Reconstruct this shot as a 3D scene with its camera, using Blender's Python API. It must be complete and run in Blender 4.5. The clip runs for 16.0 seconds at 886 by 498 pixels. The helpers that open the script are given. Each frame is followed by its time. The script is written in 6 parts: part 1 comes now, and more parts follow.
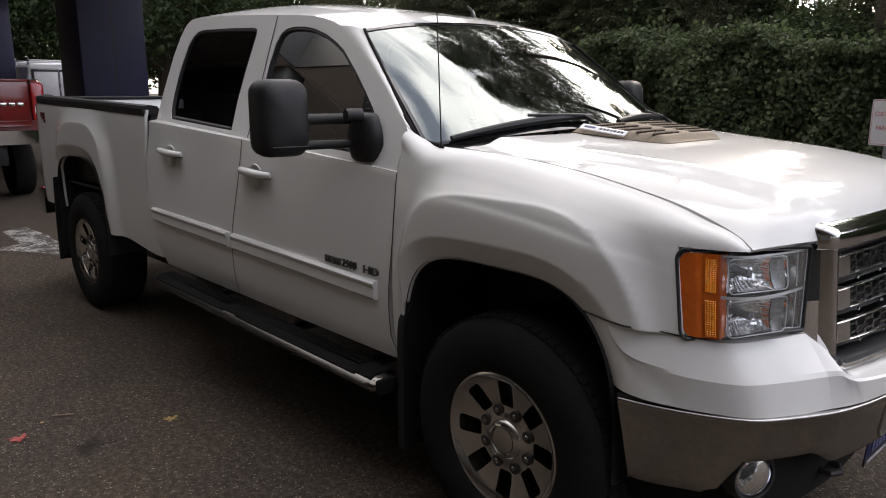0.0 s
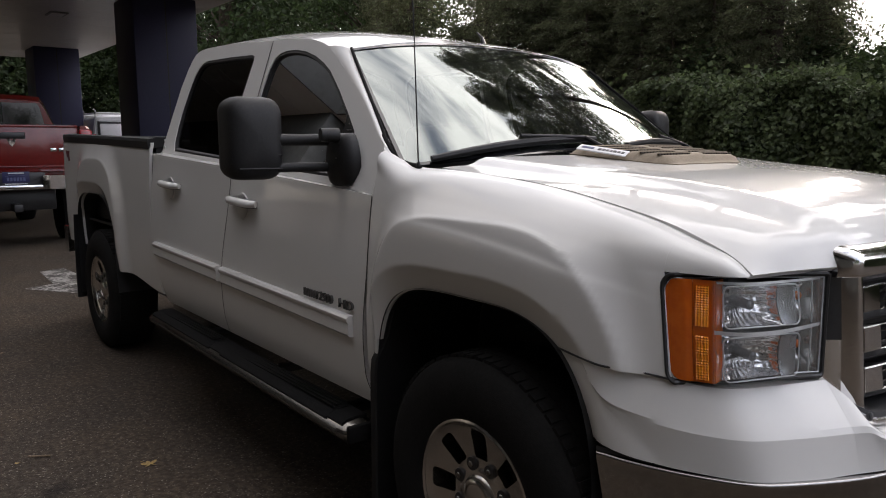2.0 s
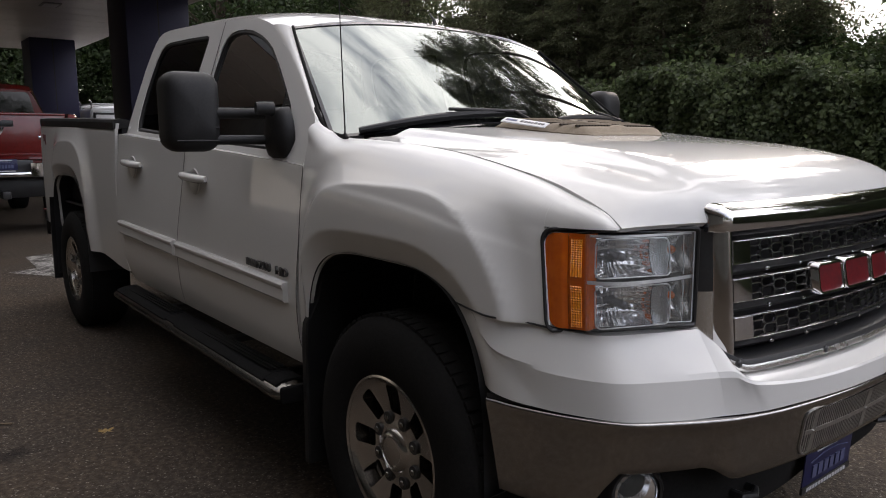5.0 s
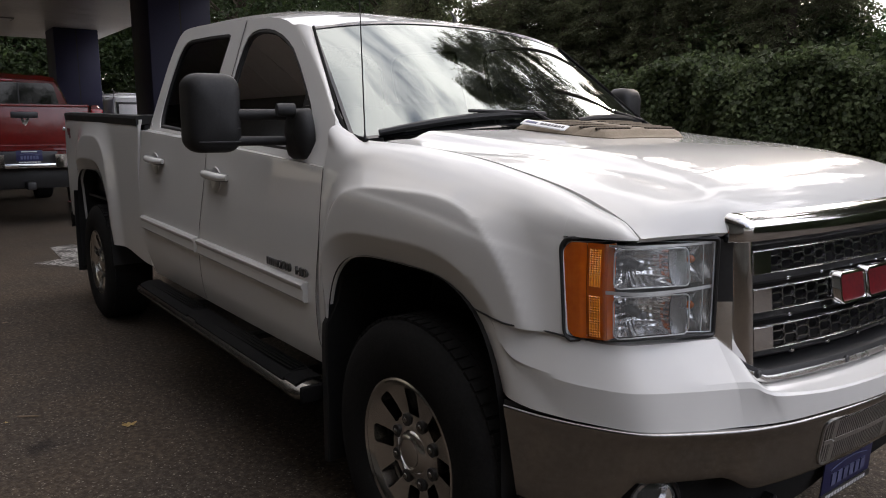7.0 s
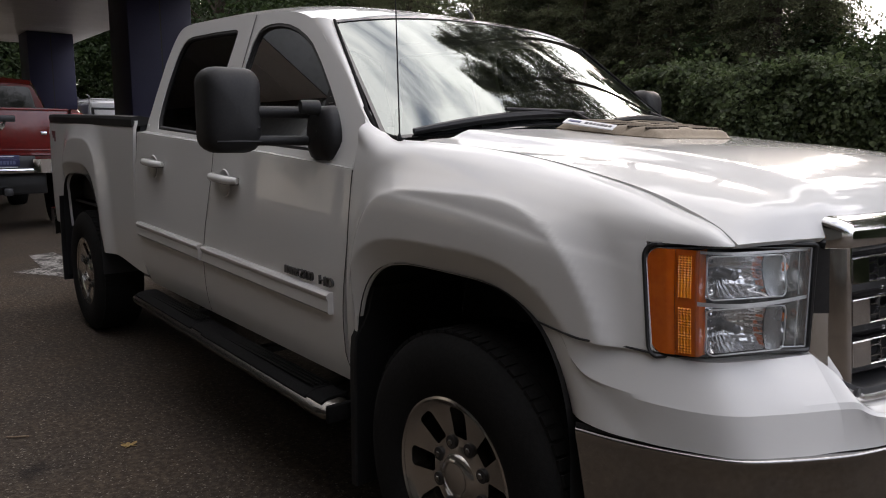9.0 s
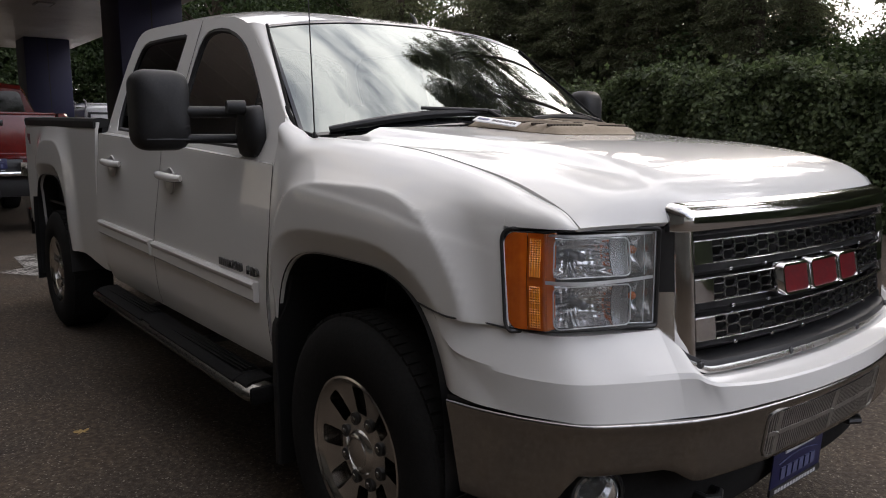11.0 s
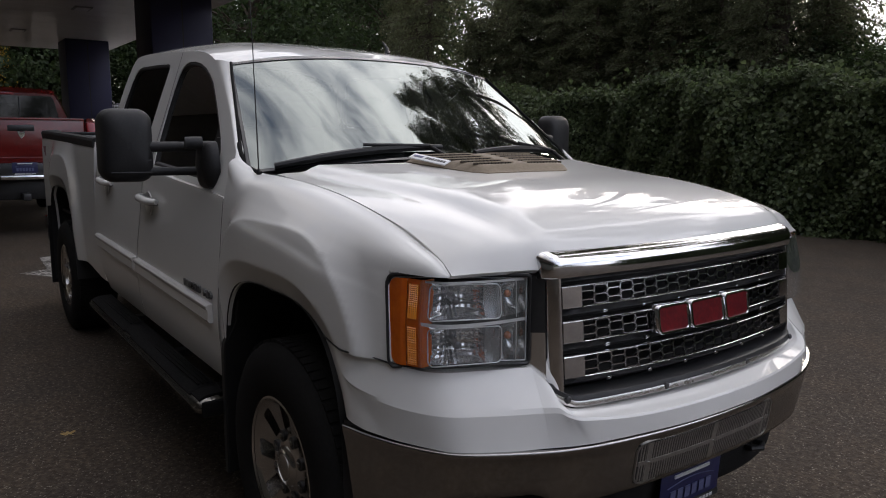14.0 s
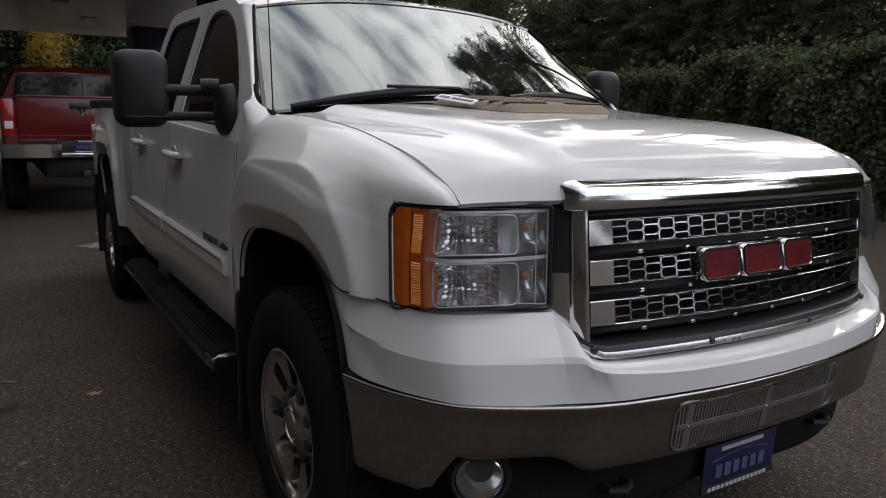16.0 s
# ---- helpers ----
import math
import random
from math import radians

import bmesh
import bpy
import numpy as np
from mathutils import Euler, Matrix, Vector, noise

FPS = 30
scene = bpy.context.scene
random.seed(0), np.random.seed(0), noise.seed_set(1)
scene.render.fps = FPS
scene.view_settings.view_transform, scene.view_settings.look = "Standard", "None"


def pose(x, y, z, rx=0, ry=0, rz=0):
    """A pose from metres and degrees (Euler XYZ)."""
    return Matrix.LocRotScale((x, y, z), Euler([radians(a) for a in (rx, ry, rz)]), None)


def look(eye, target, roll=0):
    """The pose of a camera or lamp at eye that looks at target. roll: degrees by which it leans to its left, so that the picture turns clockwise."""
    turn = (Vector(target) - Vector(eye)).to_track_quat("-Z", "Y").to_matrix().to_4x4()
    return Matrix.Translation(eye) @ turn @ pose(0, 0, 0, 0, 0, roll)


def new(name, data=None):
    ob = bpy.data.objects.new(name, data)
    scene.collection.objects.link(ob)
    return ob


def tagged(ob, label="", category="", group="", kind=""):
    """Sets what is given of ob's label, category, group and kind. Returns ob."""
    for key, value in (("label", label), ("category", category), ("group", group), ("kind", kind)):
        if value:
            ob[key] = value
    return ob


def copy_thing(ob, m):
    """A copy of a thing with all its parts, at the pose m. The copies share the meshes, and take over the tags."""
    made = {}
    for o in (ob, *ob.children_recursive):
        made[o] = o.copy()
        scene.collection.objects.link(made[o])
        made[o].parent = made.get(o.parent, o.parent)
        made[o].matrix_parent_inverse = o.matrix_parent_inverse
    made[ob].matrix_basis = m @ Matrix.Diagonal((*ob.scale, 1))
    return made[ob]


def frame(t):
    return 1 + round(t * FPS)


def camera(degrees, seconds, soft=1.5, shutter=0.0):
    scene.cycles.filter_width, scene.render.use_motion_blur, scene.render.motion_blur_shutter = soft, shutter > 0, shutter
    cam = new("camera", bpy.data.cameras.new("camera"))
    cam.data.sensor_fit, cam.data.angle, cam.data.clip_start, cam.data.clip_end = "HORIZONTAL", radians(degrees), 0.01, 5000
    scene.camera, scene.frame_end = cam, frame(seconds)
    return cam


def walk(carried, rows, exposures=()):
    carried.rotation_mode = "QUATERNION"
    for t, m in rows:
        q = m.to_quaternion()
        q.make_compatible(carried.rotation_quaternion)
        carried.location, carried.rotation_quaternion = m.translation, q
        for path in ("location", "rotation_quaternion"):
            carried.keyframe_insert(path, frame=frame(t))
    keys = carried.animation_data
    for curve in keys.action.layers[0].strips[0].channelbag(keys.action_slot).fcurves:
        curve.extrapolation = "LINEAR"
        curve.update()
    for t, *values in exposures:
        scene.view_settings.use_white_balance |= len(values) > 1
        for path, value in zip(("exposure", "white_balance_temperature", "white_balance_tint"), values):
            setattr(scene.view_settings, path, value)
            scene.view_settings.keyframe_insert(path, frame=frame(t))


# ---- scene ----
cam = camera(62.1, 16.0, 1.0)
PATH = [
    (0, (1.451, -2.55, 1.497), (0.026, -1.211, 1.077), -0.0),
    (0.5, (1.472, -2.453, 1.5), (0.038, -1.123, 1.08), -0.1),
    (1, (1.379, -2.352, 1.479), (-0.045, -1.008, 1.073), -0.1),
    (1.5, (1.399, -2.24, 1.434), (-0.131, -0.99, 1.125), -0.1),
    (2, (1.441, -2.199, 1.378), (-0.103, -0.959, 1.098), -0.1),
    (2.5, (1.543, -2.218, 1.315), (-0.001, -0.98, 1.03), -0.1),
    (3, (1.631, -2.194, 1.288), (0.082, -0.961, 1.006), -0.1),
    (3.5, (1.645, -2.117, 1.29), (0.099, -0.882, 1.003), -0.1),
    (4, (1.66, -2.057, 1.283), (0.117, -0.817, 0.997), -0.1),
    (6.5, (1.692, -2.107, 1.355), (0.132, -0.901, 1.023), 0.1),
    (7, (1.685, -2.076, 1.354), (0.112, -0.886, 1.026), 0.0),
    (7.5, (1.619, -2.095, 1.343), (0.056, -0.889, 1.019), 0.2),
    (8, (1.466, -2.127, 1.328), (-0.066, -0.882, 1.004), 0.4),
    (8.2, (1.427, -2.133, 1.329), (-0.107, -0.89, 1.008), 0.3),
    (10.3, (1.512, -2.073, 1.313), (-0.024, -0.825, 1.028), 0.2),
    (10.5, (1.574, -2.042, 1.318), (0.031, -0.805, 1.023), -0.1),
    (11, (1.726, -1.994, 1.304), (0.184, -0.756, 1.007), 0.0),
    (11.5, (1.911, -1.957, 1.303), (0.361, -0.727, 1.005), 0.1),
    (12, (2.027, -1.847, 1.319), (0.452, -0.653, 1.013), 0.0),
    (12.5, (2.061, -1.816, 1.4), (0.471, -0.643, 1.093), 0.1),
    (13, (2.081, -1.814, 1.493), (0.495, -0.635, 1.187), 0.1),
    (13.5, (2.081, -1.821, 1.534), (0.491, -0.646, 1.232), 0.3),
    (14, (2.073, -1.806, 1.447), (0.471, -0.648, 1.14), 0.3),
    (14.5, (2.049, -1.78, 1.326), (0.438, -0.637, 1.013), 0.3),
    (15, (2.023, -1.766, 1.243), (0.411, -0.627, 0.922), 0.3),
    (15.5, (2.024, -1.725, 1.252), (0.369, -0.648, 0.933), 0.3),
    (16, (1.984, -1.604, 1.276), (0.297, -0.584, 0.944), 0.3),
]
walk(cam, [(t, look(eye, target, roll)) for t, eye, target, roll in PATH],
     [(0.0, 0.96, 6500, 17), (1.5, 0.75, 6500, 17), (3.5, 0.69, 6500, 17), (8.0, 0.73, 6500, 17), (11.5, 0.68, 6500, 17), (13.0, 0.43, 6300, 17), (13.6, 0.29, 6280, 17), (14.5, 0.23, 6250, 17), (16.0, 0.31, 6350, 17)])

# ---- world and sun: evening sky, sun low behind the trees ----
SUN_DIR = Vector((-0.365, 0.859, 0.358)).normalized()
world = bpy.data.worlds.new("evening_sky")
scene.world = world
world.use_nodes = True
wt = world.node_tree
wt.nodes.clear()
wout = wt.nodes.new("ShaderNodeOutputWorld")
wbg = wt.nodes.new("ShaderNodeBackground")
sky = wt.nodes.new("ShaderNodeTexSky")
sky.sky_type, sky.sun_disc = "NISHITA", False
sky.sun_elevation, sky.sun_rotation = math.asin(SUN_DIR.z), math.atan2(SUN_DIR.x, SUN_DIR.y)
sky.air_density, sky.dust_density = 1.0, 2.5
wco = wt.nodes.new("ShaderNodeTexCoord")
wmap = wt.nodes.new("ShaderNodeMapping")
wmap.inputs["Scale"].default_value = (1.6, 4.0, 2.0)
wmap.inputs["Rotation"].default_value = (0.0, 0.3, 0.7)
wno = wt.nodes.new("ShaderNodeTexNoise")
wno.inputs["Scale"].default_value, wno.inputs["Detail"].default_value = 2.6, 5.0
wramp = wt.nodes.new("ShaderNodeValToRGB")
wramp.color_ramp.elements[0].position, wramp.color_ramp.elements[1].position = 0.30, 0.58
wramp.color_ramp.elements[0].color = (0.12, 0.12, 0.12, 1)
wmix = wt.nodes.new("ShaderNodeMixRGB")
wdot = wt.nodes.new("ShaderNodeVectorMath")
wdot.operation, wdot.inputs[1].default_value = "DOT_PRODUCT", (0.05, 0.79, 0.6)
wgrad = wt.nodes.new("ShaderNodeValToRGB")
wgrad.color_ramp.elements[0].position, wgrad.color_ramp.elements[0].color = 0.0, (2.75, 2.5, 2.05, 1)
wgrad.color_ramp.elements[1].position, wgrad.color_ramp.elements[1].color = 1.0, (20, 19.4, 18.2, 1)
wmid = wgrad.color_ramp.elements.new(0.62)
wmid.color = (10.6, 10.5, 10.2, 1)
wt.links.new(wco.outputs["Generated"], wdot.inputs[0])
wt.links.new(wdot.outputs["Value"], wgrad.inputs[0])
wt.links.new(wgrad.outputs[0], wmix.inputs[2])
wbg.inputs["Strength"].default_value = 0.15
wt.links.new(wco.outputs["Generated"], wmap.inputs[0])
wt.links.new(wmap.outputs[0], wno.inputs["Vector"])
wt.links.new(wno.outputs[0], wramp.inputs[0])
wt.links.new(wramp.outputs[0], wmix.inputs[0])
wt.links.new(sky.outputs[0], wmix.inputs[1])
wblue, wside, wfac = wt.nodes.new("ShaderNodeMixRGB"), wt.nodes.new("ShaderNodeVectorMath"), wt.nodes.new("ShaderNodeMapRange")
wside.operation, wside.inputs[1].default_value = "DOT_PRODUCT", (0.96, -0.15, 0.15)
wfac.inputs["From Min"].default_value, wfac.inputs["From Max"].default_value = 0.1, 0.8
wblue.blend_type, wblue.inputs[2].default_value = "MULTIPLY", (0.90, 0.96, 1.08, 1)
wt.links.new(wco.outputs["Generated"], wside.inputs[0])
wt.links.new(wside.outputs["Value"], wfac.inputs[0])
wt.links.new(wfac.outputs[0], wblue.inputs[0])
wt.links.new(wmix.outputs[0], wblue.inputs[1])
wt.links.new(wblue.outputs[0], wbg.inputs[0])
wt.links.new(wbg.outputs[0], wout.inputs[0])
sun = bpy.data.lights.new("sun", "SUN")
sun.energy, sun.angle, sun.color = 0.4, radians(10), (1.0, 0.9, 0.75)
new("sun", sun).matrix_world = look((0, 0, 30), Vector((0, 0, 30)) - SUN_DIR)


# ---- materials ----
def material(name, base, rough=0.5, metal=0.0, coat=0.0, second=None, scale=6.0, grain=60.0, bump=0.0, bump_scale=200.0,
             rough_var=0.1, specular=0.5, low=0.4, high=0.65, each=0.0):
    m = bpy.data.materials.new(name)
    m.use_nodes = True
    t = m.node_tree
    b = t.nodes["Principled BSDF"]
    b.inputs["Base Color"].default_value = (*base, 1)
    b.inputs["Roughness"].default_value = rough
    b.inputs["Metallic"].default_value = metal
    b.inputs["Coat Weight"].default_value = coat
    b.inputs["Coat Roughness"].default_value = 0.025
    b.inputs["Specular IOR Level"].default_value = specular
    co = t.nodes.new("ShaderNodeTexCoord")
    if second:
        n1, n2 = t.nodes.new("ShaderNodeTexNoise"), t.nodes.new("ShaderNodeTexNoise")
        n1.inputs["Scale"].default_value, n2.inputs["Scale"].default_value = scale, grain
        n1.inputs["Detail"].default_value = n2.inputs["Detail"].default_value = 4
        add = t.nodes.new("ShaderNodeMath")
        add.operation, add.inputs[1].default_value = "MULTIPLY_ADD", 0.5
        half = t.nodes.new("ShaderNodeMath")
        half.operation, half.inputs[1].default_value = "MULTIPLY", 0.5
        ramp = t.nodes.new("ShaderNodeValToRGB")
        ramp.color_ramp.elements[0].position, ramp.color_ramp.elements[1].position = low, high
        ramp.color_ramp.elements[0].color, ramp.color_ramp.elements[1].color = (*base, 1), (*second, 1)
        t.links.new(co.outputs["Object"], n1.inputs["Vector"])
        t.links.new(co.outputs["Object"], n2.inputs["Vector"])
        t.links.new(n2.outputs[0], half.inputs[0])
        t.links.new(n1.outputs[0], add.inputs[0])
        t.links.new(half.outputs[0], add.inputs[2])
        t.links.new(add.outputs[0], ramp.inputs[0])
        t.links.new(ramp.outputs[0], b.inputs["Base Color"])
        if rough_var:
            mr = t.nodes.new("ShaderNodeMapRange")
            mr.inputs["To Min"].default_value, mr.inputs["To Max"].default_value = max(rough - rough_var, 0.02), rough + rough_var
            t.links.new(n1.outputs[0], mr.inputs[0])
            t.links.new(mr.outputs[0], b.inputs["Roughness"])
        if each:
            geo, hsv, vr = t.nodes.new("ShaderNodeNewGeometry"), t.nodes.new("ShaderNodeHueSaturation"), t.nodes.new("ShaderNodeMapRange")
            vr.inputs["To Min"].default_value, vr.inputs["To Max"].default_value = 1 - each, 1 + each
            t.links.new(geo.outputs["Random Per Island"], vr.inputs[0])
            t.links.new(vr.outputs[0], hsv.inputs["Value"])
            t.links.new(ramp.outputs[0], hsv.inputs["Color"])
            t.links.new(hsv.outputs[0], b.inputs["Base Color"])
    if bump:
        nb, bp = t.nodes.new("ShaderNodeTexNoise"), t.nodes.new("ShaderNodeBump")
        nb.inputs["Scale"].default_value, nb.inputs["Detail"].default_value = bump_scale, 3
        bp.inputs["Strength"].default_value, bp.inputs["Distance"].default_value = bump, 0.004
        t.links.new(co.outputs["Object"], nb.inputs["Vector"])
        t.links.new(nb.outputs[0], bp.inputs["Height"])
        t.links.new(bp.outputs[0], b.inputs["Normal"])
    return m


def leafy(m, share=0.5):
    """Lets light through thin leaves."""
    t = m.node_tree
    b = t.nodes["Principled BSDF"]
    tr, mx = t.nodes.new("ShaderNodeBsdfTranslucent"), t.nodes.new("ShaderNodeMixShader")
    mx.inputs[0].default_value = share
    t.links.new(b.inputs["Base Color"].links[0].from_socket, tr.inputs[0])
    t.links.new(b.outputs[0], mx.inputs[1])
    t.links.new(tr.outputs[0], mx.inputs[2])
    t.links.new(mx.outputs[0], t.nodes["Material Output"].inputs[0])
    return m


def glass(name, tint, rough=0.0, dirt=0.0, ior=1.5, gloss=(1, 1, 1), haze=0.0):
    """Thin pane: Fresnel gloss over a tinted see-through sheet, with a film of dust."""
    m = bpy.data.materials.new(name)
    m.use_nodes = True
    t = m.node_tree
    t.nodes.remove(t.nodes["Principled BSDF"])
    out = t.nodes["Material Output"]
    fr, tr, gl, mx = (t.nodes.new("ShaderNode" + k) for k in ("Fresnel", "BsdfTransparent", "BsdfGlossy", "MixShader"))
    fr.inputs["IOR"].default_value = ior
    tr.inputs[0].default_value = (*tint, 1)
    gl.inputs["Roughness"].default_value = rough
    gl.inputs[0].default_value = (*gloss, 1)
    t.links.new(fr.outputs[0], mx.inputs[0])
    t.links.new(tr.outputs[0], mx.inputs[1])
    t.links.new(gl.outputs[0], mx.inputs[2])
    last = mx
    if dirt:
        co, mp, no, rp, df, md = (t.nodes.new("ShaderNode" + k) for k in ("TexCoord", "Mapping", "TexNoise", "ValToRGB", "BsdfDiffuse", "MixShader"))
        mp.inputs["Rotation"].default_value, mp.inputs["Scale"].default_value = (0, 0, radians(25)), (2.0, 14.0, 3.0)
        no.inputs["Scale"].default_value, no.inputs["Detail"].default_value = 1.3, 3
        rp.color_ramp.elements[0].position, rp.color_ramp.elements[1].position = 0.4, 0.7
        rp.color_ramp.elements[0].color = (haze, haze, haze, 1)
        rp.color_ramp.elements[1].color = (dirt, dirt, dirt, 1)
        df.inputs[0].default_value = (0.5, 0.52, 0.5, 1)
        t.links.new(co.outputs["Object"], mp.inputs[0])
        t.links.new(mp.outputs[0], no.inputs["Vector"])
        t.links.new(no.outputs[0], rp.inputs[0])
        t.links.new(rp.outputs[0], md.inputs[0])
        t.links.new(mx.outputs[0], md.inputs[1])
        t.links.new(df.outputs[0], md.inputs[2])
        last = md
    t.links.new(last.outputs[0], out.inputs[0])
    return m


WHITE = material("white_car_paint", (0.73, 0.725, 0.70), 0.40, coat=1.0, specular=0.04, second=(0.705, 0.70, 0.675), scale=0.8, grain=40, rough_var=0.008, low=0.1, high=1.1)
CHROME = material("chrome", (0.82, 0.82, 0.83), 0.07, 1.0, second=(0.7, 0.7, 0.7), scale=5, grain=40, rough_var=0.05)
CELL_CHROME = material("grille_cell_chrome", (0.62, 0.62, 0.63), 0.16, 1.0, second=(0.5, 0.5, 0.5), scale=8, grain=60, rough_var=0.05)
SATIN_CHROME = material("satin_chrome", (0.88, 0.87, 0.85), 0.26, 1.0, second=(0.8, 0.79, 0.77), scale=5, grain=60, rough_var=0.06)
DULL_CHROME = material("road_dusted_chrome", (0.40, 0.39, 0.375), 0.17, 1.0, second=(0.29, 0.28, 0.27), scale=4, grain=90, rough_var=0.08)
ALLOY = material("polished_alloy", (0.58, 0.56, 0.53), 0.17, 1.0, second=(0.30, 0.28, 0.25), scale=14, grain=80, rough_var=0.1, low=0.55, high=0.9)
BLACK = material("black_plastic", (0.014, 0.014, 0.015), 0.5, specular=0.3, second=(0.022, 0.022, 0.022), scale=8, grain=150, bump=0.05, bump_scale=900)
SATIN = material("satin_black", (0.018, 0.018, 0.019), 0.38, second=(0.026, 0.026, 0.026), scale=8, grain=100)
PAD = material("ribbed_step_rubber", (0.009, 0.009, 0.0095), 0.75, specular=0.05, second=(0.015, 0.0145, 0.014), scale=7, grain=120, bump=0.3, bump_scale=500)
RUBBER = material("tyre_rubber", (0.013, 0.0128, 0.0125), 0.88, specular=0.10, second=(0.019, 0.0185, 0.018), scale=9, grain=110, bump=0.2, bump_scale=300)
CLOTH = material("dark_cloth", (0.03, 0.03, 0.032), 0.85, second=(0.045, 0.044, 0.042), scale=12, grain=200)
LOUVRE = material("louvre_slot_plastic", (0.045, 0.037, 0.03), 0.75, specular=0.1, second=(0.065, 0.055, 0.045), scale=20, grain=120)
TAUPE = material("sun_bleached_plastic", (0.20, 0.163, 0.118), 0.62, specular=0.18, second=(0.25, 0.205, 0.15), scale=6, grain=90, bump=0.2, bump_scale=700)
WINDSHIELD = glass("windshield_glass", (0.14, 0.16, 0.165), 0.006, 0.02, 2.6, (0.92, 1.0, 0.97))
TINTED = glass("privacy_glass", (0.035, 0.037, 0.04), 0.01, 0.0, 1.40)
DARK_GLASS = material("black_glass", (0.006, 0.006, 0.007), 0.04, coat=0.5, second=(0.009, 0.009, 0.01), scale=2, grain=20, rough_var=0.02)
LENS = glass("clear_lens", (0.93, 0.94, 0.94), 0.03, 0.15, 1.45, haze=0.045)
AMBER_PRISM = material("amber_prism", (0.95, 0.36, 0.015), 0.3, coat=0.6, second=(0.85, 0.25, 0.01), scale=60, grain=200)
AMBER = material("amber_lens", (0.60, 0.125, 0.008), 0.10, coat=0.9, second=(0.5, 0.085, 0.006), scale=9, grain=60)
RED_LENS = material("red_lens", (0.35, 0.012, 0.012), 0.15, coat=0.8, second=(0.25, 0.008, 0.01), scale=12, grain=60)
REFLECTOR = material("lamp_reflector", (0.9, 0.9, 0.91), 0.1, 0.92, second=(0.75, 0.75, 0.77), scale=40, grain=150)
SLAT_METAL = material("intake_slat_metal", (0.44, 0.43, 0.40), 0.34, 0.9, second=(0.35, 0.34, 0.32), scale=30, grain=120)
BRIGHT = material("bright_lamp_trim", (0.85, 0.85, 0.86), 0.2, 0.35, second=(0.75, 0.75, 0.76), scale=20, grain=90)
DARK_CHROME = material("scuffed_dark_chrome", (0.26, 0.25, 0.23), 0.24, 1.0, second=(0.2, 0.19, 0.17), scale=4, grain=90, rough_var=0.08)
FLUTE = material("fluted_reflector_plastic", (0.50, 0.51, 0.52), 0.25, 0.75, second=(0.40, 0.41, 0.42), scale=30, grain=120)
BULB = material("bulb_glass", (0.12, 0.12, 0.13), 0.12, 0.3, second=(0.2, 0.2, 0.2), scale=60, grain=150)
BADGE_RED = material("badge_red", (0.085, 0.005, 0.008), 0.4, coat=0.0, specular=0.12, second=(0.15, 0.007, 0.010), scale=15, grain=90)
BADGE_GREY = material("dark_badge_grey", (0.1, 0.1, 0.1), 0.3, 0.8, second=(0.16, 0.16, 0.16), scale=20, grain=90)
NAVY = material("navy_cladding", (0.028, 0.029, 0.072), 0.5, specular=0.4, second=(0.036, 0.037, 0.085), scale=1.5, grain=30, rough_var=0.08)
PLATE_BLUE = material("plate_blue", (0.009, 0.010, 0.055), 0.45, second=(0.011, 0.013, 0.07), scale=20, grain=100)
PRINT_WHITE = material("print_white", (0.6, 0.6, 0.62), 0.5, second=(0.5, 0.5, 0.52), scale=30, grain=100)
PRINT_GREY = material("print_grey", (0.09, 0.1, 0.2), 0.5, second=(0.07, 0.08, 0.16), scale=30, grain=100)
PRINT_RED = material("print_red", (0.5, 0.03, 0.04), 0.5, second=(0.4, 0.03, 0.04), scale=30, grain=100)
SIGN_WHITE = material("sign_white", (0.72, 0.72, 0.74), 0.4, second=(0.62, 0.62, 0.64), scale=5, grain=60)
STEEL = material("galvanised_post", (0.3, 0.3, 0.3), 0.5, 0.8, second=(0.4, 0.4, 0.4), scale=10, grain=80)
RED_PAINT = material("red_car_paint", (0.135, 0.007, 0.006), 0.25, coat=0.5, second=(0.105, 0.006, 0.005), scale=2, grain=25, rough_var=0.05)
VAN_WHITE = material("van_white_paint", (0.75, 0.76, 0.78), 0.3, coat=0.7, second=(0.66, 0.67, 0.69), scale=2, grain=25)
CEILING = material("white_canopy_panel", (0.80, 0.785, 0.765), 0.35, coat=0.25, second=(0.72, 0.705, 0.69), scale=0.8, grain=14, rough_var=0.08)
DARK_WALL = material("dark_grey_render", (0.075, 0.076, 0.072), 0.75, second=(0.055, 0.056, 0.052), scale=0.7, grain=12, bump=0.2, bump_scale=60)
LEAF = material("ivy_leaf", (0.074, 0.107, 0.044), 0.5, second=(0.16, 0.195, 0.084), scale=1.1, grain=12, each=0.5, low=0.35, high=0.9)
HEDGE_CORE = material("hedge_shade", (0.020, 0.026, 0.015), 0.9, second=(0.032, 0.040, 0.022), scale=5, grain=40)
NEEDLE = material("conifer_spray", (0.105, 0.120, 0.065), 0.6, second=(0.17, 0.175, 0.09), scale=0.8, grain=10, each=0.4, low=0.35, high=0.9)
BROAD = material("broadleaf", (0.035, 0.06, 0.02), 0.6, second=(0.065, 0.09, 0.032), scale=0.5, grain=6, each=0.4, low=0.35, high=0.9)
YELLOW_LEAF = material("autumn_leaf", (0.48, 0.31, 0.045), 0.55, second=(0.58, 0.40, 0.07), scale=0.8, grain=6, each=0.3)
BARK = material("bark", (0.05, 0.038, 0.028), 0.9, second=(0.09, 0.07, 0.05), scale=5, grain=40, bump=0.8, bump_scale=30)
for m in (LEAF, NEEDLE, BROAD, YELLOW_LEAF):
    leafy(m)
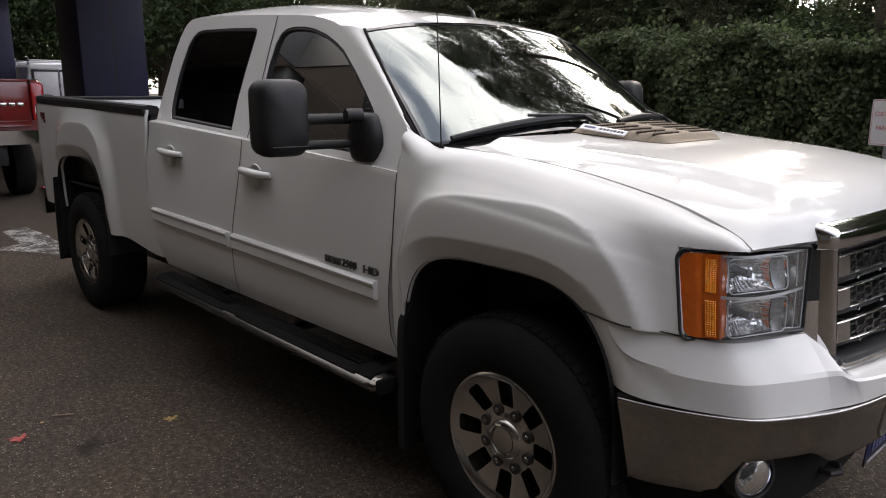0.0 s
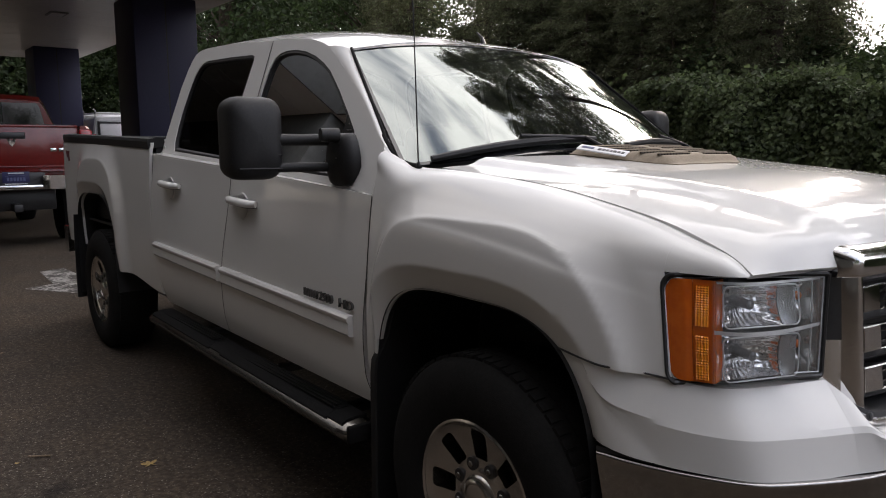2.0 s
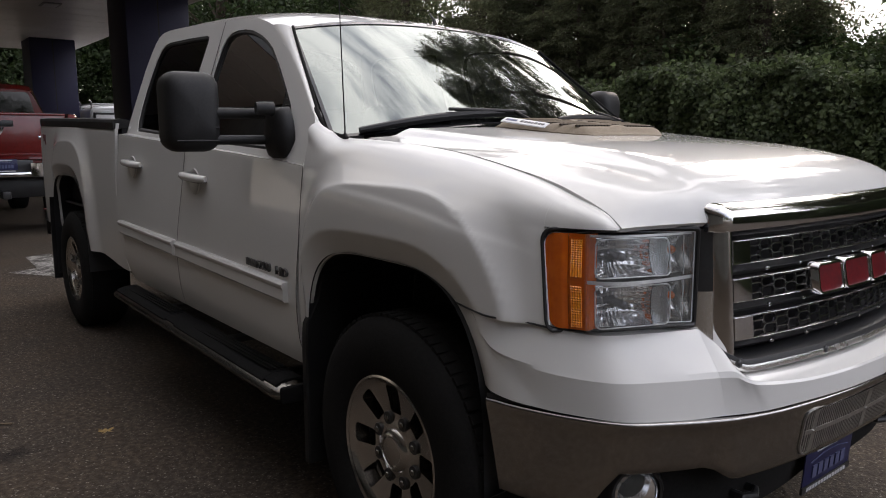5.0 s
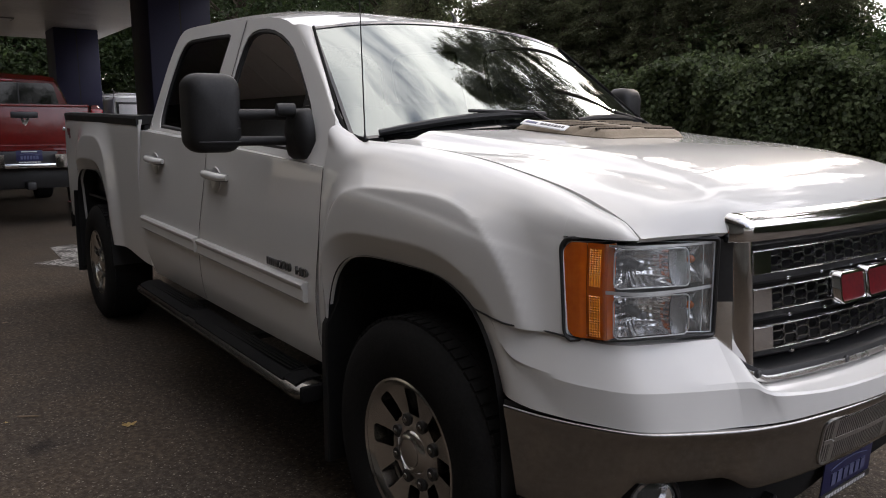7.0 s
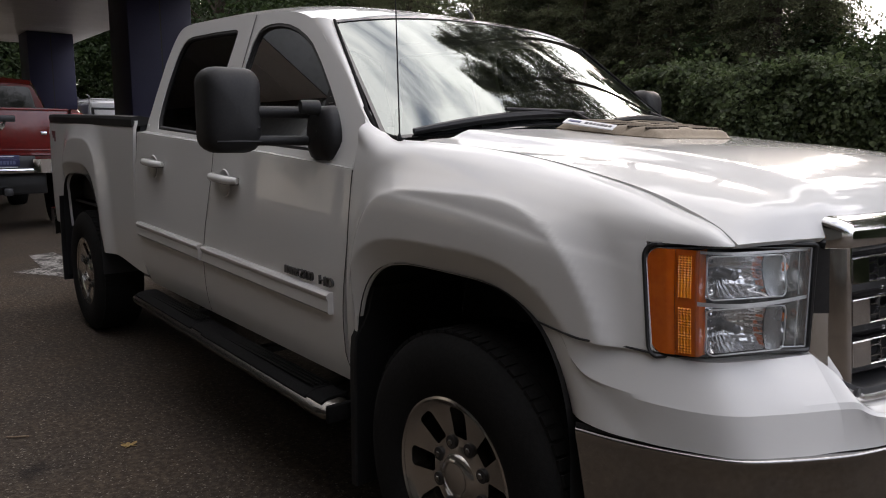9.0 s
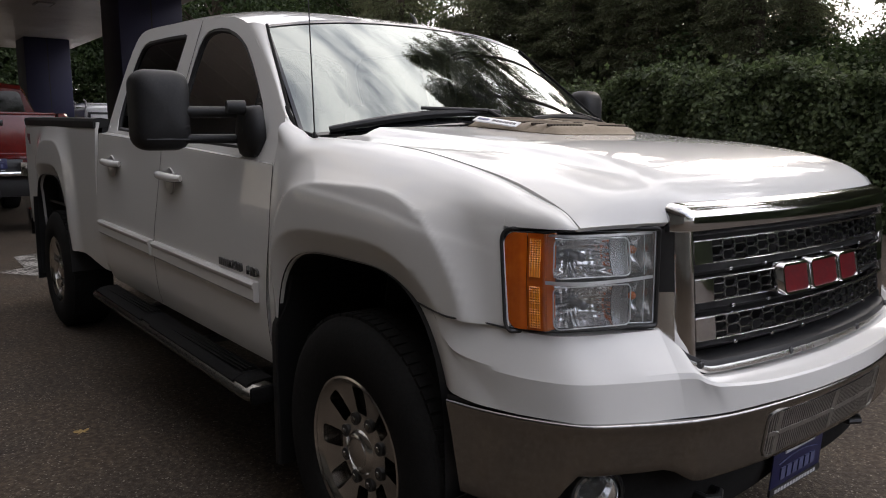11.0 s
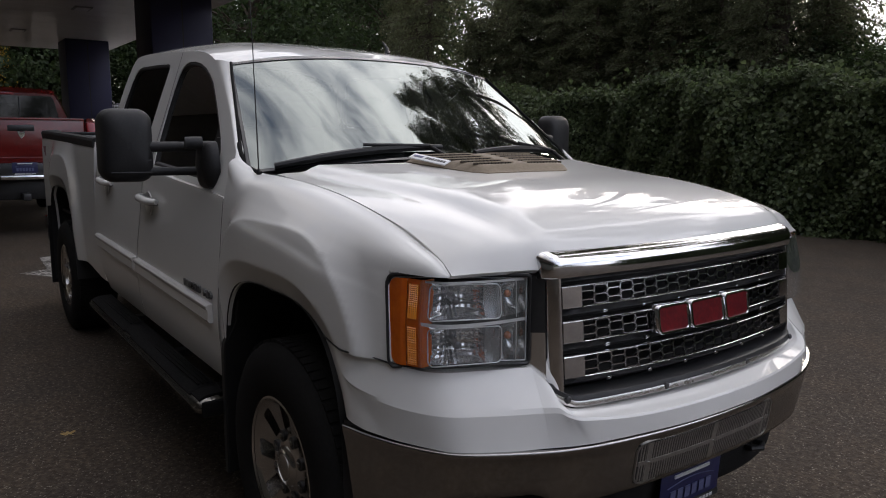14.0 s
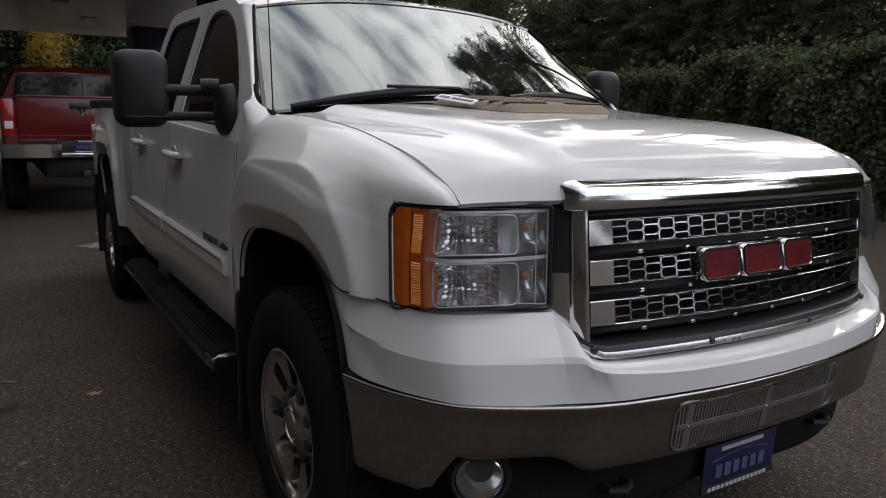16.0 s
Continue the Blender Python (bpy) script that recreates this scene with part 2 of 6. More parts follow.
DRY_LEAF = material("fallen_yellow_leaf", (0.35, 0.24, 0.07), 0.6, second=(0.25, 0.16, 0.05), scale=30, grain=120)
RED_LEAF = material("fallen_red_leaf", (0.35, 0.06, 0.05), 0.6, second=(0.25, 0.05, 0.04), scale=30, grain=120)
TWIG = material("dry_twig", (0.22, 0.16, 0.1), 0.8, second=(0.14, 0.1, 0.07), scale=30, grain=120)
ROAD_PAINT = material("worn_road_paint", (0.34, 0.33, 0.31), 0.75, second=(0.04, 0.037, 0.033), scale=6, grain=30, low=0.44, high=0.52)


def asphalt():
    m = material("asphalt", (0.054, 0.0410, 0.0300), 0.88, specular=0.3, second=(0.078, 0.0620, 0.0475), scale=0.5, grain=9, low=0.45, high=1.0)
    t = m.node_tree
    b = t.nodes["Principled BSDF"]
    old = b.inputs["Base Color"].links[0].from_socket
    co, vo, rp, mx, bp = (t.nodes.new("ShaderNode" + k) for k in ("TexCoord", "TexVoronoi", "ValToRGB", "MixRGB", "Bump"))
    v2, r2, add = t.nodes.new("ShaderNodeTexVoronoi"), t.nodes.new("ShaderNodeValToRGB"), t.nodes.new("ShaderNodeMath")
    vo.inputs["Scale"].default_value, v2.inputs["Scale"].default_value = 170, 70
    rp.color_ramp.elements[0].position, rp.color_ramp.elements[1].position = 0.0, 1.0
    sep = t.nodes.new("ShaderNodeSeparateColor")
    rp.color_ramp.elements[0].position, rp.color_ramp.elements[1].position = 0.78, 0.99
    rp.color_ramp.elements[0].color, rp.color_ramp.elements[1].color = (0, 0, 0, 1), (0.55, 0.55, 0.55, 1)
    mx.inputs[2].default_value = (0.19, 0.17, 0.14, 1)
    bp.inputs["Strength"].default_value, bp.inputs["Distance"].default_value = 0.6, 0.004
    for n in (vo, v2):
        t.links.new(co.outputs["Object"], n.inputs["Vector"])
    t.links.new(vo.outputs["Color"], sep.inputs[0])
    t.links.new(sep.outputs[0], rp.inputs[0])
    # the pale chips lie in drifts
    drift, dr, mul = t.nodes.new("ShaderNodeTexNoise"), t.nodes.new("ShaderNodeMapRange"), t.nodes.new("ShaderNodeMath")
    drift.inputs["Scale"].default_value, drift.inputs["Detail"].default_value = 7.0, 6.0
    dr.inputs["From Min"].default_value, dr.inputs["From Max"].default_value, dr.inputs["To Min"].default_value, dr.inputs["To Max"].default_value = 0.35, 0.7, 0.1, 1.5
    mul.operation = "MULTIPLY"
    t.links.new(co.outputs["Object"], drift.inputs["Vector"])
    t.links.new(drift.outputs[0], dr.inputs[0])
    t.links.new(rp.outputs[0], mul.inputs[0])
    t.links.new(dr.outputs[0], mul.inputs[1])
    t.links.new(mul.outputs[0], mx.inputs[0])
    t.links.new(old, mx.inputs[1])
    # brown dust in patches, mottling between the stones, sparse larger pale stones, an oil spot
    def blend(kind, under, colour, factor):
        q = t.nodes.new("ShaderNodeMixRGB")
        q.blend_type = kind
        q.inputs[2].default_value = (*colour, 1)
        t.links.new(under, q.inputs[1])
        t.links.new(factor, q.inputs[0])
        return q.outputs[0]

    def ranged(source, a, b, c, d):
        q = t.nodes.new("ShaderNodeMapRange")
        for key, v in zip(("From Min", "From Max", "To Min", "To Max"), (a, b, c, d)):
            q.inputs[key].default_value = v
        t.links.new(source, q.inputs[0])
        return q.outputs[0]

    def noise(scale, detail):
        q = t.nodes.new("ShaderNodeTexNoise")
        q.inputs["Scale"].default_value, q.inputs["Detail"].default_value = scale, detail
        t.links.new(co.outputs["Object"], q.inputs["Vector"])
        return q.outputs[0]

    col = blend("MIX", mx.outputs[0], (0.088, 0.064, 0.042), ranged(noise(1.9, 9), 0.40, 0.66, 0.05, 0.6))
    col = blend("MULTIPLY", col, (0.35, 0.33, 0.31), ranged(noise(38, 5), 0.42, 0.62, 0.75, 0.0))
    v3, s3 = t.nodes.new("ShaderNodeTexVoronoi"), t.nodes.new("ShaderNodeSeparateColor")
    v3.inputs["Scale"].default_value = 165
    t.links.new(co.outputs["Object"], v3.inputs["Vector"])
    t.links.new(v3.outputs["Color"], s3.inputs[0])
    col = blend("MIX", col, (0.36, 0.33, 0.28), ranged(s3.outputs[1], 0.955, 1.0, 0.0, 0.6))
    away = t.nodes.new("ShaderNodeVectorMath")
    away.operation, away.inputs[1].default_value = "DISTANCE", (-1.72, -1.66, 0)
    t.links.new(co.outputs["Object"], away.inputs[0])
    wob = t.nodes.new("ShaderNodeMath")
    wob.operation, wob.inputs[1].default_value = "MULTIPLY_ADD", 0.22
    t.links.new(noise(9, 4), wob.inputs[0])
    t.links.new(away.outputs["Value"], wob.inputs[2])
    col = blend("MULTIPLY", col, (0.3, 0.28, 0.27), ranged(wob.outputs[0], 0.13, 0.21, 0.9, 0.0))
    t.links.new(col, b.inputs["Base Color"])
    add.operation = "ADD"
    t.links.new(vo.outputs["Distance"], add.inputs[0])
    t.links.new(v2.outputs["Distance"], add.inputs[1])
    t.links.new(add.outputs[0], bp.inputs["Height"])
    t.links.new(bp.outputs[0], b.inputs["Normal"])
    return m


ASPHALT = asphalt()


# ---- mesh helpers ----
def finish(bm, name, mat, angle=32, smooth=True, weld=1e-5):
    bmesh.ops.remove_doubles(bm, verts=bm.verts[:], dist=weld)
    for f in bm.faces:
        f.smooth = smooth
    for e in bm.edges:
        if len(e.link_faces) == 2 and e.calc_face_angle(0) > radians(angle):
            e.smooth = False
    me = bpy.data.meshes.new(name)
    bm.to_mesh(me)
    bm.free()
    for one in (mat if isinstance(mat, (list, tuple)) else (mat,)):
        me.materials.append(one)
    return me


def holder(parent):
    """The part that may carry a sub-part: thing > part > sub-part, no deeper."""
    while parent and parent.parent and parent.parent.parent:
        parent = parent.parent
    return parent


def part(name, bm, mat, parent=None, label="", angle=32, smooth=True):
    ob = new(name, finish(bm, name, mat, angle, smooth))
    ob.parent = holder(parent)
    return tagged(ob, label)


def again(ob, parent, m):
    """Another part on the same mesh, with its sub-parts."""
    twin = copy_thing(ob, m)
    twin.parent = parent
    return twin


def thing(name, label, category, group="", at=(0, 0, 0), turn=0):
    ob = new(name)
    ob.empty_display_size = 0.2
    ob.matrix_world = pose(*at, 0, 0, turn)
    return tagged(ob, label, category, group)


def catmull(pts, n=12):
    """A smooth row of points through the given ones."""
    p = [Vector(q) for q in pts]
    p = [2 * p[0] - p[1], *p, 2 * p[-1] - p[-2]]
    out = []
    for i in range(1, len(p) - 2):
        a, b, c, d = p[i - 1:i + 3]
        for k in range(n):
            t = k / n
            out.append(0.5 * (2 * b + (c - a) * t + (2 * a - 5 * b + 4 * c - d) * t * t + (3 * b - a - 3 * c + d) * t ** 3))
    return out + [p[-2]]


def fn(*pts):
    """A smooth function through (x, value) pairs, x rising."""
    c = catmull([(x, v, 0) for x, v in pts], 10)
    xs, vs = [q.x for q in c], [q.y for q in c]
    return lambda x: float(np.interp(x, xs, vs))


def steps(a, b, n):
    return [a + (b - a) * i / n for i in range(n + 1)]


def smoothstep(a, b, x):
    t = min(max((x - a) / (b - a), 0), 1)
    return t * t * (3 - 2 * t)


def sheet(bm, rows, closed=False):
    vs = [[bm.verts.new(p) for p in row] for row in rows]
    for a, b in zip(vs, vs[1:]):
        n = len(a)
        for i in range(n if closed else n - 1):
            bm.faces.new((a[i], a[(i + 1) % n], b[(i + 1) % n], b[i]))
    return vs


def hem(bm, by):
    """Folds every open edge back by a vector, or by a function of the place."""
    edges = [e for e in bm.edges if len(e.link_faces) == 1]
    got = bmesh.ops.extrude_edge_only(bm, edges=edges)
    for v in got["geom"]:
        if isinstance(v, bmesh.types.BMVert):
            v.co += by(v.co) if callable(by) else Vector(by)


def box(bm, lo, hi, bevel=0.0, seg=2):
    c, d = [(a + b) / 2 for a, b in zip(lo, hi)], [abs(b - a) for a, b in zip(lo, hi)]
    got = bmesh.ops.create_cube(bm, size=1, matrix=Matrix.Translation(c) @ Matrix.Diagonal((*d, 1)))
    if bevel:
        vs = set(got["verts"])
        bmesh.ops.bevel(bm, geom=[e for e in bm.edges if e.verts[0] in vs], offset=bevel, segments=seg, profile=0.5, affect="EDGES")
    return got["verts"]


def boxes(*spans, bevel=0.0):
    bm = bmesh.new()
    for lo, hi in spans:
        box(bm, lo, hi, bevel)
    return bm


def tube(bm, pts, radius, n=10, squash=1.0):
    """A round bar along points; radius may be a function of 0..1."""
    pts = [Vector(p) for p in pts]
    rows = []
    for i, p in enumerate(pts):
        way = (pts[min(i + 1, len(pts) - 1)] - pts[max(i - 1, 0)]).normalized()
        a = way.cross(Vector((0, 0, 1)) if abs(way.z) < 0.9 else Vector((1, 0, 0))).normalized()
        b = a.cross(way)
        r = radius(i / (len(pts) - 1)) if callable(radius) else radius
        rows.append([p + r * (math.cos(k * math.tau / n) * a + squash * math.sin(k * math.tau / n) * b) for k in range(n)])
    vs = sheet(bm, rows, True)
    bm.faces.new(vs[0])
    bm.faces.new(vs[-1][::-1])


def lathe(bm, prof, n=48, axis="y"):
    """Turns (radius, along) pairs about an axis through the origin."""
    rows = []
    for r, h in prof:
        ring = []
        for k in range(n):
            c, s = math.cos(k * math.tau / n) * r, math.sin(k * math.tau / n) * r
            ring.append((c, h, s) if axis == "y" else (h, c, s) if axis == "x" else (c, s, h))
        rows.append(ring)
    return sheet(bm, rows, True)


def fill(bm, loops, put):
    """Fills a flat outline with holes, then lays each (u, v) into space by put."""
    edges = []
    for loop in loops:
        vs = [bm.verts.new((u, v, 0)) for u, v in loop]
        edges += [bm.edges.new((a, b)) for a, b in zip(vs, vs[1:] + vs[:1])]
    bmesh.ops.triangle_fill(bm, use_beauty=True, use_dissolve=False, edges=edges)
    for v in bm.verts:
        v.co = put(v.co.x, v.co.y)


def rounded(u0, v0, u1, v1, r, n=5):
    out = []
    a, b, c, d = r if isinstance(r, tuple) else (r, r, r, r)
    for cu, cv, r, a in ((u1 - a, v1 - a, a, 0), (u0 + b, v1 - b, b, 90), (u0 + c, v0 + c, c, 180), (u1 - d, v0 + d, d, 270)):
        out += [(cu + r * math.cos(radians(a + 90 * k / n)), cv + r * math.sin(radians(a + 90 * k / n))) for k in range(n + 1)]
    return out


def lettering(name, text, size, m, mat, parent, label="", depth=0.004):
    """Raised letters of the built-in font, as a mesh."""
    cu = bpy.data.curves.new(name, "FONT")
    cu.body, cu.size, cu.extrude, cu.align_x, cu.align_y = text, size, depth, "CENTER", "CENTER"
    ob = bpy.data.objects.new(name, cu)
    scene.collection.objects.link(ob)
    me = bpy.data.meshes.new_from_object(ob.evaluated_get(bpy.context.evaluated_depsgraph_get()))
    bpy.data.objects.remove(ob)
    bpy.data.curves.remove(cu)
    me.transform(m)
    me.materials.clear()
    me.materials.append(mat)
    out = new(name, me)
    out.parent = holder(parent)
    return tagged(out, label)


# ---- ground ----
bm = bmesh.new()
sheet(bm, [[(x, y, 0) for x in (-400, -60, -20, 0, 20, 60, 400)] for y in (-400, -60, -20, 0, 20, 60, 400)])
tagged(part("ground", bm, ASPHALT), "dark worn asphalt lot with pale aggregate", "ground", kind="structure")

# ---- canopy with its piers ----
CAN_Z, CAN_X0, CAN_X1, CAN_Y0, CAN_Y1 = 4.5, -29.0, -8.5, -16.0, 4.7
bm = bmesh.new()
box(bm, (CAN_X0, CAN_Y0, CAN_Z + 0.02), (CAN_X1, CAN_Y1, CAN_Z + 0.95), 0.03)
for i in range(20):
    x = CAN_X0 + 0.04 + i * 1.025
    box(bm, (x, CAN_Y0 + 0.05, CAN_Z), (x + 1.005, CAN_Y1 - 0.05, CAN_Z + 0.018))
box(bm, (CAN_X1, -9.0, CAN_Z + 0.02), (16.0, -4.13, CAN_Z + 0.95), 0.03)
for i in range(23):
    x = CAN_X1 + 0.3 + i * 1.025
    box(bm, (x, -8.95, CAN_Z), (x + 1.005, -4.15, CAN_Z + 0.018))
tagged(part("ceiling", bm, CEILING), "glossy white canopy ceiling of long metal panels", "canopy", kind="structure")
tagged(part("fascia", boxes(((CAN_X1 + 0.02, -4.126, CAN_Z - 0.01), (16.0, -4.09, CAN_Z + 0.96)), ((CAN_X1 + 0.004, -4.09, CAN_Z - 0.01), (CAN_X1 + 0.04, CAN_Y1, CAN_Z + 0.96)), bevel=0.004), DARK_WALL), "dark grey fascia board along the canopy's edge", "fascia", kind="structure")


tagged(part("wall_south", boxes(((CAN_X0, -4.4, 0), (CAN_X1 - 0.05, -4.05, CAN_Z - 0.004)), bevel=0.01), DARK_WALL), "plain dark grey building wall under the canopy", "wall", kind="structure")
# unseen wall, added to keep low sky light off the truck's side
tagged(part("wall_east", boxes(((CAN_X1, -9.3, 0), (16.0, -9.0, CAN_Z + 0.95)), bevel=0.01), DARK_WALL), "plain dark grey wall added out of view to darken the truck's side", "wall", kind="structure")


def pier(x, y):
    p = thing("canopy_pier", "broad navy-blue clad pier holding up the canopy", "pier", "canopy piers", (x, y, 0))
    part("cladding", boxes(((-0.67, -0.67, 0.12), (0.67, 0.67, CAN_Z - 0.004)), bevel=0.03), NAVY, p)
    part("base", boxes(((-0.7, -0.7, 0), (0.7, 0.7, 0.12)), bevel=0.02), SATIN, p, "black base plinth")
    part("panel_joint", boxes(((0.668, -0.012, 0.13), (0.673, 0.012, CAN_Z - 0.05))), SATIN, p)


pier(-15.5, 3.33)
pier(-25.9, 3.33)
for x, y in ((-24.0, 1.2), (-27.0, 3.9), (-21.0, 0.2), (-18.5, 2.0)):
    vent = thing("ceiling_lamp", "flush rectangular lamp, unlit, in the canopy ceiling", "lamp", "canopy lamps", (x, y, CAN_Z - 0.03))
    part("frame", boxes(((-0.3, -0.2, 0), (0.3, 0.2, 0.03)), bevel=0.006), STEEL, vent)
    part("diffuser", boxes(((-0.25, -0.15, -0.006), (0.25, 0.15, 0.0))), SIGN_WHITE, vent)

# ---- the white pickup truck: x ahead, front axle at x = 0, middle plane y = 0 ----
truck = thing("pickup_truck", "white crew-cab heavy-duty pickup truck parked on asphalt", "pickup truck")
WHEELBASE, HUB_Z = 3.904, 0.405
belt = fn((-2.8, 1.345), (-2.54, 1.332), (-1.78, 1.294), (-0.93, 1.248), (-0.55, 1.225))
door_w = fn((0.45, 0.868), (0.52, 0.892), (0.60, 0.910), (0.72, 0.921), (0.85, 0.922), (0.98, 0.914), (1.12, 0.901), (1.19, 0.8955), (1.225, 0.893), (1.240, 0.891), (1.2465, 0.886), (1.248, 0.85), (1.4, 0.82))


def side_w(x, z):
    """Half width of the doors; the body sits nose down a little."""
    k = smoothstep(0.95, 1.2, z)
    return door_w(z + 0.026 * (x + 0.93) * (1 - k) + (1.248 - belt(x)) * k)


def pane_y(z):
    """Half width of the glasshouse."""
    return 0.858 - 0.34 * (z - 1.30)


seam_z = fn((-0.56, 1.368), (-0.5, 1.336), (-0.45, 1.319), (-0.40, 1.309), (-0.246, 1.303), (-0.038, 1.287), (0.144, 1.266), (0.305, 1.237),
            (0.448, 1.205), (0.552, 1.171), (0.634, 1.143), (0.677, 1.110))
seam_y = fn((-0.56, 0.845), (-0.45, 0.812), (-0.35, 0.80), (-0.2, 0.79), (0.2, 0.783), (0.66, 0.78))
fender_low = fn((-0.56, 0.916), (-0.3, 0.918), (0.2, 0.918), (0.45, 0.905), (0.7, 0.89))
rear_w = fn((0.5, 0.885), (0.6, 0.910), (0.72, 0.921), (0.85, 0.9225), (0.98, 0.9155), (1.12, 0.903), (1.22, 0.890), (1.30, 0.871), (1.34, 0.858), (1.37, 0.845))
nose_w = fn((-0.6, 1.2), (0.1, 0.99), (0.25, 0.94), (0.35, 0.912), (0.45, 0.884), (0.523, 0.857), (0.58, 0.838), (0.634, 0.818), (0.677, 0.789))
roll = fn((-0.02, -0.1), (0, 0), (0.006, 0.17), (0.018, 0.36), (0.04, 0.56), (0.075, 0.74), (0.13, 0.89), (0.24, 1.0), (0.8, 1.0))


def flare(x, z, cx, cz, a, b, n, wide=0.07):
    """1 inside a superellipse; a hollow run-out beyond its ridge."""
    r = (abs((x - cx) / a) ** n + abs((z - cz) / b) ** n) ** (1 / n)
    t = min(max(1 - (r - 1) * min(a, b) / wide, 0), 1)
    return t ** 1.9 if t < 0.93 else 0.93 ** 1.9 + (1 - 0.93 ** 1.9) * (1 - ((1 - t) / 0.07) ** 2) if t < 1 else 1.0


def opening(x, cx):
    """Half length, height and squareness of a wheel opening; the front one is squarer behind."""
    if cx < -1:
        return (0.52, 0.585, 4.4) if x < cx else (0.44, 0.585, 3.1)
    return (0.472, 0.545, 4.4) if x < cx else (0.414, 0.545, 3.0)


def lip(x, z, cx, cz):
    """How far the flare turns in towards the wheel opening."""
    if z < cz:
        return 0.0
    a, b, n = opening(x, cx)
    r = (abs((x - cx) / a) ** n + abs((z - cz) / b) ** n) ** (1 / n)
    return 0.034 * max(0, 1 - (r - 1) * 0.5 / 0.068)


def softmin(a, b, k):
    h = min(max(0.5 + 0.5 * (b - a) / k, 0), 1)
    return b * (1 - h) + a * h - k * h * (1 - h)


def lean_out(x, z):
    """How far the fender's front edge runs on beside the foot of the headlight."""
    return smoothstep(0.38, 0.523, x) * min(max((1.107 - z) / 0.22, 0), 1)


def fender_w(x, z):
    top, y = seam_z(x), seam_y(x)
    w = y + (fender_low(x) - y) * roll(top - z)
    w += (rear_w(z) - w) * smoothstep(-0.22, -0.54, x) * smoothstep(0.0, 0.07, top - z)
    return softmin(w, nose_w(x) + 0.022 * lean_out(x, z), 0.035) + 0.036 * flare(x, z, 0.018, 0.40, 0.48 if x > 0.018 else 0.505, 0.775, 3.0 if x > 0.018 else 5.0, 0.065) * (1 - smoothstep(0.43, 0.535, x)) - lip(x, z, -0.005, 0.42)


def arch(x, cx, cz):
    a, b, n = opening(x, cx)
    q = 1 - abs((x - cx) / a) ** n
    return cz + b * max(q, 0) ** (1 / n)


def side_panel(s, xs, low, high, n, w, ease=1.0, fold=0.03, shear=0.0, slide=lambda x, z: 0.0):
    bm = bmesh.new()
    for run in xs:
        rows = []
        for x in run:
            z0, z1 = low(x), high(x)
            rows.append([Vector((x + slide(x, z) + shear * lean_out(x, z), s * w(x + 0.3 * shear * lean_out(x, z), z), z)) for z in (z0 + (z1 - z0) * (1 - (1 - k / n) ** ease) for k in range(n + 1))])
        sheet(bm, rows)
    hem(bm, (0, -s * fold, 0))
    return bm


def fender_bottom(x):
    if x < -0.481:
        return 0.535
    if x < 0.31:
        return max(arch(x, -0.005, 0.42), 0.765 if x < 0 else 0.8965)
    if x < 0.52305:
        return 0.896 - 0.018 * (x - 0.31) / 0.235
    return 1.108


def at_arch(cx, a=0.44, n=24):
    """Places along x that crowd towards an arch's feet."""
    return [cx - a * math.cos(math.pi * k / (2 * n)) for k in range(n)] + [cx + a * math.sin(math.pi * k / (2 * n)) for k in range(n)]


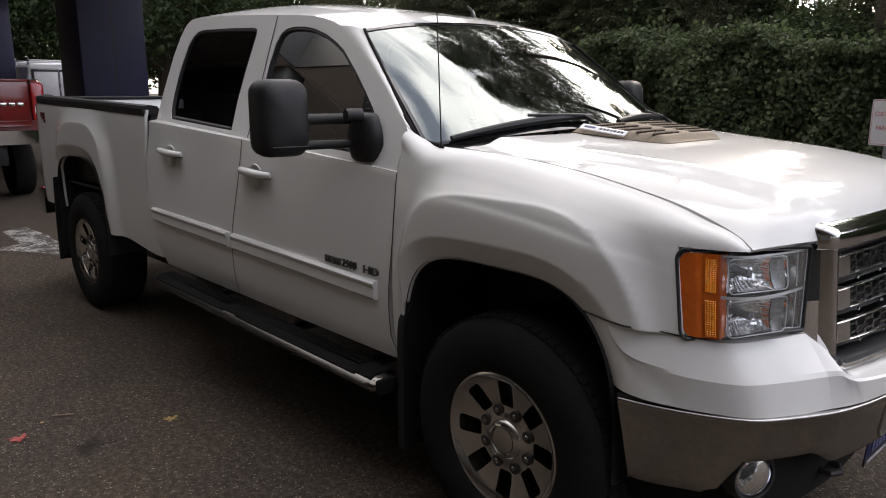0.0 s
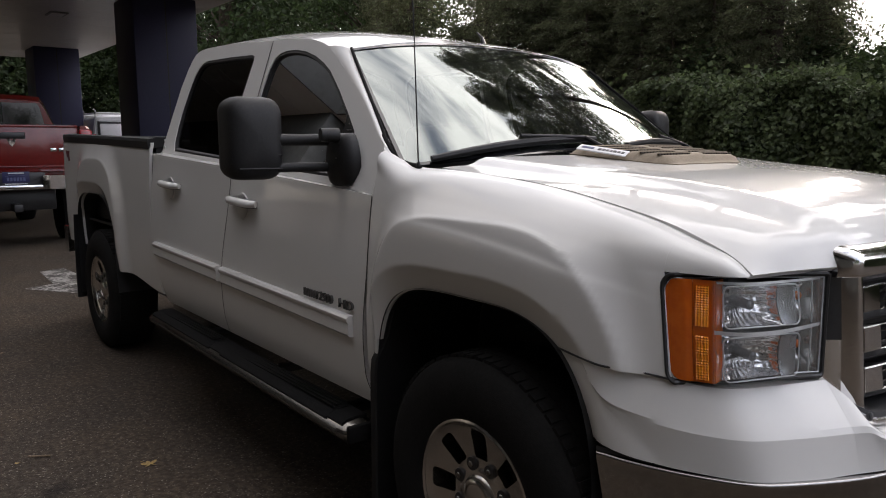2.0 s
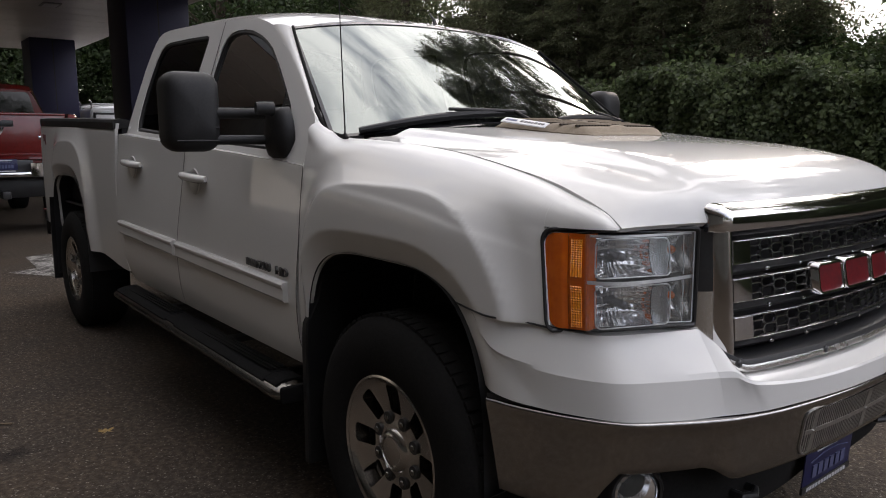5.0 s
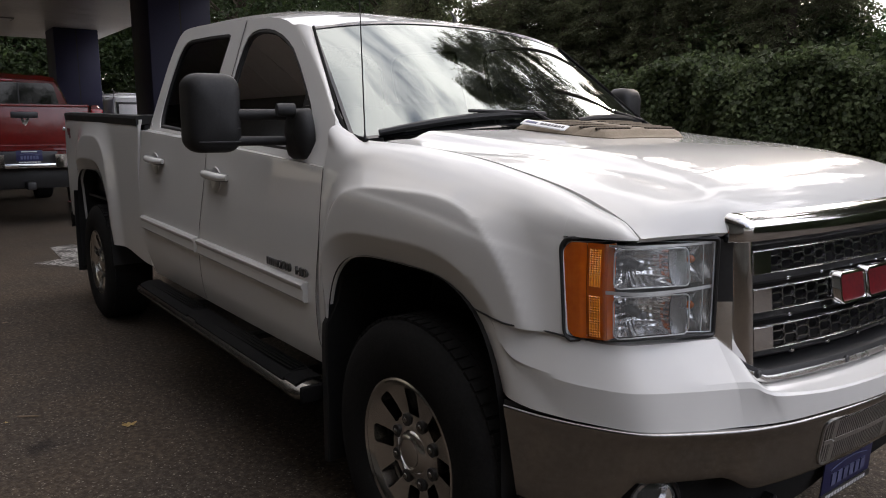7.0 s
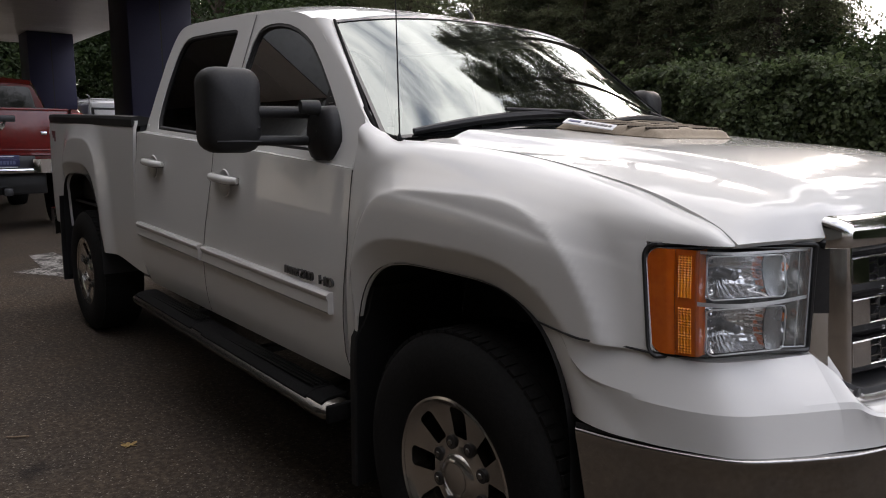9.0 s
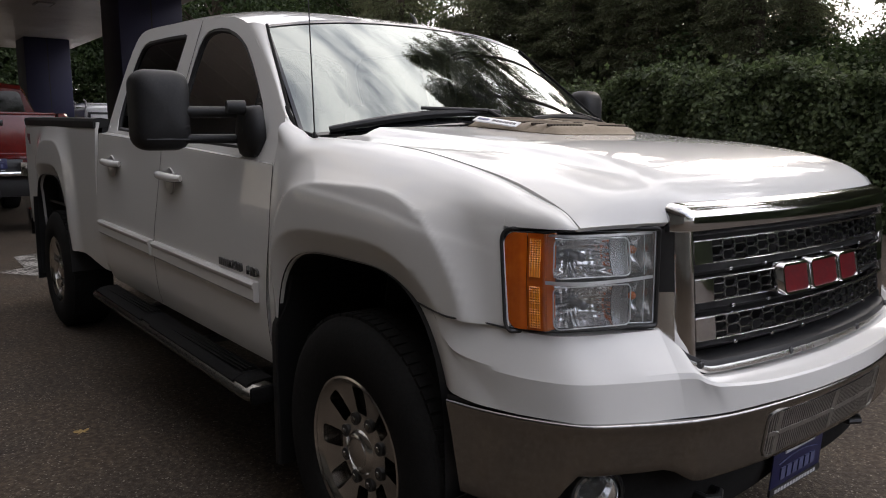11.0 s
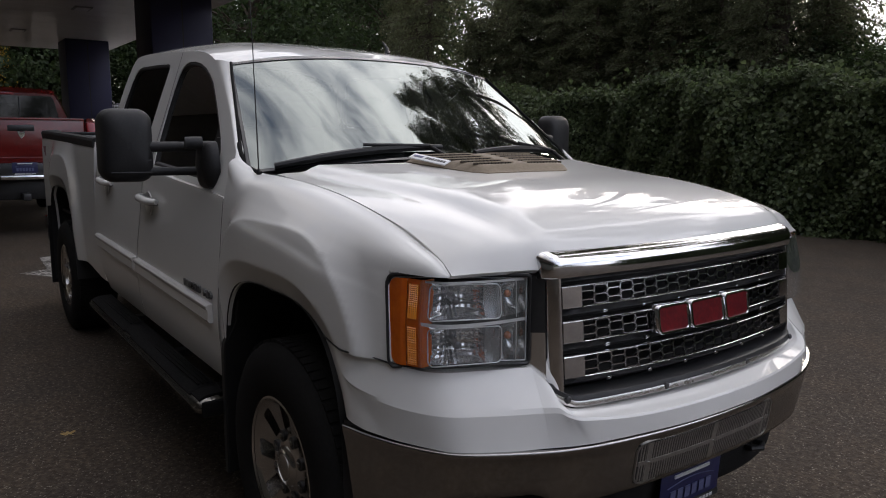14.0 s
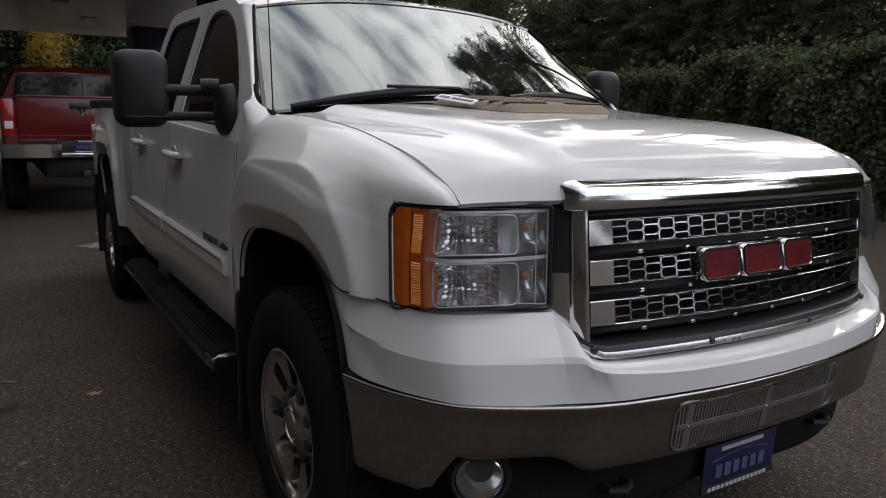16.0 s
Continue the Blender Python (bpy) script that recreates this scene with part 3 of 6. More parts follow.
fender_xs = [[-0.548, -0.54, -0.53, -0.52, -0.51, -0.50, -0.49, -0.482, -0.4745] + [x - 0.035 * (x < -0.005) * (-0.005 - x) / 0.44 for x in at_arch(-0.005) if x < 0.305] + steps(0.31, 0.523, 20), steps(0.5231, 0.675, 14)]
cab_edge = lambda z: -2.742 + 0.11 * smoothstep(0.84, 0.53, z) + 0.025 * smoothstep(1.1, 1.3, z)
reach_r = fn((0.5, -1.775), (0.8, -1.752), (1.09, -1.69), (1.3, -1.658), (1.4, -1.655))
for s in (-1, 1):
    part("front_fender", side_panel(s, fender_xs, fender_bottom, seam_z, 70, fender_w, 1.35, fold=0.010, shear=0.042), WHITE, truck)
    # doors: edges lean with the B pillar
    for name, x0, x1 in (("front_door", lambda z: reach_r(z) + 0.004, lambda z: -0.554 - 0.02 * smoothstep(1.0, 0.72, z) + 0.03 * smoothstep(0.62, 0.54, z)),
                         ("rear_door", cab_edge, lambda z: reach_r(z) - 0.004)):
        bm = bmesh.new()
        rows = []
        for k in range(37):
            v = 1 - (1 - k / 36) ** 1.6
            row = []
            for i in range(25):
                u, z = i / 24, 0.0
                x = -1.5
                for _ in range(3):
                    zt = belt(x)
                    zb = 0.523
                    z = zb + (zt - zb) * v
                    x = x0(z) + (x1(z) - x0(z)) * u
                row.append(Vector((x, s * side_w(x, z), z)))
            rows.append(row)
        sheet(bm, rows)
        hem(bm, (0, -s * 0.035, 0))
        door = part(name, bm, WHITE, truck)
        # moulding strip
        a, b = (-2.655, -1.772) if name == "rear_door" else (-1.735, -0.632)
        mid = lambda x: 0.772 - 0.0235 * (x + 0.64)
        prof = ((-0.036, 0.0), (-0.034, 0.016), (-0.026, 0.022), (0.012, 0.020), (0.022, 0.026), (0.03, 0.026), (0.038, 0.018), (0.04, 0.0))
        bm = bmesh.new()
        xs = [a, a + 0.004, *steps(a + 0.02, b - 0.02, 14), b - 0.004, b]
        vs = sheet(bm, [[(x, s * (side_w(x, mid(x) + h) - 0.002 + d * (0.3 if x in (a, b) else 1)), mid(x) + h) for h, d in prof] for x in xs])
        bm.faces.new(vs[0])
        bm.faces.new(vs[-1][::-1])
        part("side_moulding", bm, WHITE, door)
        # handle: cup, grip, lower thumb scoop
        hx, hz = (-2.405, 1.180) if name == "rear_door" else (-1.515, 1.143)
        w = side_w(hx, hz)
        grip = bmesh.new()
        tube(grip, [(hx + u * 0.128, s * (w + 0.010 + 0.030 * (1 - u ** 4)), hz - 0.006 * u) for u in steps(-1, 1, 14)], lambda t: 0.0185 - 0.005 * abs(2 * t - 1) ** 3, 12)
        part("door_handle", grip, WHITE, door, "painted grip handle with chrome lower scoop")
        cup = bmesh.new()
        rows = []
        for q in (0.02, 0.3, 0.55, 0.78, 0.93, 1.0):
            rows.append([Vector((hx - 0.005 + 0.062 * q * math.cos(a), s * (w + 0.002 + 0.011 * q * q - 0.006 * (q == 1.0)), hz - 0.020 + 0.058 * q * math.sin(a))) for a in (k * math.tau / 28 for k in range(28))])
        sheet(cup, rows, True)
        part("handle_cup", cup, WHITE, door, "dished cup behind the handle")
        # black bar behind the grip paints the joint and the handle's shadow
        gap = bmesh.new()
        tube(gap, [(hx + u * 0.120, s * (w + 0.001 + 0.022 * (1 - u ** 4)), hz - 0.003 - 0.006 * u) for u in steps(-1, 1, 14)], lambda t: 0.0205 - 0.006 * abs(2 * t - 1) ** 3, 10)
        part("handle_gap_shadow", gap, SATIN, door, "dark bar for the joint and the shadow round the handle")
        if name == "front_door":
            face_m = Matrix(((-s, 0, 0, -0.80), (0, 0, s, s * (side_w(-0.80, 0.833) + 0.004)), (0, 1, 0, 0.843), (0, 0, 0, 1))) @ pose(0, 0, 0, 0, 0, s * 0.9) @ Matrix.Diagonal((1.25, 0.72, 1, 1))
            lettering("model_number", "2500", 0.062, face_m @ Matrix.Translation((-0.004, 0, 0)) @ Matrix.Diagonal((0.62, 1, 1, 1)), BADGE_GREY, door, "small dark chrome number badge")
            lettering("model_letters", "HD", 0.062, face_m @ Matrix.Translation((0.104, 0, 0)) @ Matrix.Diagonal((0.85, 1, 1, 1)), BADGE_GREY, door, "small dark chrome letter badge")
            names = bmesh.new()
            for k in range(6):
                u = -0.132 + 0.0142 * k
                box(names, (u, -0.020, -0.004), (u + 0.0105, 0.020, 0.004), 0.002)
            names.transform(face_m)
            part("name_badge", names, BADGE_GREY, door, "row of small dark chrome bars")
            # pale bar that stands in for a reflection low on the door
            sill_glint = bmesh.new()
            box(sill_glint, (-1.42, s * 0.855, 0.540), (-1.19, s * 0.891, 0.563), 0.006)
            part("sill_reflection_strip", sill_glint, VAN_WHITE, door, "pale bar painting a reflection near the sill")

for s in (-1, 1):
    for edge, half, sunk in ((lambda z: -0.551 - 0.02 * smoothstep(1.0, 0.72, z) + 0.03 * smoothstep(0.62, 0.54, z), 0.003, -0.0008), (reach_r, 0.003, -0.0008), (lambda z: cab_edge(z) - 0.016, 0.019, 0.022)):
        bm = bmesh.new()
        sheet(bm, [[(edge(z) + e, s * (max(side_w(edge(z), z), fender_w(-0.545, z) if edge(z) > -0.62 else 0) - sunk), z) for e in (-half, half)] for z in steps(0.53, belt(edge(1.2)) - 0.01, 30)])
        part("door_gap", bm, SATIN, truck, "dark gap beside the door")

# ---- bed ----
bed_top = fn((-5.1, 1.452), (-4.8, 1.442), (-3.7, 1.418), (-2.7, 1.392))
bed_w = fn((0.45, 0.872), (0.55, 0.892), (0.7, 0.905), (0.9, 0.910), (1.2, 0.908), (1.34, 0.902), (1.38, 0.893), (1.5, 0.885))


def bed_side_w(x, z):
    w = bed_w(z + 0.02 * (x + 2.7)) + 0.036 * flare(x, z, -3.85, 0.45, 0.52, 0.84, 3.4, 0.11) - lip(x, z, -3.884, 0.47)
    return w - 0.09 * smoothstep(-4.80, -5.0, x)


def bed_bottom(x):
    if -4.4035 < x < -3.4445:
        return max(arch(x, -3.884, 0.47), 0.60 if x < -3.884 else 0)
    return 0.60 - 0.04 * smoothstep(-3.2, -2.8, x) + (0.06 if x < -4.2 else 0)


bed_xs = [[-2.742, -2.748, -2.76] + steps(-2.8, -3.43, 18) + [x if x > -3.884 else -3.884 + (x + 3.884) * 0.52 / 0.44 for x in at_arch(-3.884)[::-1]] + steps(-4.405, -4.985, 18)]
for s in (-1, 1):
    part("bed_side", side_panel(s, bed_xs, bed_bottom, bed_top, 50, bed_side_w, 1.25, 0.016, slide=lambda x, z: (cab_edge(z) + 2.742 - 0.03) * smoothstep(-3.2, -2.76, x)), WHITE, truck)
    bm = bmesh.new()
    prof = ((0.012, -0.035), (0.016, 0.004), (0.008, 0.02), (-0.03, 0.026), (-0.075, 0.018), (-0.085, -0.02))
    rows = []
    for x in steps(-2.76, -4.97, 12):
        w, z = bed_side_w(x, bed_top(x)), bed_top(x)
        rows.append([(x, s * (w + d), z + h) for d, h in prof])
    vs = sheet(bm, rows)
    bm.faces.new(vs[0])
    bm.faces.new(vs[-1][::-1])
    part("bed_rail_cap", bm, BLACK, truck, "ribbed black plastic bed rail cap")
    bm = bmesh.new()
    sheet(bm, [[(x, s * 0.80, z) for z in (0.86, 1.1, bed_top(x) - 0.02)] for x in (-2.78, -3.5, -4.2, -4.9)])
    hem(bm, (0, s * 0.05, 0))
    part("bed_inner_wall", bm, BLACK, truck)
    lamp = bmesh.new()
    sheet(lamp, [[(-4.945 - d, s * (0.80 + 0.028 * u + 0.0 * d), z) for u, d in ((-1.2, 0.055), (0, 0.06), (1.5, 0.052), (2.3, 0.03), (2.75, -0.01))] for z in steps(1.0, 1.395, 8)])
    hem(lamp, (0.03, 0, 0))
    part("tail_lamp", lamp, RED_LENS, truck, "red tail lamp on the bed corner")
    bm = bmesh.new()
    for u, v, w, h in ((0, 0, 0.09, 0.05), (0.03, -0.035, 0.05, 0.03), (-0.045, 0.012, 0.04, 0.03)):
        x, z = -4.66 + u, 1.315 + v
        box(bm, (x - w / 2, s * (bed_side_w(x, z) - 0.001) - 0.002, z - h / 2), (x + w / 2, s * (bed_side_w(x, z)) + 0.002, z + h / 2))
    part("bed_decal", bm, BADGE_RED, truck, "small red and grey angular decal")
part("bed_floor", boxes(((-4.92, -0.85, 0.84), (-2.78, 0.85, 0.86))), BLACK, truck)
part("bed_headboard", boxes(((-2.80, -0.86, 0.86), (-2.77, 0.86, 1.40)), bevel=0.008), BLACK, truck)
gate = part("tailgate", boxes(((-4.97, -0.78, 0.80), (-4.915, 0.78, 1.43)), bevel=0.015), WHITE, truck)
part("tailgate_cap", boxes(((-4.975, -0.78, 1.43), (-4.905, 0.78, 1.455)), bevel=0.008), BLACK, gate)
part("tailgate_handle", boxes(((-4.985, -0.12, 1.22), (-4.968, 0.12, 1.30)), bevel=0.008), BLACK, gate)
bm = bmesh.new()
sheet(bm, [[(-5.14 + 0.14 * (abs(y) / 0.90) ** 4, y, z) for y in steps(-0.90, 0.90, 20)] for z in (0.55, 0.60, 0.70, 0.75)])
hem(bm, (0.12, 0, 0))
part("rear_bumper", bm, CHROME, truck, "chrome rear step bumper")

# ---- glasshouse ----
rail = [(-1.126, 1.759), (-1.2, 1.783), (-1.311, 1.807), (-1.45, 1.824), (-1.63, 1.838), (-2.0, 1.864), (-2.3, 1.881), (-2.48, 1.886), (-2.58, 1.878)]
pillar = [(-0.543, 1.366), (-0.58, 1.388), (-0.632, 1.422), (-0.728, 1.497), (-0.82, 1.563), (-0.919, 1.631), (-1.03, 1.703)]
cab_tail = [(-2.635, 1.848), (-2.672, 1.79), (-2.70, 1.70), (-2.715, 1.54), (-2.722, 1.40), (-2.715, 1.32)]
outline = pillar + rail + cab_tail + [(x, belt(x) - 0.005) for x in steps(-2.65, -0.62, 20)] + [(-0.55, 1.20)]
rear_hole = [(-2.53, 1.348), (-2.565, 1.40), (-2.578, 1.48), (-2.578, 1.58), (-2.565, 1.66), (-2.545, 1.735), (-2.51, 1.785), (-2.465, 1.808), (-2.40, 1.815), (-2.1, 1.806), (-1.85, 1.793),
             (-1.818, 1.784), (-1.812, 1.765), (-1.83, 1.60), (-1.838, 1.45), (-1.828, 1.312)]
front_hole = [(-1.60, 1.298), (-1.622, 1.38), (-1.632, 1.50), (-1.630, 1.62), (-1.615, 1.71), (-1.59, 1.752), (-1.55, 1.771), (-1.49, 1.777), (-1.40, 1.772), (-1.31, 1.757), (-1.214, 1.729),
              (-1.13, 1.694), (-1.062, 1.658), (-0.952, 1.577), (-0.844, 1.488), (-0.78, 1.432), (-0.735, 1.38), (-0.722, 1.32), (-0.735, 1.262)]


def grown(loop, d):
    """The loop with every point moved out by d."""
    n, out = len(loop), []
    area = sum(loop[i][0] * loop[(i + 1) % n][1] - loop[(i + 1) % n][0] * loop[i][1] for i in range(n))
    for i in range(n):
        (x0, y0), (x1, y1), (x2, y2) = loop[i - 1], loop[i], loop[(i + 1) % n]
        ax, ay, bx, by = x1 - x0, y1 - y0, x2 - x1, y2 - y1
        la, lb = math.hypot(ax, ay), math.hypot(bx, by)
        nx, ny = ay / la + by / lb, -ax / la - bx / lb
        k = math.hypot(nx, ny) * (1 if area > 0 else -1)
        out.append((x1 + nx / k * d, y1 + ny / k * d))
    return out


ws_side = [(-0.40, 0.81, 1.307), (-0.46, 0.809, 1.313), (-0.51, 0.808, 1.322), (-0.545, 0.809, 1.345), (-0.575, 0.811, 1.381), (-0.65, 0.788, 1.444), (-0.75, 0.757, 1.528), (-0.85, 0.727, 1.611), (-0.93, 0.703, 1.678), (-1.0, 0.68, 1.737)]
for s in (-1, 1):
    bm = bmesh.new()
    fill(bm, [[(min(u, -0.562), v) for u, v in outline], grown(rear_hole, 0.0), grown(front_hole, 0.0)], lambda u, v: Vector((u, s * pane_y(v), v)))
    hem(bm, (0, -s * 0.03, 0))
    part("cab_side_frame", bm, WHITE, truck)
    for hole in (rear_hole, front_hole):
        bm = bmesh.new()
        loops = [[(u, s * (pane_y(v) - d), v) for u, v in grown(hole, g)] for g, d in ((0.001, 0.004), (-0.012, 0.002), (-0.020, 0.012), (-0.020, 0.03))]
        sheet(bm, loops, True)
        part("window_seal", bm, BLACK, truck, "black rubber window seal")
        bm = bmesh.new()
        fill(bm, [grown(hole, -0.016)], lambda u, v: Vector((u, s * (pane_y(v) - 0.014), v)))
        if hole is front_hole:
            sail = bmesh.new()
            fill(sail, [[(-0.868, 1.494), (-0.844, 1.488), (-0.78, 1.432), (-0.735, 1.38), (-0.722, 1.32), (-0.735, 1.262), (-0.85, 1.262)]], lambda u, v: Vector((u, s * (pane_y(v) - 0.009), v)))
            hem(sail, (0, -s * 0.004, 0))
            sail_part = part("mirror_sail", sail, BLACK, truck, "black triangular panel behind the mirror foot")
            for z in (1.452, 1.43):
                part("sail_slot", boxes(((-0.835, min(s * (pane_y(z) - 0.010), s * (pane_y(z) - 0.006)), z), (-0.81, max(s * (pane_y(z) - 0.010), s * (pane_y(z) - 0.006)), z + 0.003))), STEEL, sail_part)
        part("side_window", bm, TINTED, truck, "dark privacy-tinted side window").visible_shadow = False
    bm = bmesh.new()
    sheet(bm, [[(reach_r(v) + e, s * (pane_y(v) + 0.0015), v) for e in (-0.004, 0.004)] for v in steps(belt(-1.655), 1.836, 6)])
    part("door_gap", bm, SATIN, truck)
    # A pillar between side frame and windshield
    outer = catmull([(u, s * pane_y(v), v) for u, v in pillar + [(-1.126, 1.759)]], 4)
    inner = catmull([(x, s * y, z) for x, y, z in ws_side[4:]], 4)
    rows = []
    for i in range(25):
        a, b = outer[round(i * (len(outer) - 1) / 24)], inner[round(i * (len(inner) - 1) / 24)]
        lift = Vector((0.35, s * 0.55, 0.5)).normalized() * 0.009
        rows.append([a.lerp(b, k / 6) + lift * min(1, i / 9) * (1 - (k / 3 - 1) ** 2) for k in range(7)])
    bm = bmesh.new()
    sheet(bm, rows)
    part("windshield_pillar", bm, WHITE, truck)

    bm = bmesh.new()
    lower = [Vector((x, s * seam_y(x), seam_z(x))) for x in steps(-0.552, -0.398, 12)]
    upper = catmull([(-0.574, s * 0.812, 1.380), (-0.527, s * 0.808, 1.330), (-0.47, s * 0.8085, 1.3145), (-0.398, s * 0.81, 1.307)], 4)
    sheet(bm, [[a.lerp(b, k / 4) + Vector((0.0, s * 0.004, 0.004)) * (1 - (k / 2 - 1) ** 2) for k in range(5)] for a, b in zip(lower, upper)])
    part("pillar_foot", bm, WHITE, truck)

# roof: rails on both sides, crowned, running down to the rear edge
rail_curve = catmull([(x, z, 0) for x, z in [(-1.0, 1.737 - 0.005)] + rail + [(-2.635, 1.848), (-2.672, 1.79)]], 5)
crown = fn((-2.75, 1.86), (-2.672, 1.895), (-2.62, 1.915), (-2.5, 1.937), (-2.3, 1.948), (-2.0, 1.945), (-1.7, 1.923), (-1.4, 1.882), (-1.15, 1.838), (-0.93, 1.785))
bm = bmesh.new()
rows = []
for p in rail_curve:
    w = pane_y(p.y) if p.x < -1.1 else 0.675 + (pane_y(1.767) - 0.675) * (p.x + 1.0) / -0.1
    row = []
    for v in steps(-1, 1, 36):
        y = math.copysign(1 - (1 - abs(v)) ** 1.7, v)
        x = p.x + 0.055 * (1 - y * y) * smoothstep(-1.5, -1.0, p.x)
        row.append((x, y * w, p.y + (max(crown(x), p.y + 0.02) - p.y) * (1 - abs(y) ** 3.2)))
    rows.append(row)
sheet(bm, rows)
hem(bm, (0, 0, -0.02))
part("roof", bm, WHITE, truck)
bm = bmesh.new()
box(bm, (-2.692, -0.70, 1.38), (-2.672, 0.70, 1.74), 0.01)
part("rear_window", bm, TINTED, truck, "dark tinted rear window")
part("cab_back", boxes(((-2.70, -0.84, 0.70), (-2.68, 0.84, 1.375))), WHITE, truck)

# windshield, black border, cowl
ws_top = lambda y: Vector((-1.0 + 0.055 * (1 - (y / 0.688) ** 2), y, 1.735 + 0.054 * (1 - abs(y / 0.688) ** 2.4)))
ws_bot = lambda y: Vector((-0.468 + 0.198 * (1 - (y / 0.828) ** 2), y, 1.305 + 0.052 * (1 - (y / 0.828) ** 2)))


def ws_at(u, v):
    """Windshield: u across -1..1, v from the foot up."""
    a, b = ws_bot(0.828 * u), ws_top(0.688 * u)
    return a.lerp(b, v) + Vector((0.5, 0, 0.85)) * 0.053 * v * (1 - v) * (1 - u ** 4)


bm = bmesh.new()
sheet(bm, [[ws_at(u, v) for u in steps(-0.99, 0.99, 28)] for v in steps(0.0, 0.985, 18)])
part("windshield", bm, WINDSHIELD, truck, "dusty windshield reflecting sky and trees").visible_shadow = False
bm = bmesh.new()
ring = lambda g: [ws_at(u, v) + Vector((0.002, 0, 0.003)) for u, v in [(k, g * 0.6) for k in steps(-1 + g * 0.4, 1 - g * 0.4, 20)] + [(1 - g * 0.4, k) for k in steps(g, 1 - g * 0.6, 16)][1:]
                  + [(k, 1 - g * 0.6) for k in steps(1 - g * 0.4, -1 + g * 0.4, 20)][1:] + [(-1 + g * 0.4, k) for k in steps(1 - g * 0.6, g, 16)][1:-1]]
sheet(bm, [ring(0.0), ring(0.035)], True)
part("windshield_border", bm, DARK_GLASS, truck, "black ceramic border of the windshield")
for s in (-1, 1):
    bm = bmesh.new()
    tube(bm, [Vector((x + 0.004, s * (y + 0.002), z + 0.002)) for x, y, z in ws_side], 0.006, 8)
    part("windshield_trim", bm, RUBBER, truck)
    bm = bmesh.new()
    tube(bm, catmull([(-0.605, s * 0.806, 1.410), (-0.566, s * 0.816, 1.378), (-0.527, s * 0.811, 1.337), (-0.47, s * 0.808, 1.318), (-0.41, s * 0.808, 1.311)], 5), 0.009, 8)
    part("cowl_seal", bm, RUBBER, truck, "black rubber seal at the windshield's corner")

nose_x = fn((-0.3, 0.793), (0, 0.802), (0.3, 0.793), (0.5, 0.772), (0.57, 0.748), (0.65, 0.722), (0.776, 0.680))
hood_front = lambda y: nose_x(abs(y))
hood_back = lambda y: -0.19 - 0.245 * y * y
zs_u = fn((0, 1.308), (0.30, 1.287), (0.485, 1.266), (0.645, 1.237), (0.79, 1.205), (0.89, 1.171), (0.955, 1.143), (1.0, 1.112))
zh_u = fn((0, 1.314), (0.25, 1.290), (0.5, 1.270), (0.7, 1.246), (0.85, 1.219), (0.93, 1.199), (0.975, 1.174), (1.0, 1.116))
zc_u = fn((0, 1.346), (0.15, 1.330), (0.35, 1.311), (0.6, 1.290), (0.8, 1.259), (0.9, 1.231), (0.95, 1.202), (0.98, 1.166), (1.0, 1.117))
crease_y = fn((0, 0.70), (0.3, 0.655), (0.6, 0.62), (0.9, 0.60), (1.0, 0.59))


def hood_at(u, y):
    a, yc = abs(y), crease_y(u)
    zs, zh, zc = zs_u(u), zh_u(u), zc_u(u)
    if a > yc:
        t = max(0.776 - a, 0) / (0.776 - yc)
        z = zs + (zh - zs) * (1 - (1 - t) ** 2.2)
    else:
        step = smoothstep(yc, yc - 0.065 - 0.045 * u, a)
        z = zh + (zc - zh) * (0.78 * step + 0.22 * (1 - (a / yc) ** 2))
    x = hood_back(y) + (hood_front(y) - hood_back(y)) * u
    return Vector((x, y, z))


bm = bmesh.new()
ys = [math.copysign(0.773 * (1 - (1 - abs(v)) ** 1.15), v) for v in steps(-1, 1, 64)]
sheet(bm, [[hood_at(1 - (1 - k / 44) ** 1.3, y) for y in ys] for k in range(45)])
hem(bm, lambda p: Vector((-0.012 if p.x > 0.6 else 0, 0, -0.010 if p.x > 0.6 else -0.03)))
hood = part("hood", bm, WHITE, truck)
# louvred scoop insert on the hood
scoop_u = lambda x, y: (x - hood_back(y)) / (hood_front(y) - hood_back(y))
bm = bmesh.new()
rows = []
for i in range(73):
    p = i / 72
    row = []
    for k in range(25):
        q = 2 * k / 24 - 1
        x = -0.235 + 0.335 * p
        wide = (0.325 - 0.105 * p) * (1 - 0.16 * max(0, (p - 0.8) / 0.2) ** 2.5 - 0.05 * max(0, (0.15 - p) / 0.15) ** 2)
        y = q * wide
        edge = min(1, (1 - abs(q)) * 7, p * 8 + 0.3, (1 - p) * 7)
        rib = 0.011 * (p * 6 % 1 - 0.5) * smoothstep(0.97, 0.88, abs(q)) * smoothstep(0.02, 0.10, p) * smoothstep(0.93, 0.84, p) * smoothstep(0.10, 0.16, abs(q))
        u = min(max(scoop_u(x, y), 0.0), 1)
        row.append(hood_at(u, y) + Vector((min(0, x - hood_back(y)), 0, 0.003 + 0.026 * smoothstep(0, 1, edge) + rib)))
    rows.append(row)
sheet(bm, rows)
hem(bm, (0, 0, -0.03))
insert = part("hood_vent", bm, TAUPE, hood, "faded taupe plastic louvre panel in the hood")
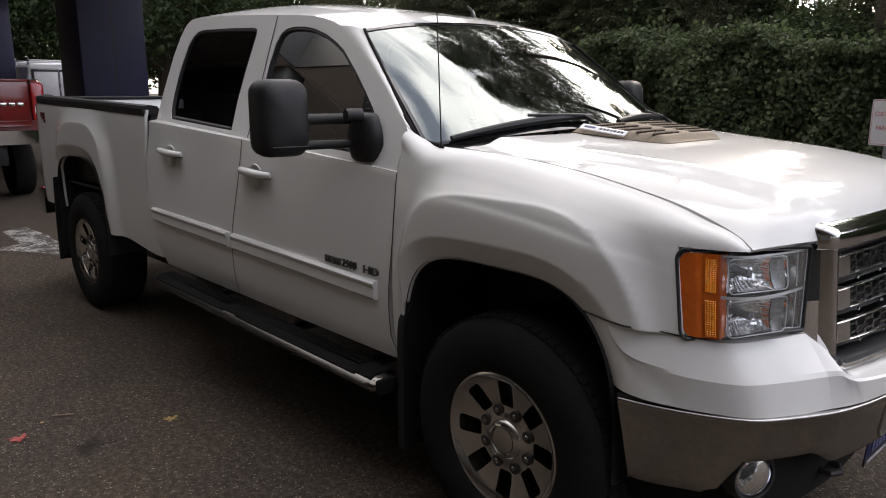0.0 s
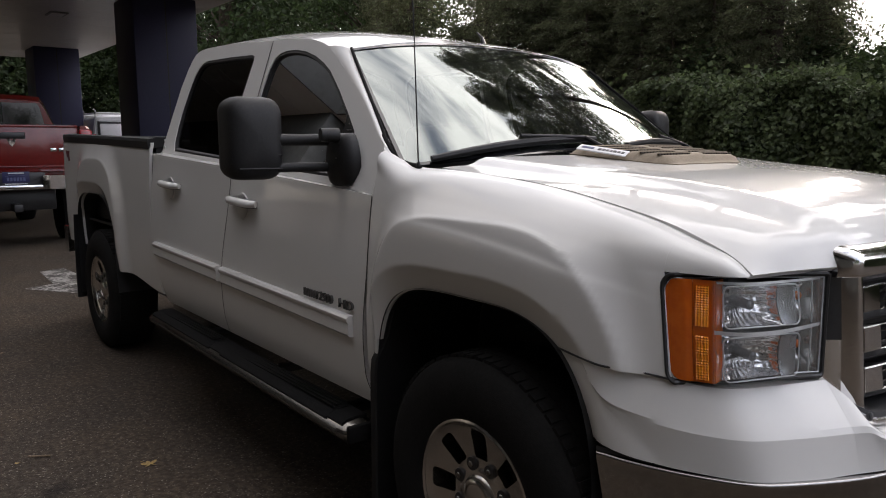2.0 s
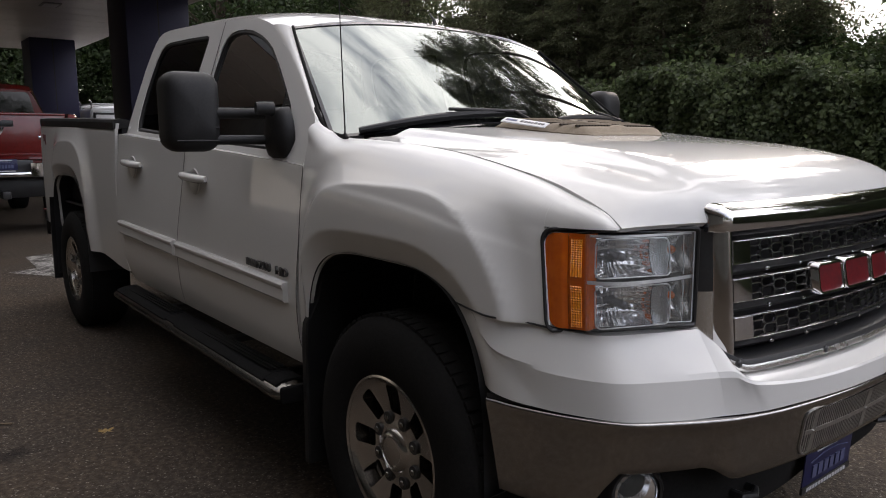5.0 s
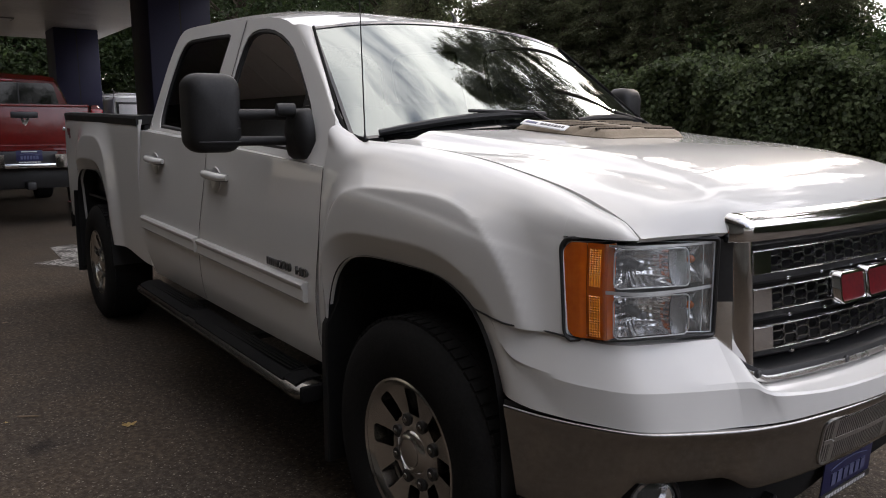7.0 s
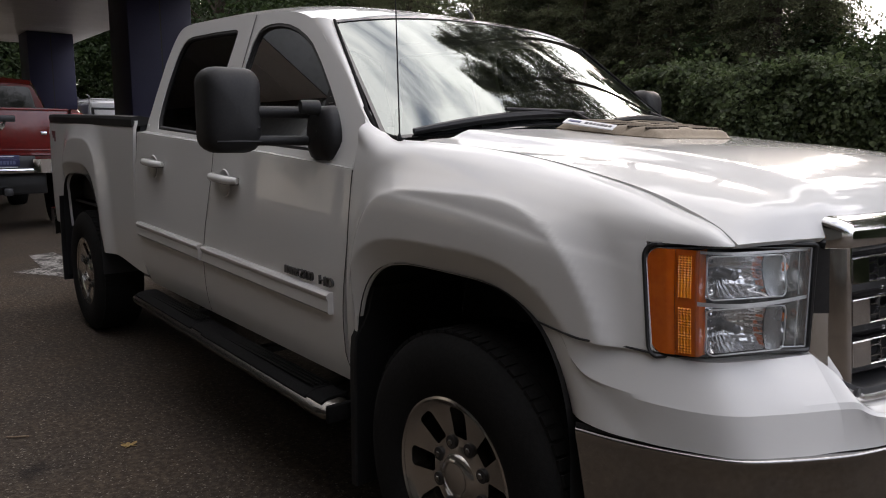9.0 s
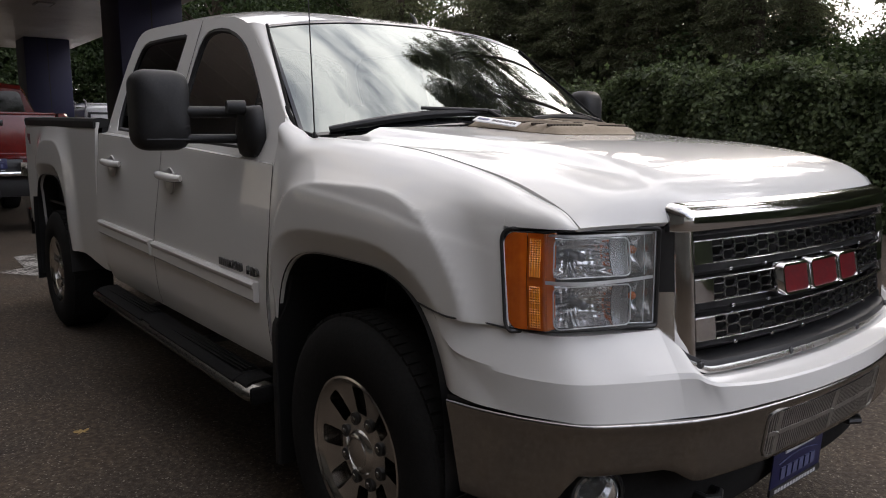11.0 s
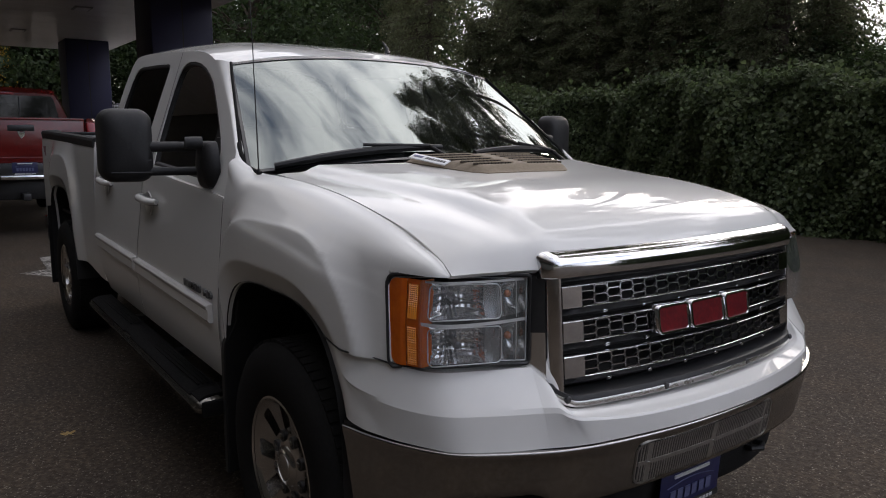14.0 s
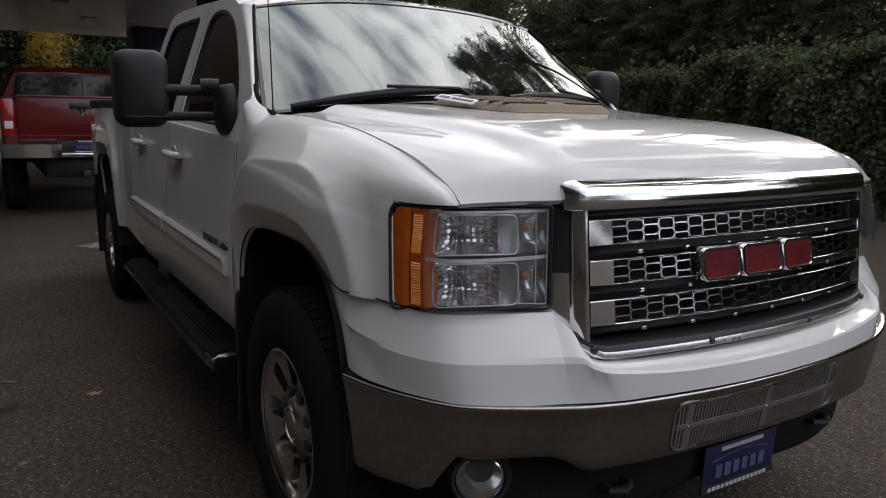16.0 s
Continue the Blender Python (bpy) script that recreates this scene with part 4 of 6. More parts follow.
for i in range(1, 6):
    for sy in (-1, 1):
        bm = bmesh.new()
        x = -0.235 + 0.335 * i / 6
        wide = 0.325 - 0.105 * i / 6
        y0, y1 = 0.17 * wide, 0.90 * wide
        n = 11
        for k in range(n):
            a, b = y0 + (y1 - y0) * k / n, y0 + (y1 - y0) * (k + 0.8) / n
            z = hood_at(scoop_u(x, a), a).z + 0.0295
            box(bm, (x - 0.001, min(sy * a, sy * b), z - 0.006), (x + 0.006, max(sy * a, sy * b), z + 0.0005), 0.001)
        part("louvre", bm, LOUVRE, insert, "dark louvre slots")
# slanted maker's strip on the insert's edge: a pale plate with plain bars
bm = bmesh.new()
plate_m = Matrix.Translation((-0.108, -0.292, 1.360)) @ pose(0, 0, 0, 22, 8, 15)
box(bm, (-0.085, -0.019, -0.002), (0.085, 0.019, 0.002), 0.001)
bmesh.ops.transform(bm, matrix=plate_m, verts=bm.verts[:])
strip = part("engine_badge", bm, SIGN_WHITE, hood, "narrow silver badge strip with dark marks")
for x0, x1 in ((-0.072, -0.03), (-0.015, -0.004), (0.0, 0.009), (0.013, 0.022), (0.027, 0.034), (0.038, 0.049), (0.053, 0.062), (0.066, 0.075)):
    bm = boxes(((x0, -0.006, 0.002), (x1, 0.006, 0.0035)))
    bmesh.ops.transform(bm, matrix=plate_m, verts=bm.verts[:])
    part("badge_mark", bm, PRINT_GREY if x0 < -0.05 else SATIN, strip)

# cowl and wipers
bm = bmesh.new()
sheet(bm, [[ws_bot(y) + Vector((0.0, 0, -0.012)), ws_bot(y).lerp(hood_at(0, y * 0.96), 0.5) + Vector((0, 0, -0.028)), hood_at(0, y * 0.96) + Vector((0.01, 0, -0.03))] for y in steps(-0.80, 0.80, 30)])
part("cowl", bm, BLACK, truck, "black plastic cowl below the windshield")


def wiper(y0, y1):
    on = lambda y, v, up: ws_at(y / (0.828 - 0.140 * v), v) + Vector((0.5, 0, 0.85)) * up
    w = bmesh.new()
    tube(w, [on(y0 + (y1 - y0) * t, 0.008 + 0.070 * math.sin(t * math.pi * 0.55) * (1 - 0.3 * t), 0.018) for t in steps(0, 1, 12)], lambda t: 0.011 + 0.004 * math.sin(t * math.pi), 8)
    arm = part("wiper", w, BLACK, truck, "black wiper lying at the foot of the windshield")
    a = bmesh.new()
    tube(a, [ws_bot(y1 - 0.02) + Vector((0.06, 0, 0.0)), on(y1 + (y0 - y1) * 0.1, 0.05, 0.03), on(y0 + (y1 - y0) * 0.5, 0.075, 0.036)], lambda t: 0.010 - 0.004 * t, 8)
    part("wiper_arm", a, BLACK, arm)


wiper(-0.745, -0.10)
wiper(0.04, 0.62)

# antenna on the visible side's fender
bm = bmesh.new()
lathe(bm, [(0.0, 1.300), (0.009, 1.302), (0.008, 1.310), (0.004, 1.322), (0.0, 1.323)], 16, "z")
bmesh.ops.translate(bm, verts=bm.verts[:], vec=(-0.408, -0.812, 0.004))
aerial = part("antenna_base", bm, BLACK, truck)
bm = bmesh.new()
tube(bm, [(-0.408, -0.812, 1.32), (-0.425, -0.812, 1.70), (-0.45, -0.812, 2.12)], lambda t: 0.0025 - 0.001 * t, 8)
part("antenna", bm, SATIN, aerial, "thin black whip antenna")
bm = bmesh.new()
tube(bm, [(-1.35, 0.30, 1.868), (-1.36, 0.30, 1.90), (-1.40, 0.30, 1.935)], lambda t: 0.012 * (1 - t) + 0.003, 8)
part("roof_antenna", bm, SATIN, truck)

# ---- nose: bumper cover, chrome bumper, valance ----
COVER = [
    [(0.305, 0.930, 0.896), (0.42, 0.905, 0.886), (0.543, 0.862, 0.877), (0.655, 0.812, 0.872), (0.71, 0.70, 0.870), (0.752, 0.575, 0.868), (0.80, 0.556, 0.832), (0.835, 0.545, 0.79), (0.85, 0.50, 0.765), (0.868, 0.35, 0.755), (0.88, 0.18, 0.752), (0.885, 0, 0.75)],
    [(0.345, 0.934, 0.815), (0.465, 0.926, 0.802), (0.582, 0.889, 0.792), (0.696, 0.822, 0.786), (0.765, 0.715, 0.786), (0.822, 0.6, 0.788), (0.846, 0.566, 0.787), (0.862, 0.545, 0.772), (0.88, 0.5, 0.759), (0.908, 0.35, 0.744), (0.93, 0.18, 0.741), (0.936, 0, 0.74)],
    [(0.352, 0.933, 0.805), (0.472, 0.926, 0.794), (0.59, 0.889, 0.783), (0.704, 0.82, 0.776), (0.772, 0.715, 0.775), (0.829, 0.6, 0.775), (0.852, 0.565, 0.774), (0.868, 0.543, 0.762), (0.885, 0.5, 0.752), (0.912, 0.35, 0.738), (0.933, 0.18, 0.735), (0.94, 0, 0.734)],
    [(0.396, 0.922, 0.709), (0.50, 0.919, 0.700), (0.62, 0.872, 0.694), (0.727, 0.805, 0.690), (0.790, 0.71, 0.688), (0.843, 0.59, 0.688), (0.866, 0.54, 0.688), (0.880, 0.50, 0.688), (0.892, 0.455, 0.688), (0.914, 0.33, 0.688), (0.935, 0.17, 0.688), (0.942, 0, 0.688)],
]


def both(half, n=4):
    """A smooth half curve from the side to the middle, mirrored."""
    c = catmull([(x, -y, z) for x, y, z in half], n)
    return c + [Vector((p.x, -p.y, p.z)) for p in c[-2::-1]]


# tighter corners under the lamp; the ends meet the fender and turn in at the wheel opening
for i, r in enumerate(COVER):
    mix = lambda p, q, t: tuple(a + (b - a) * t for a, b in zip(p, q))
    r[4:7] = [r[4], mix(r[4], r[5], 0.86), r[5], mix(r[5], r[6], 0.16), r[6]]
    (x0, y0, z0), (x1, y1, z1), (x2, y2, z2) = r[:3]
    if i == 0:
        r[:3] = [(x, fender_w(min(x, 0.5229) + (0.0126 if x > 0.5 else 0), z + 0.004) - 0.001, z) for x, z in ((0.286, 0.8965), (0.352, 0.8935), (0.42, 0.8895), (0.49, 0.8855))] + [(0.562, 0.868, 0.881)]
    elif i == 1:
        r[:3] = [(0.288, fender_w(0.288, 0.9) - 0.001, 0.8950), (0.360, fender_w(0.358, 0.896) - 0.001, 0.8905), (0.401, 0.931, 0.839), (0.459, 0.925, 0.807), (x2, y2, z2)]
    elif i == 2:
        r[:3] = [(0.289, fender_w(0.288, 0.9) - 0.002, 0.892), (0.358, fender_w(0.358, 0.896) - 0.004, 0.884), (0.404, 0.926, 0.828), (0.464, 0.921, 0.797), (x2, y2, z2)]
    else:
        r[:3] = [(x0 - (0.0, 0.006, 0.006, 0.010)[i], y0 - 0.014, z0), (x0 + 0.036, y0 + (y1 - y0) * 0.3 + 0.004, z0 + (z1 - z0) * 0.4), (x1, y1, z1), ((x1 + x2) / 2, (y1 + y2) / 2 + 0.003, (z1 + z2) / 2), (x2, y2, z2)]
rows = [both(r, 8) for r in COVER]
full = []
for a, b, n in zip(rows, rows[1:], (8, 1, 5)):
    full += [[p.lerp(q, k / n) + Vector((0.011 * math.sin(math.pi * k / n) * max(0, 1 - (q.x - 0.386) / 0.09), 0, 0)) * (n == 5) for p, q in zip(a, b)] for k in range(n)]
full.append(rows[-1])
bm = bmesh.new()
sheet(bm, full)
hem(bm, lambda p: Vector((-0.004, -math.copysign(0.035, p.y), 0)) if p.x < 0.43 else Vector((-0.03, -0.01 if p.y > 0.5 else 0.01 if p.y < -0.5 else 0, 0)))
cover = part("bumper_cover", bm, WHITE, truck, angle=8)
for s in (-1, 1):
    bm = bmesh.new()
    line = catmull([(x, -s * -y, z) for x, y, z in COVER[0][:5]], 6)
    tube(bm, [p + Vector((0.001 + 0.003 * smoothstep(0.37, 0.43, p.x), s * (0.0016 + 0.005 * smoothstep(0.37, 0.43, p.x)), 0.002)) for p in line], 0.0026, 6)
    part("panel_gap", bm, SATIN, cover, "dark seam above the bumper cover")

EDGE = [(0.418, 0.932), (0.51, 0.912), (0.62, 0.872), (0.727, 0.808), (0.790, 0.715), (0.843, 0.60), (0.872, 0.50), (0.892, 0.40), (0.908, 0.28), (0.919, 0.14), (0.922, 0.0)]


def shelf(z, d):
    return both([(x + d * (0.25 + 0.75 * (1 - y)), y + 0.4 * d * y, z) for x, y in EDGE])


def chrome_foot(y):
    a = abs(y)
    return 0.462 + 0.0 * a if a > 0.845 else 0.462 + (0.561 - 0.462) * smoothstep(0.845, 0.80, a) if a > 0.62 else 0.561 - 0.045 * smoothstep(0.62, 0.52, a)


chrome_top = lambda y: 0.679 - 0.007 * smoothstep(0.80, 0.45, abs(y))
bm = bmesh.new()
prof = ((-0.02, 0.690), (0.010, 0.6905), (0.0150, 0.6895), (0.0175, 0.687), (0.0185, 0.683))
rows = [shelf(z, d) for d, z in prof]
for row in rows:
    for p in row:
        p.z -= 0.007 * smoothstep(0.80, 0.45, abs(p.y))
lean = [(0.012, 0.05), (0.003, 0.13), (-0.002, 0.25), (-0.006, 0.4), (-0.010, 0.55), (-0.014, 0.7), (-0.018, 0.83), (-0.023, 0.95), (-0.04, 1.0)]
for d, v in lean:
    base = shelf(0, d)
    rows.append([Vector((p.x + 0.05 * v * smoothstep(0.86, 0.93, abs(p.y)), p.y, chrome_top(p.y) - (chrome_top(p.y) - chrome_foot(p.y)) * v)) for p in base])
sheet(bm, rows)
chrome = part("front_bumper", bm, DULL_CHROME, truck, "chrome front bumper with dusty reflections", angle=50)
bm = bmesh.new()
sheet(bm, [shelf(0.70, -0.014), shelf(0.662, -0.006)])
part("bumper_gap_strip", bm, SATIN, truck, "black strip between cover and bumper")

# intake mesh set into the chrome
def skin(y, z):
    """The chrome's face near the middle."""
    v = (chrome_top(y) - z) / (chrome_top(y) - chrome_foot(y))
    d = float(np.interp(v, [q[1] for q in lean], [q[0] for q in lean]))
    return float(np.interp(abs(y), [0, 0.14, 0.28, 0.40, 0.5], [0.922, 0.919, 0.908, 0.892, 0.872])) + d * (0.25 + 0.75 * (1 - abs(y))) + 0.003


frame_loop = rounded(-0.328, 0.538, 0.282, 0.652, 0.026)
bm = bmesh.new()
rows = [[Vector((skin(y, z) + d, y, z)) for y, z in grown(frame_loop, g)] for g, d in ((0.006, -0.003), (0.005, 0.002), (0.001, 0.002), (-0.001, -0.003))]
sheet(bm, rows, True)
intake = part("bumper_intake", bm, SLAT_METAL, chrome, "oblong chrome-framed intake with vertical slots")
bm = bmesh.new()
sheet(bm, [[Vector((skin(y, z) - 0.001, y, z)) for y in steps(-0.328, 0.282, 24)] for z in steps(0.539, 0.651, 6)])
part("intake_back", bm, SATIN, intake)
bm = bmesh.new()


def intake_bar(y0, y1, z0, z1, d):
    """A slim upright or level bar that follows the chrome's face."""
    n = max(1, round((y1 - y0) / 0.04))
    rows = [[Vector((skin(y, z) + d, y, z)) for y in steps(y0, y1, n)] for z in steps(z0, z1, 3)]
    sheet(bm, rows)


for k in range(63):
    y = -0.318 + k * 0.0095
    intake_bar(y - 0.0026, y + 0.0026, 0.601, 0.650, 0.001)
    intake_bar(y - 0.0026, y + 0.0026, 0.541, 0.589, 0.001)
for y0, y1 in ((-0.298, -0.282), (-0.034, -0.012), (0.236, 0.252)):
    intake_bar(y0, y1, 0.541, 0.651, 0.002)
intake_bar(-0.324, 0.278, 0.589, 0.601, 0.002)
hem(bm, (-0.003, 0, 0))
part("intake_slats", bm, SLAT_METAL, intake, smooth=False)["kind"] = "stuff"
for y in (-0.290, -0.023, 0.244):
    bm = bmesh.new()
    lathe(bm, [(0.0, 0.006), (0.003, 0.005), (0.0035, 0.0)], 10, "x")
    bmesh.ops.translate(bm, verts=bm.verts[:], vec=(skin(y, 0.595), y, 0.595))
    part("rivet", bm, CHROME, intake)

# black valance, fog lamps, plate, tow hooks
bm = bmesh.new()
rows = []
for d, z in ((-0.09, 0.60), (-0.10, 0.53), (-0.115, 0.48), (-0.125, 0.42), (-0.14, 0.36), (-0.18, 0.325)):
    rows.append([Vector((p.x - 0.02, p.y * 0.965, z + (0.02 if abs(p.y) > 0.8 else 0))) for p in shelf(0, d)])
sheet(bm, rows)
hem(bm, (-0.04, 0, 0))
valance = part("lower_valance", bm, RUBBER, truck, "black plastic lower valance", angle=50)
for s in (-1, 1):
    at = Matrix.Translation((0.715, s * 0.738, 0.502)) @ pose(0, 0, 0, 0, 0, s * 26)
    bm = bmesh.new()
    lathe(bm, [(0.0, -0.055), (0.02, -0.05), (0.04, -0.03), (0.052, 0.0), (0.055, 0.008), (0.050, 0.012)], 28, "x")
    bmesh.ops.transform(bm, matrix=at, verts=bm.verts[:])
    fog = part("fog_lamp", bm, REFLECTOR, truck, "round clear fog lamp recessed in the bumper")
    bm = bmesh.new()
    lathe(bm, [(0.0, 0.018), (0.02, 0.017), (0.04, 0.013), (0.051, 0.008)], 28, "x")
    bmesh.ops.transform(bm, matrix=at, verts=bm.verts[:])
    part("fog_lens", bm, LENS, fog).visible_shadow = False
    bm = bmesh.new()
    lathe(bm, [(0.056, -0.02), (0.058, 0.012), (0.064, 0.014), (0.072, 0.0), (0.075, -0.03)], 28, "x")
    bmesh.ops.transform(bm, matrix=at, verts=bm.verts[:])
    part("fog_bezel", bm, SATIN, fog)
    bm = bmesh.new()
    tube(bm, [(0.76, s * 0.43, 0.43), (0.81, s * 0.43, 0.43), (0.825, s * 0.40, 0.43), (0.81, s * 0.37, 0.43), (0.76, s * 0.37, 0.43)], 0.011, 8)
    part("tow_hook", bm, SATIN, truck, "black front tow hook")


def dealer_plate(parent, m):
    """A blue dealer plate; its writing stays plain bars."""
    def lay(bm):
        bmesh.ops.transform(bm, matrix=m, verts=bm.verts[:])
        return bm
    p = part("dealer_plate", lay(boxes(((-0.155, -0.0785, -0.002), (0.155, 0.0785, 0.002)), bevel=0.001)), PLATE_BLUE, parent, "blue dealer plate with white bars")
    part("frame_bar", lay(boxes(((-0.157, -0.088, -0.002), (0.157, -0.062, 0.005)))), SATIN, p)
    for x0, x1, y0, y1, mat in [(-0.09, 0.09, 0.055, 0.068, PRINT_WHITE)] + [(-0.13 + k * 0.0185, -0.13 + k * 0.0185 + 0.014, -0.084, -0.070, PRINT_WHITE) for k in range(14)] \
            + [(-0.105 + k * 0.037, -0.105 + k * 0.037 + 0.026, -0.04, 0.005, PRINT_GREY) for k in range(6)]:
        part("print_bar", lay(boxes(((x0, y0, 0.002), (x1, y1, 0.0055)))), mat, p)
    arc = bmesh.new()
    tube(arc, [(x, 0.018 + 0.02 * math.cos(x * 12), 0.003) for x in steps(-0.12, 0.12, 10)], 0.002, 6)
    part("print_arc", lay(arc), PRINT_GREY, p)


dealer_plate(truck, Matrix(((0, 0, 1, 0.805), (1, 0, 0, 0.045), (0, 1, 0, 0.395), (0, 0, 0, 1))) @ pose(0, 0, 0, 4, 0, 0) @ Matrix.Diagonal((0.94, 0.8, 1, 1)))

# ---- grille ----
g_x0 = lambda z: 0.869 - 0.18 * (z - 0.78)
g_k = lambda z: 0.22 - 0.36 * (z - 0.78)
gx = lambda y, z: g_x0(z) - g_k(z) * y * y - 1.05 * max(0.0, abs(y) - 0.525)
grille = part("grille_back", boxes(((0.66, -0.53, 0.80), (0.70, 0.53, 1.12))), SATIN, truck, "black cavity behind the grille")
bm = bmesh.new()
header_ys = [math.copysign(0.558 * math.sin(min(abs(v), 1) * math.pi / 2) ** 0.8, v) for v in steps(-1, 1, 110)]
def bar(z, d):
    row = []
    for y in header_ys:
        m = 1 - math.sqrt(max(0, 1 - (max(0, abs(y) - 0.522) / 0.0361) ** 2))
        row.append(Vector((g_x0(z) - g_k(z) * y * y + d * (1 - 0.5 * m * (d < 0)) - 0.040 * m, y, z - 0.45 * m * max(0, z - 1.125))))
    return row


sheet(bm, [bar(1.093, -0.03), bar(1.093, 0.002), bar(1.096, 0.0100), bar(1.102, 0.0125), bar(1.114, 0.0136), bar(1.126, 0.0140), bar(1.136, 0.0130), bar(1.144, 0.0090), bar(1.151, 0.0020), bar(1.158, -0.012), bar(1.162, -0.036)])
hem(bm, (-0.02, 0, 0))
part("grille_header", bm, CHROME, grille, "wide chrome bar above the grille", angle=50)
for s in (-1, 1):
    bm = bmesh.new()
    face = lambda y, z: g_x0(z) - g_k(z) * y * y
    rows = []
    for z in steps(1.098, 0.80, 14):
        rows.append([Vector((face(y, z) + d, s * y, z)) for y, d in ((0.5415, -0.04), (0.540, -0.022), (0.538, -0.014), (0.5325, -0.002), (0.528, 0.004), (0.5235, 0.007), (0.518, 0.007), (0.515, 0.0), (0.514, -0.06))])
    sheet(bm, rows)
    part("grille_side_post", bm, CHROME, grille, "chrome side post of the grille", angle=30)
    bm = bmesh.new()
    sheet(bm, [[Vector((face(y, z) + d, s * y, z)) for y, d in ((0.576, -0.055), (0.568, -0.04), (0.540, -0.025))] for z in (1.10, 1.03, 0.955)])
    hem(bm, (-0.02, 0, 0))
    part("grille_corner_seal", bm, SATIN, grille)
    bm = bmesh.new()
    sheet(bm, [[Vector((face(y, z) + d, s * y, z)) for y, d in ((0.576, -0.058), (0.562, -0.04), (0.540, -0.027))] for z in (0.957, 0.90, 0.84, 0.80)])
    hem(bm, (-0.02, 0, 0))
    part("grille_corner_trim", bm, SATIN_CHROME, grille)
bm = bmesh.new()
foot = lambda z, d: [Vector((gx(y, 0.80) + d + 0.01, y, z + 0.028 * max(0, (abs(y) - 0.47) / 0.075) ** 2)) for y in steps(-0.545, 0.545, 40)]
sheet(bm, [foot(0.799, -0.06), foot(0.797, -0.002), foot(0.794, 0.003), foot(0.786, 0.0058), foot(0.781, 0.0068)])
part("grille_shelf", bm, SATIN, grille, "black shelf above the chrome lip")
bm = bmesh.new()
sheet(bm, [foot(0.781, 0.002), foot(0.782, 0.009), foot(0.776, 0.011), foot(0.768, 0.011), foot(0.764, 0.006), foot(0.761, -0.02)])
part("grille_sill", bm, SATIN_CHROME, grille, "chrome lower lip of the grille", angle=40)
for y in (-0.515, -0.19, 0.19, 0.515):
    bm = bmesh.new()
    lathe(bm, [(0.0, 0.006), (0.006, 0.006), (0.010, 0.003), (0.010, -0.004)], 14, "x")
    bmesh.ops.translate(bm, verts=bm.verts[:], vec=(gx(y, 0.8) + 0.017, y, 0.777 + (0.014 if abs(y) > 0.5 else 0)))
    part("screw", bm, SATIN, grille)


def cell(bm, y, z, w, h, wall, d0, d1):
    """One honeycomb cell: an open rounded frame."""
    loop = rounded(y - w / 2, z - h / 2, y + w / 2, z + h / 2, min(w, h) * 0.40, 4)
    inn = grown(loop, -wall)
    at = lambda u, v, d: Vector((gx(u, v) + d, u, v))
    sheet(bm, [[at(u, v, d0) for u, v in loop], [at(u, v, d1) for u, v in loop], [at(u, v, d1) for u, v in inn], [at(u, v, d0) for u, v in inn]], True)


for zc in (1.045, 0.957, 0.868):
    bm = bmesh.new()
    for e in (0.0265, -0.0265):
        sheet(bm, [[Vector((gx(y, zc + e) + d, y, zc + e + h)) for y in steps(-0.515, 0.515, 34)] for d, h in ((-0.004, 0.0022), (0.006, 0.002), (0.008, 0), (0.006, -0.002), (-0.004, -0.0022))])
    rib = part("grille_bar", bm, CHROME, grille, "chrome honeycomb grille bar", angle=60)
    for k in range(20):
        y = -0.4323 + k * 0.0455
        if abs(zc - 0.957) < 0.01 and abs(y) < 0.215:
            continue
        for r, h in ((0.0188, 0.0155), (0.0, 0.0230), (-0.0188, 0.0155)) if k % 2 == 0 else ((0.0118, 0.0245), (-0.0118, 0.0245)):
            bm = bmesh.new()
            cell(bm, y, zc + r, 0.0460, h, 0.0016, -0.003, 0.004)
            part("honeycomb_cell", bm, CELL_CHROME, grille, angle=50)
    for s in (-1, 1):
        bm = bmesh.new()
        sheet(bm, [[Vector((gx(y, zc + h) + 0.009, s * y, zc + h)) for y in steps(0.455, 0.516, 3)] for h in (-0.026, -0.013, 0.013, 0.026)])
        hem(bm, (-0.03, 0, 0))
        part("bar_end", bm, CHROME, rib)
for z in (1.085, 1.0, 0.912, 0.825):
    bm = bmesh.new()
    sheet(bm, [[Vector((gx(y, z) + d, y, z + h)) for y in steps(-0.515, 0.515, 24)] for d, h in ((-0.11, 0.03), (-0.03, 0.012), (-0.012, -0.004), (-0.03, -0.016))])
    fin = part("grille_fin", bm, SATIN, grille, "black grille fin with small chrome studs")
    if z < 1.05:
        for k in range(6):
            y = -0.36 + k * 0.144
            part("stud", boxes(((gx(y, z) - 0.03, y - 0.008, z - 0.010), (gx(y, z) - 0.010, y + 0.008, z - 0.001)), bevel=0.002), CHROME, fin)
# emblem: three red plain blocks in chrome rims
bm = bmesh.new()
emblem = None
for y0, y1 in ((-0.213, -0.083), (-0.078, 0.078), (0.083, 0.213)):
    rim = bmesh.new()
    loop = rounded(y0, 0.917, y1, 0.997, 0.018)
    rows = [[Vector((gx(u, v) + d, u, v)) for u, v in grown(loop, g)] for g, d in ((0.002, 0.0), (0.0, 0.024), (-0.002, 0.027), (-0.007, 0.027), (-0.009, 0.021))]
    sheet(rim, rows, True)
    if emblem is None:
        emblem = part("emblem", rim, CHROME, grille, "emblem of three red blocks in chrome rims", angle=40)
    else:
        part("emblem_rim", rim, CHROME, emblem, angle=40)
    red = bmesh.new()
    fill(red, [grown(loop, -0.0078)], lambda u, v: Vector((gx(u, v) + 0.023, u, v)))
    part("emblem_face", red, BADGE_RED, emblem, "red emblem face")
bm.free()

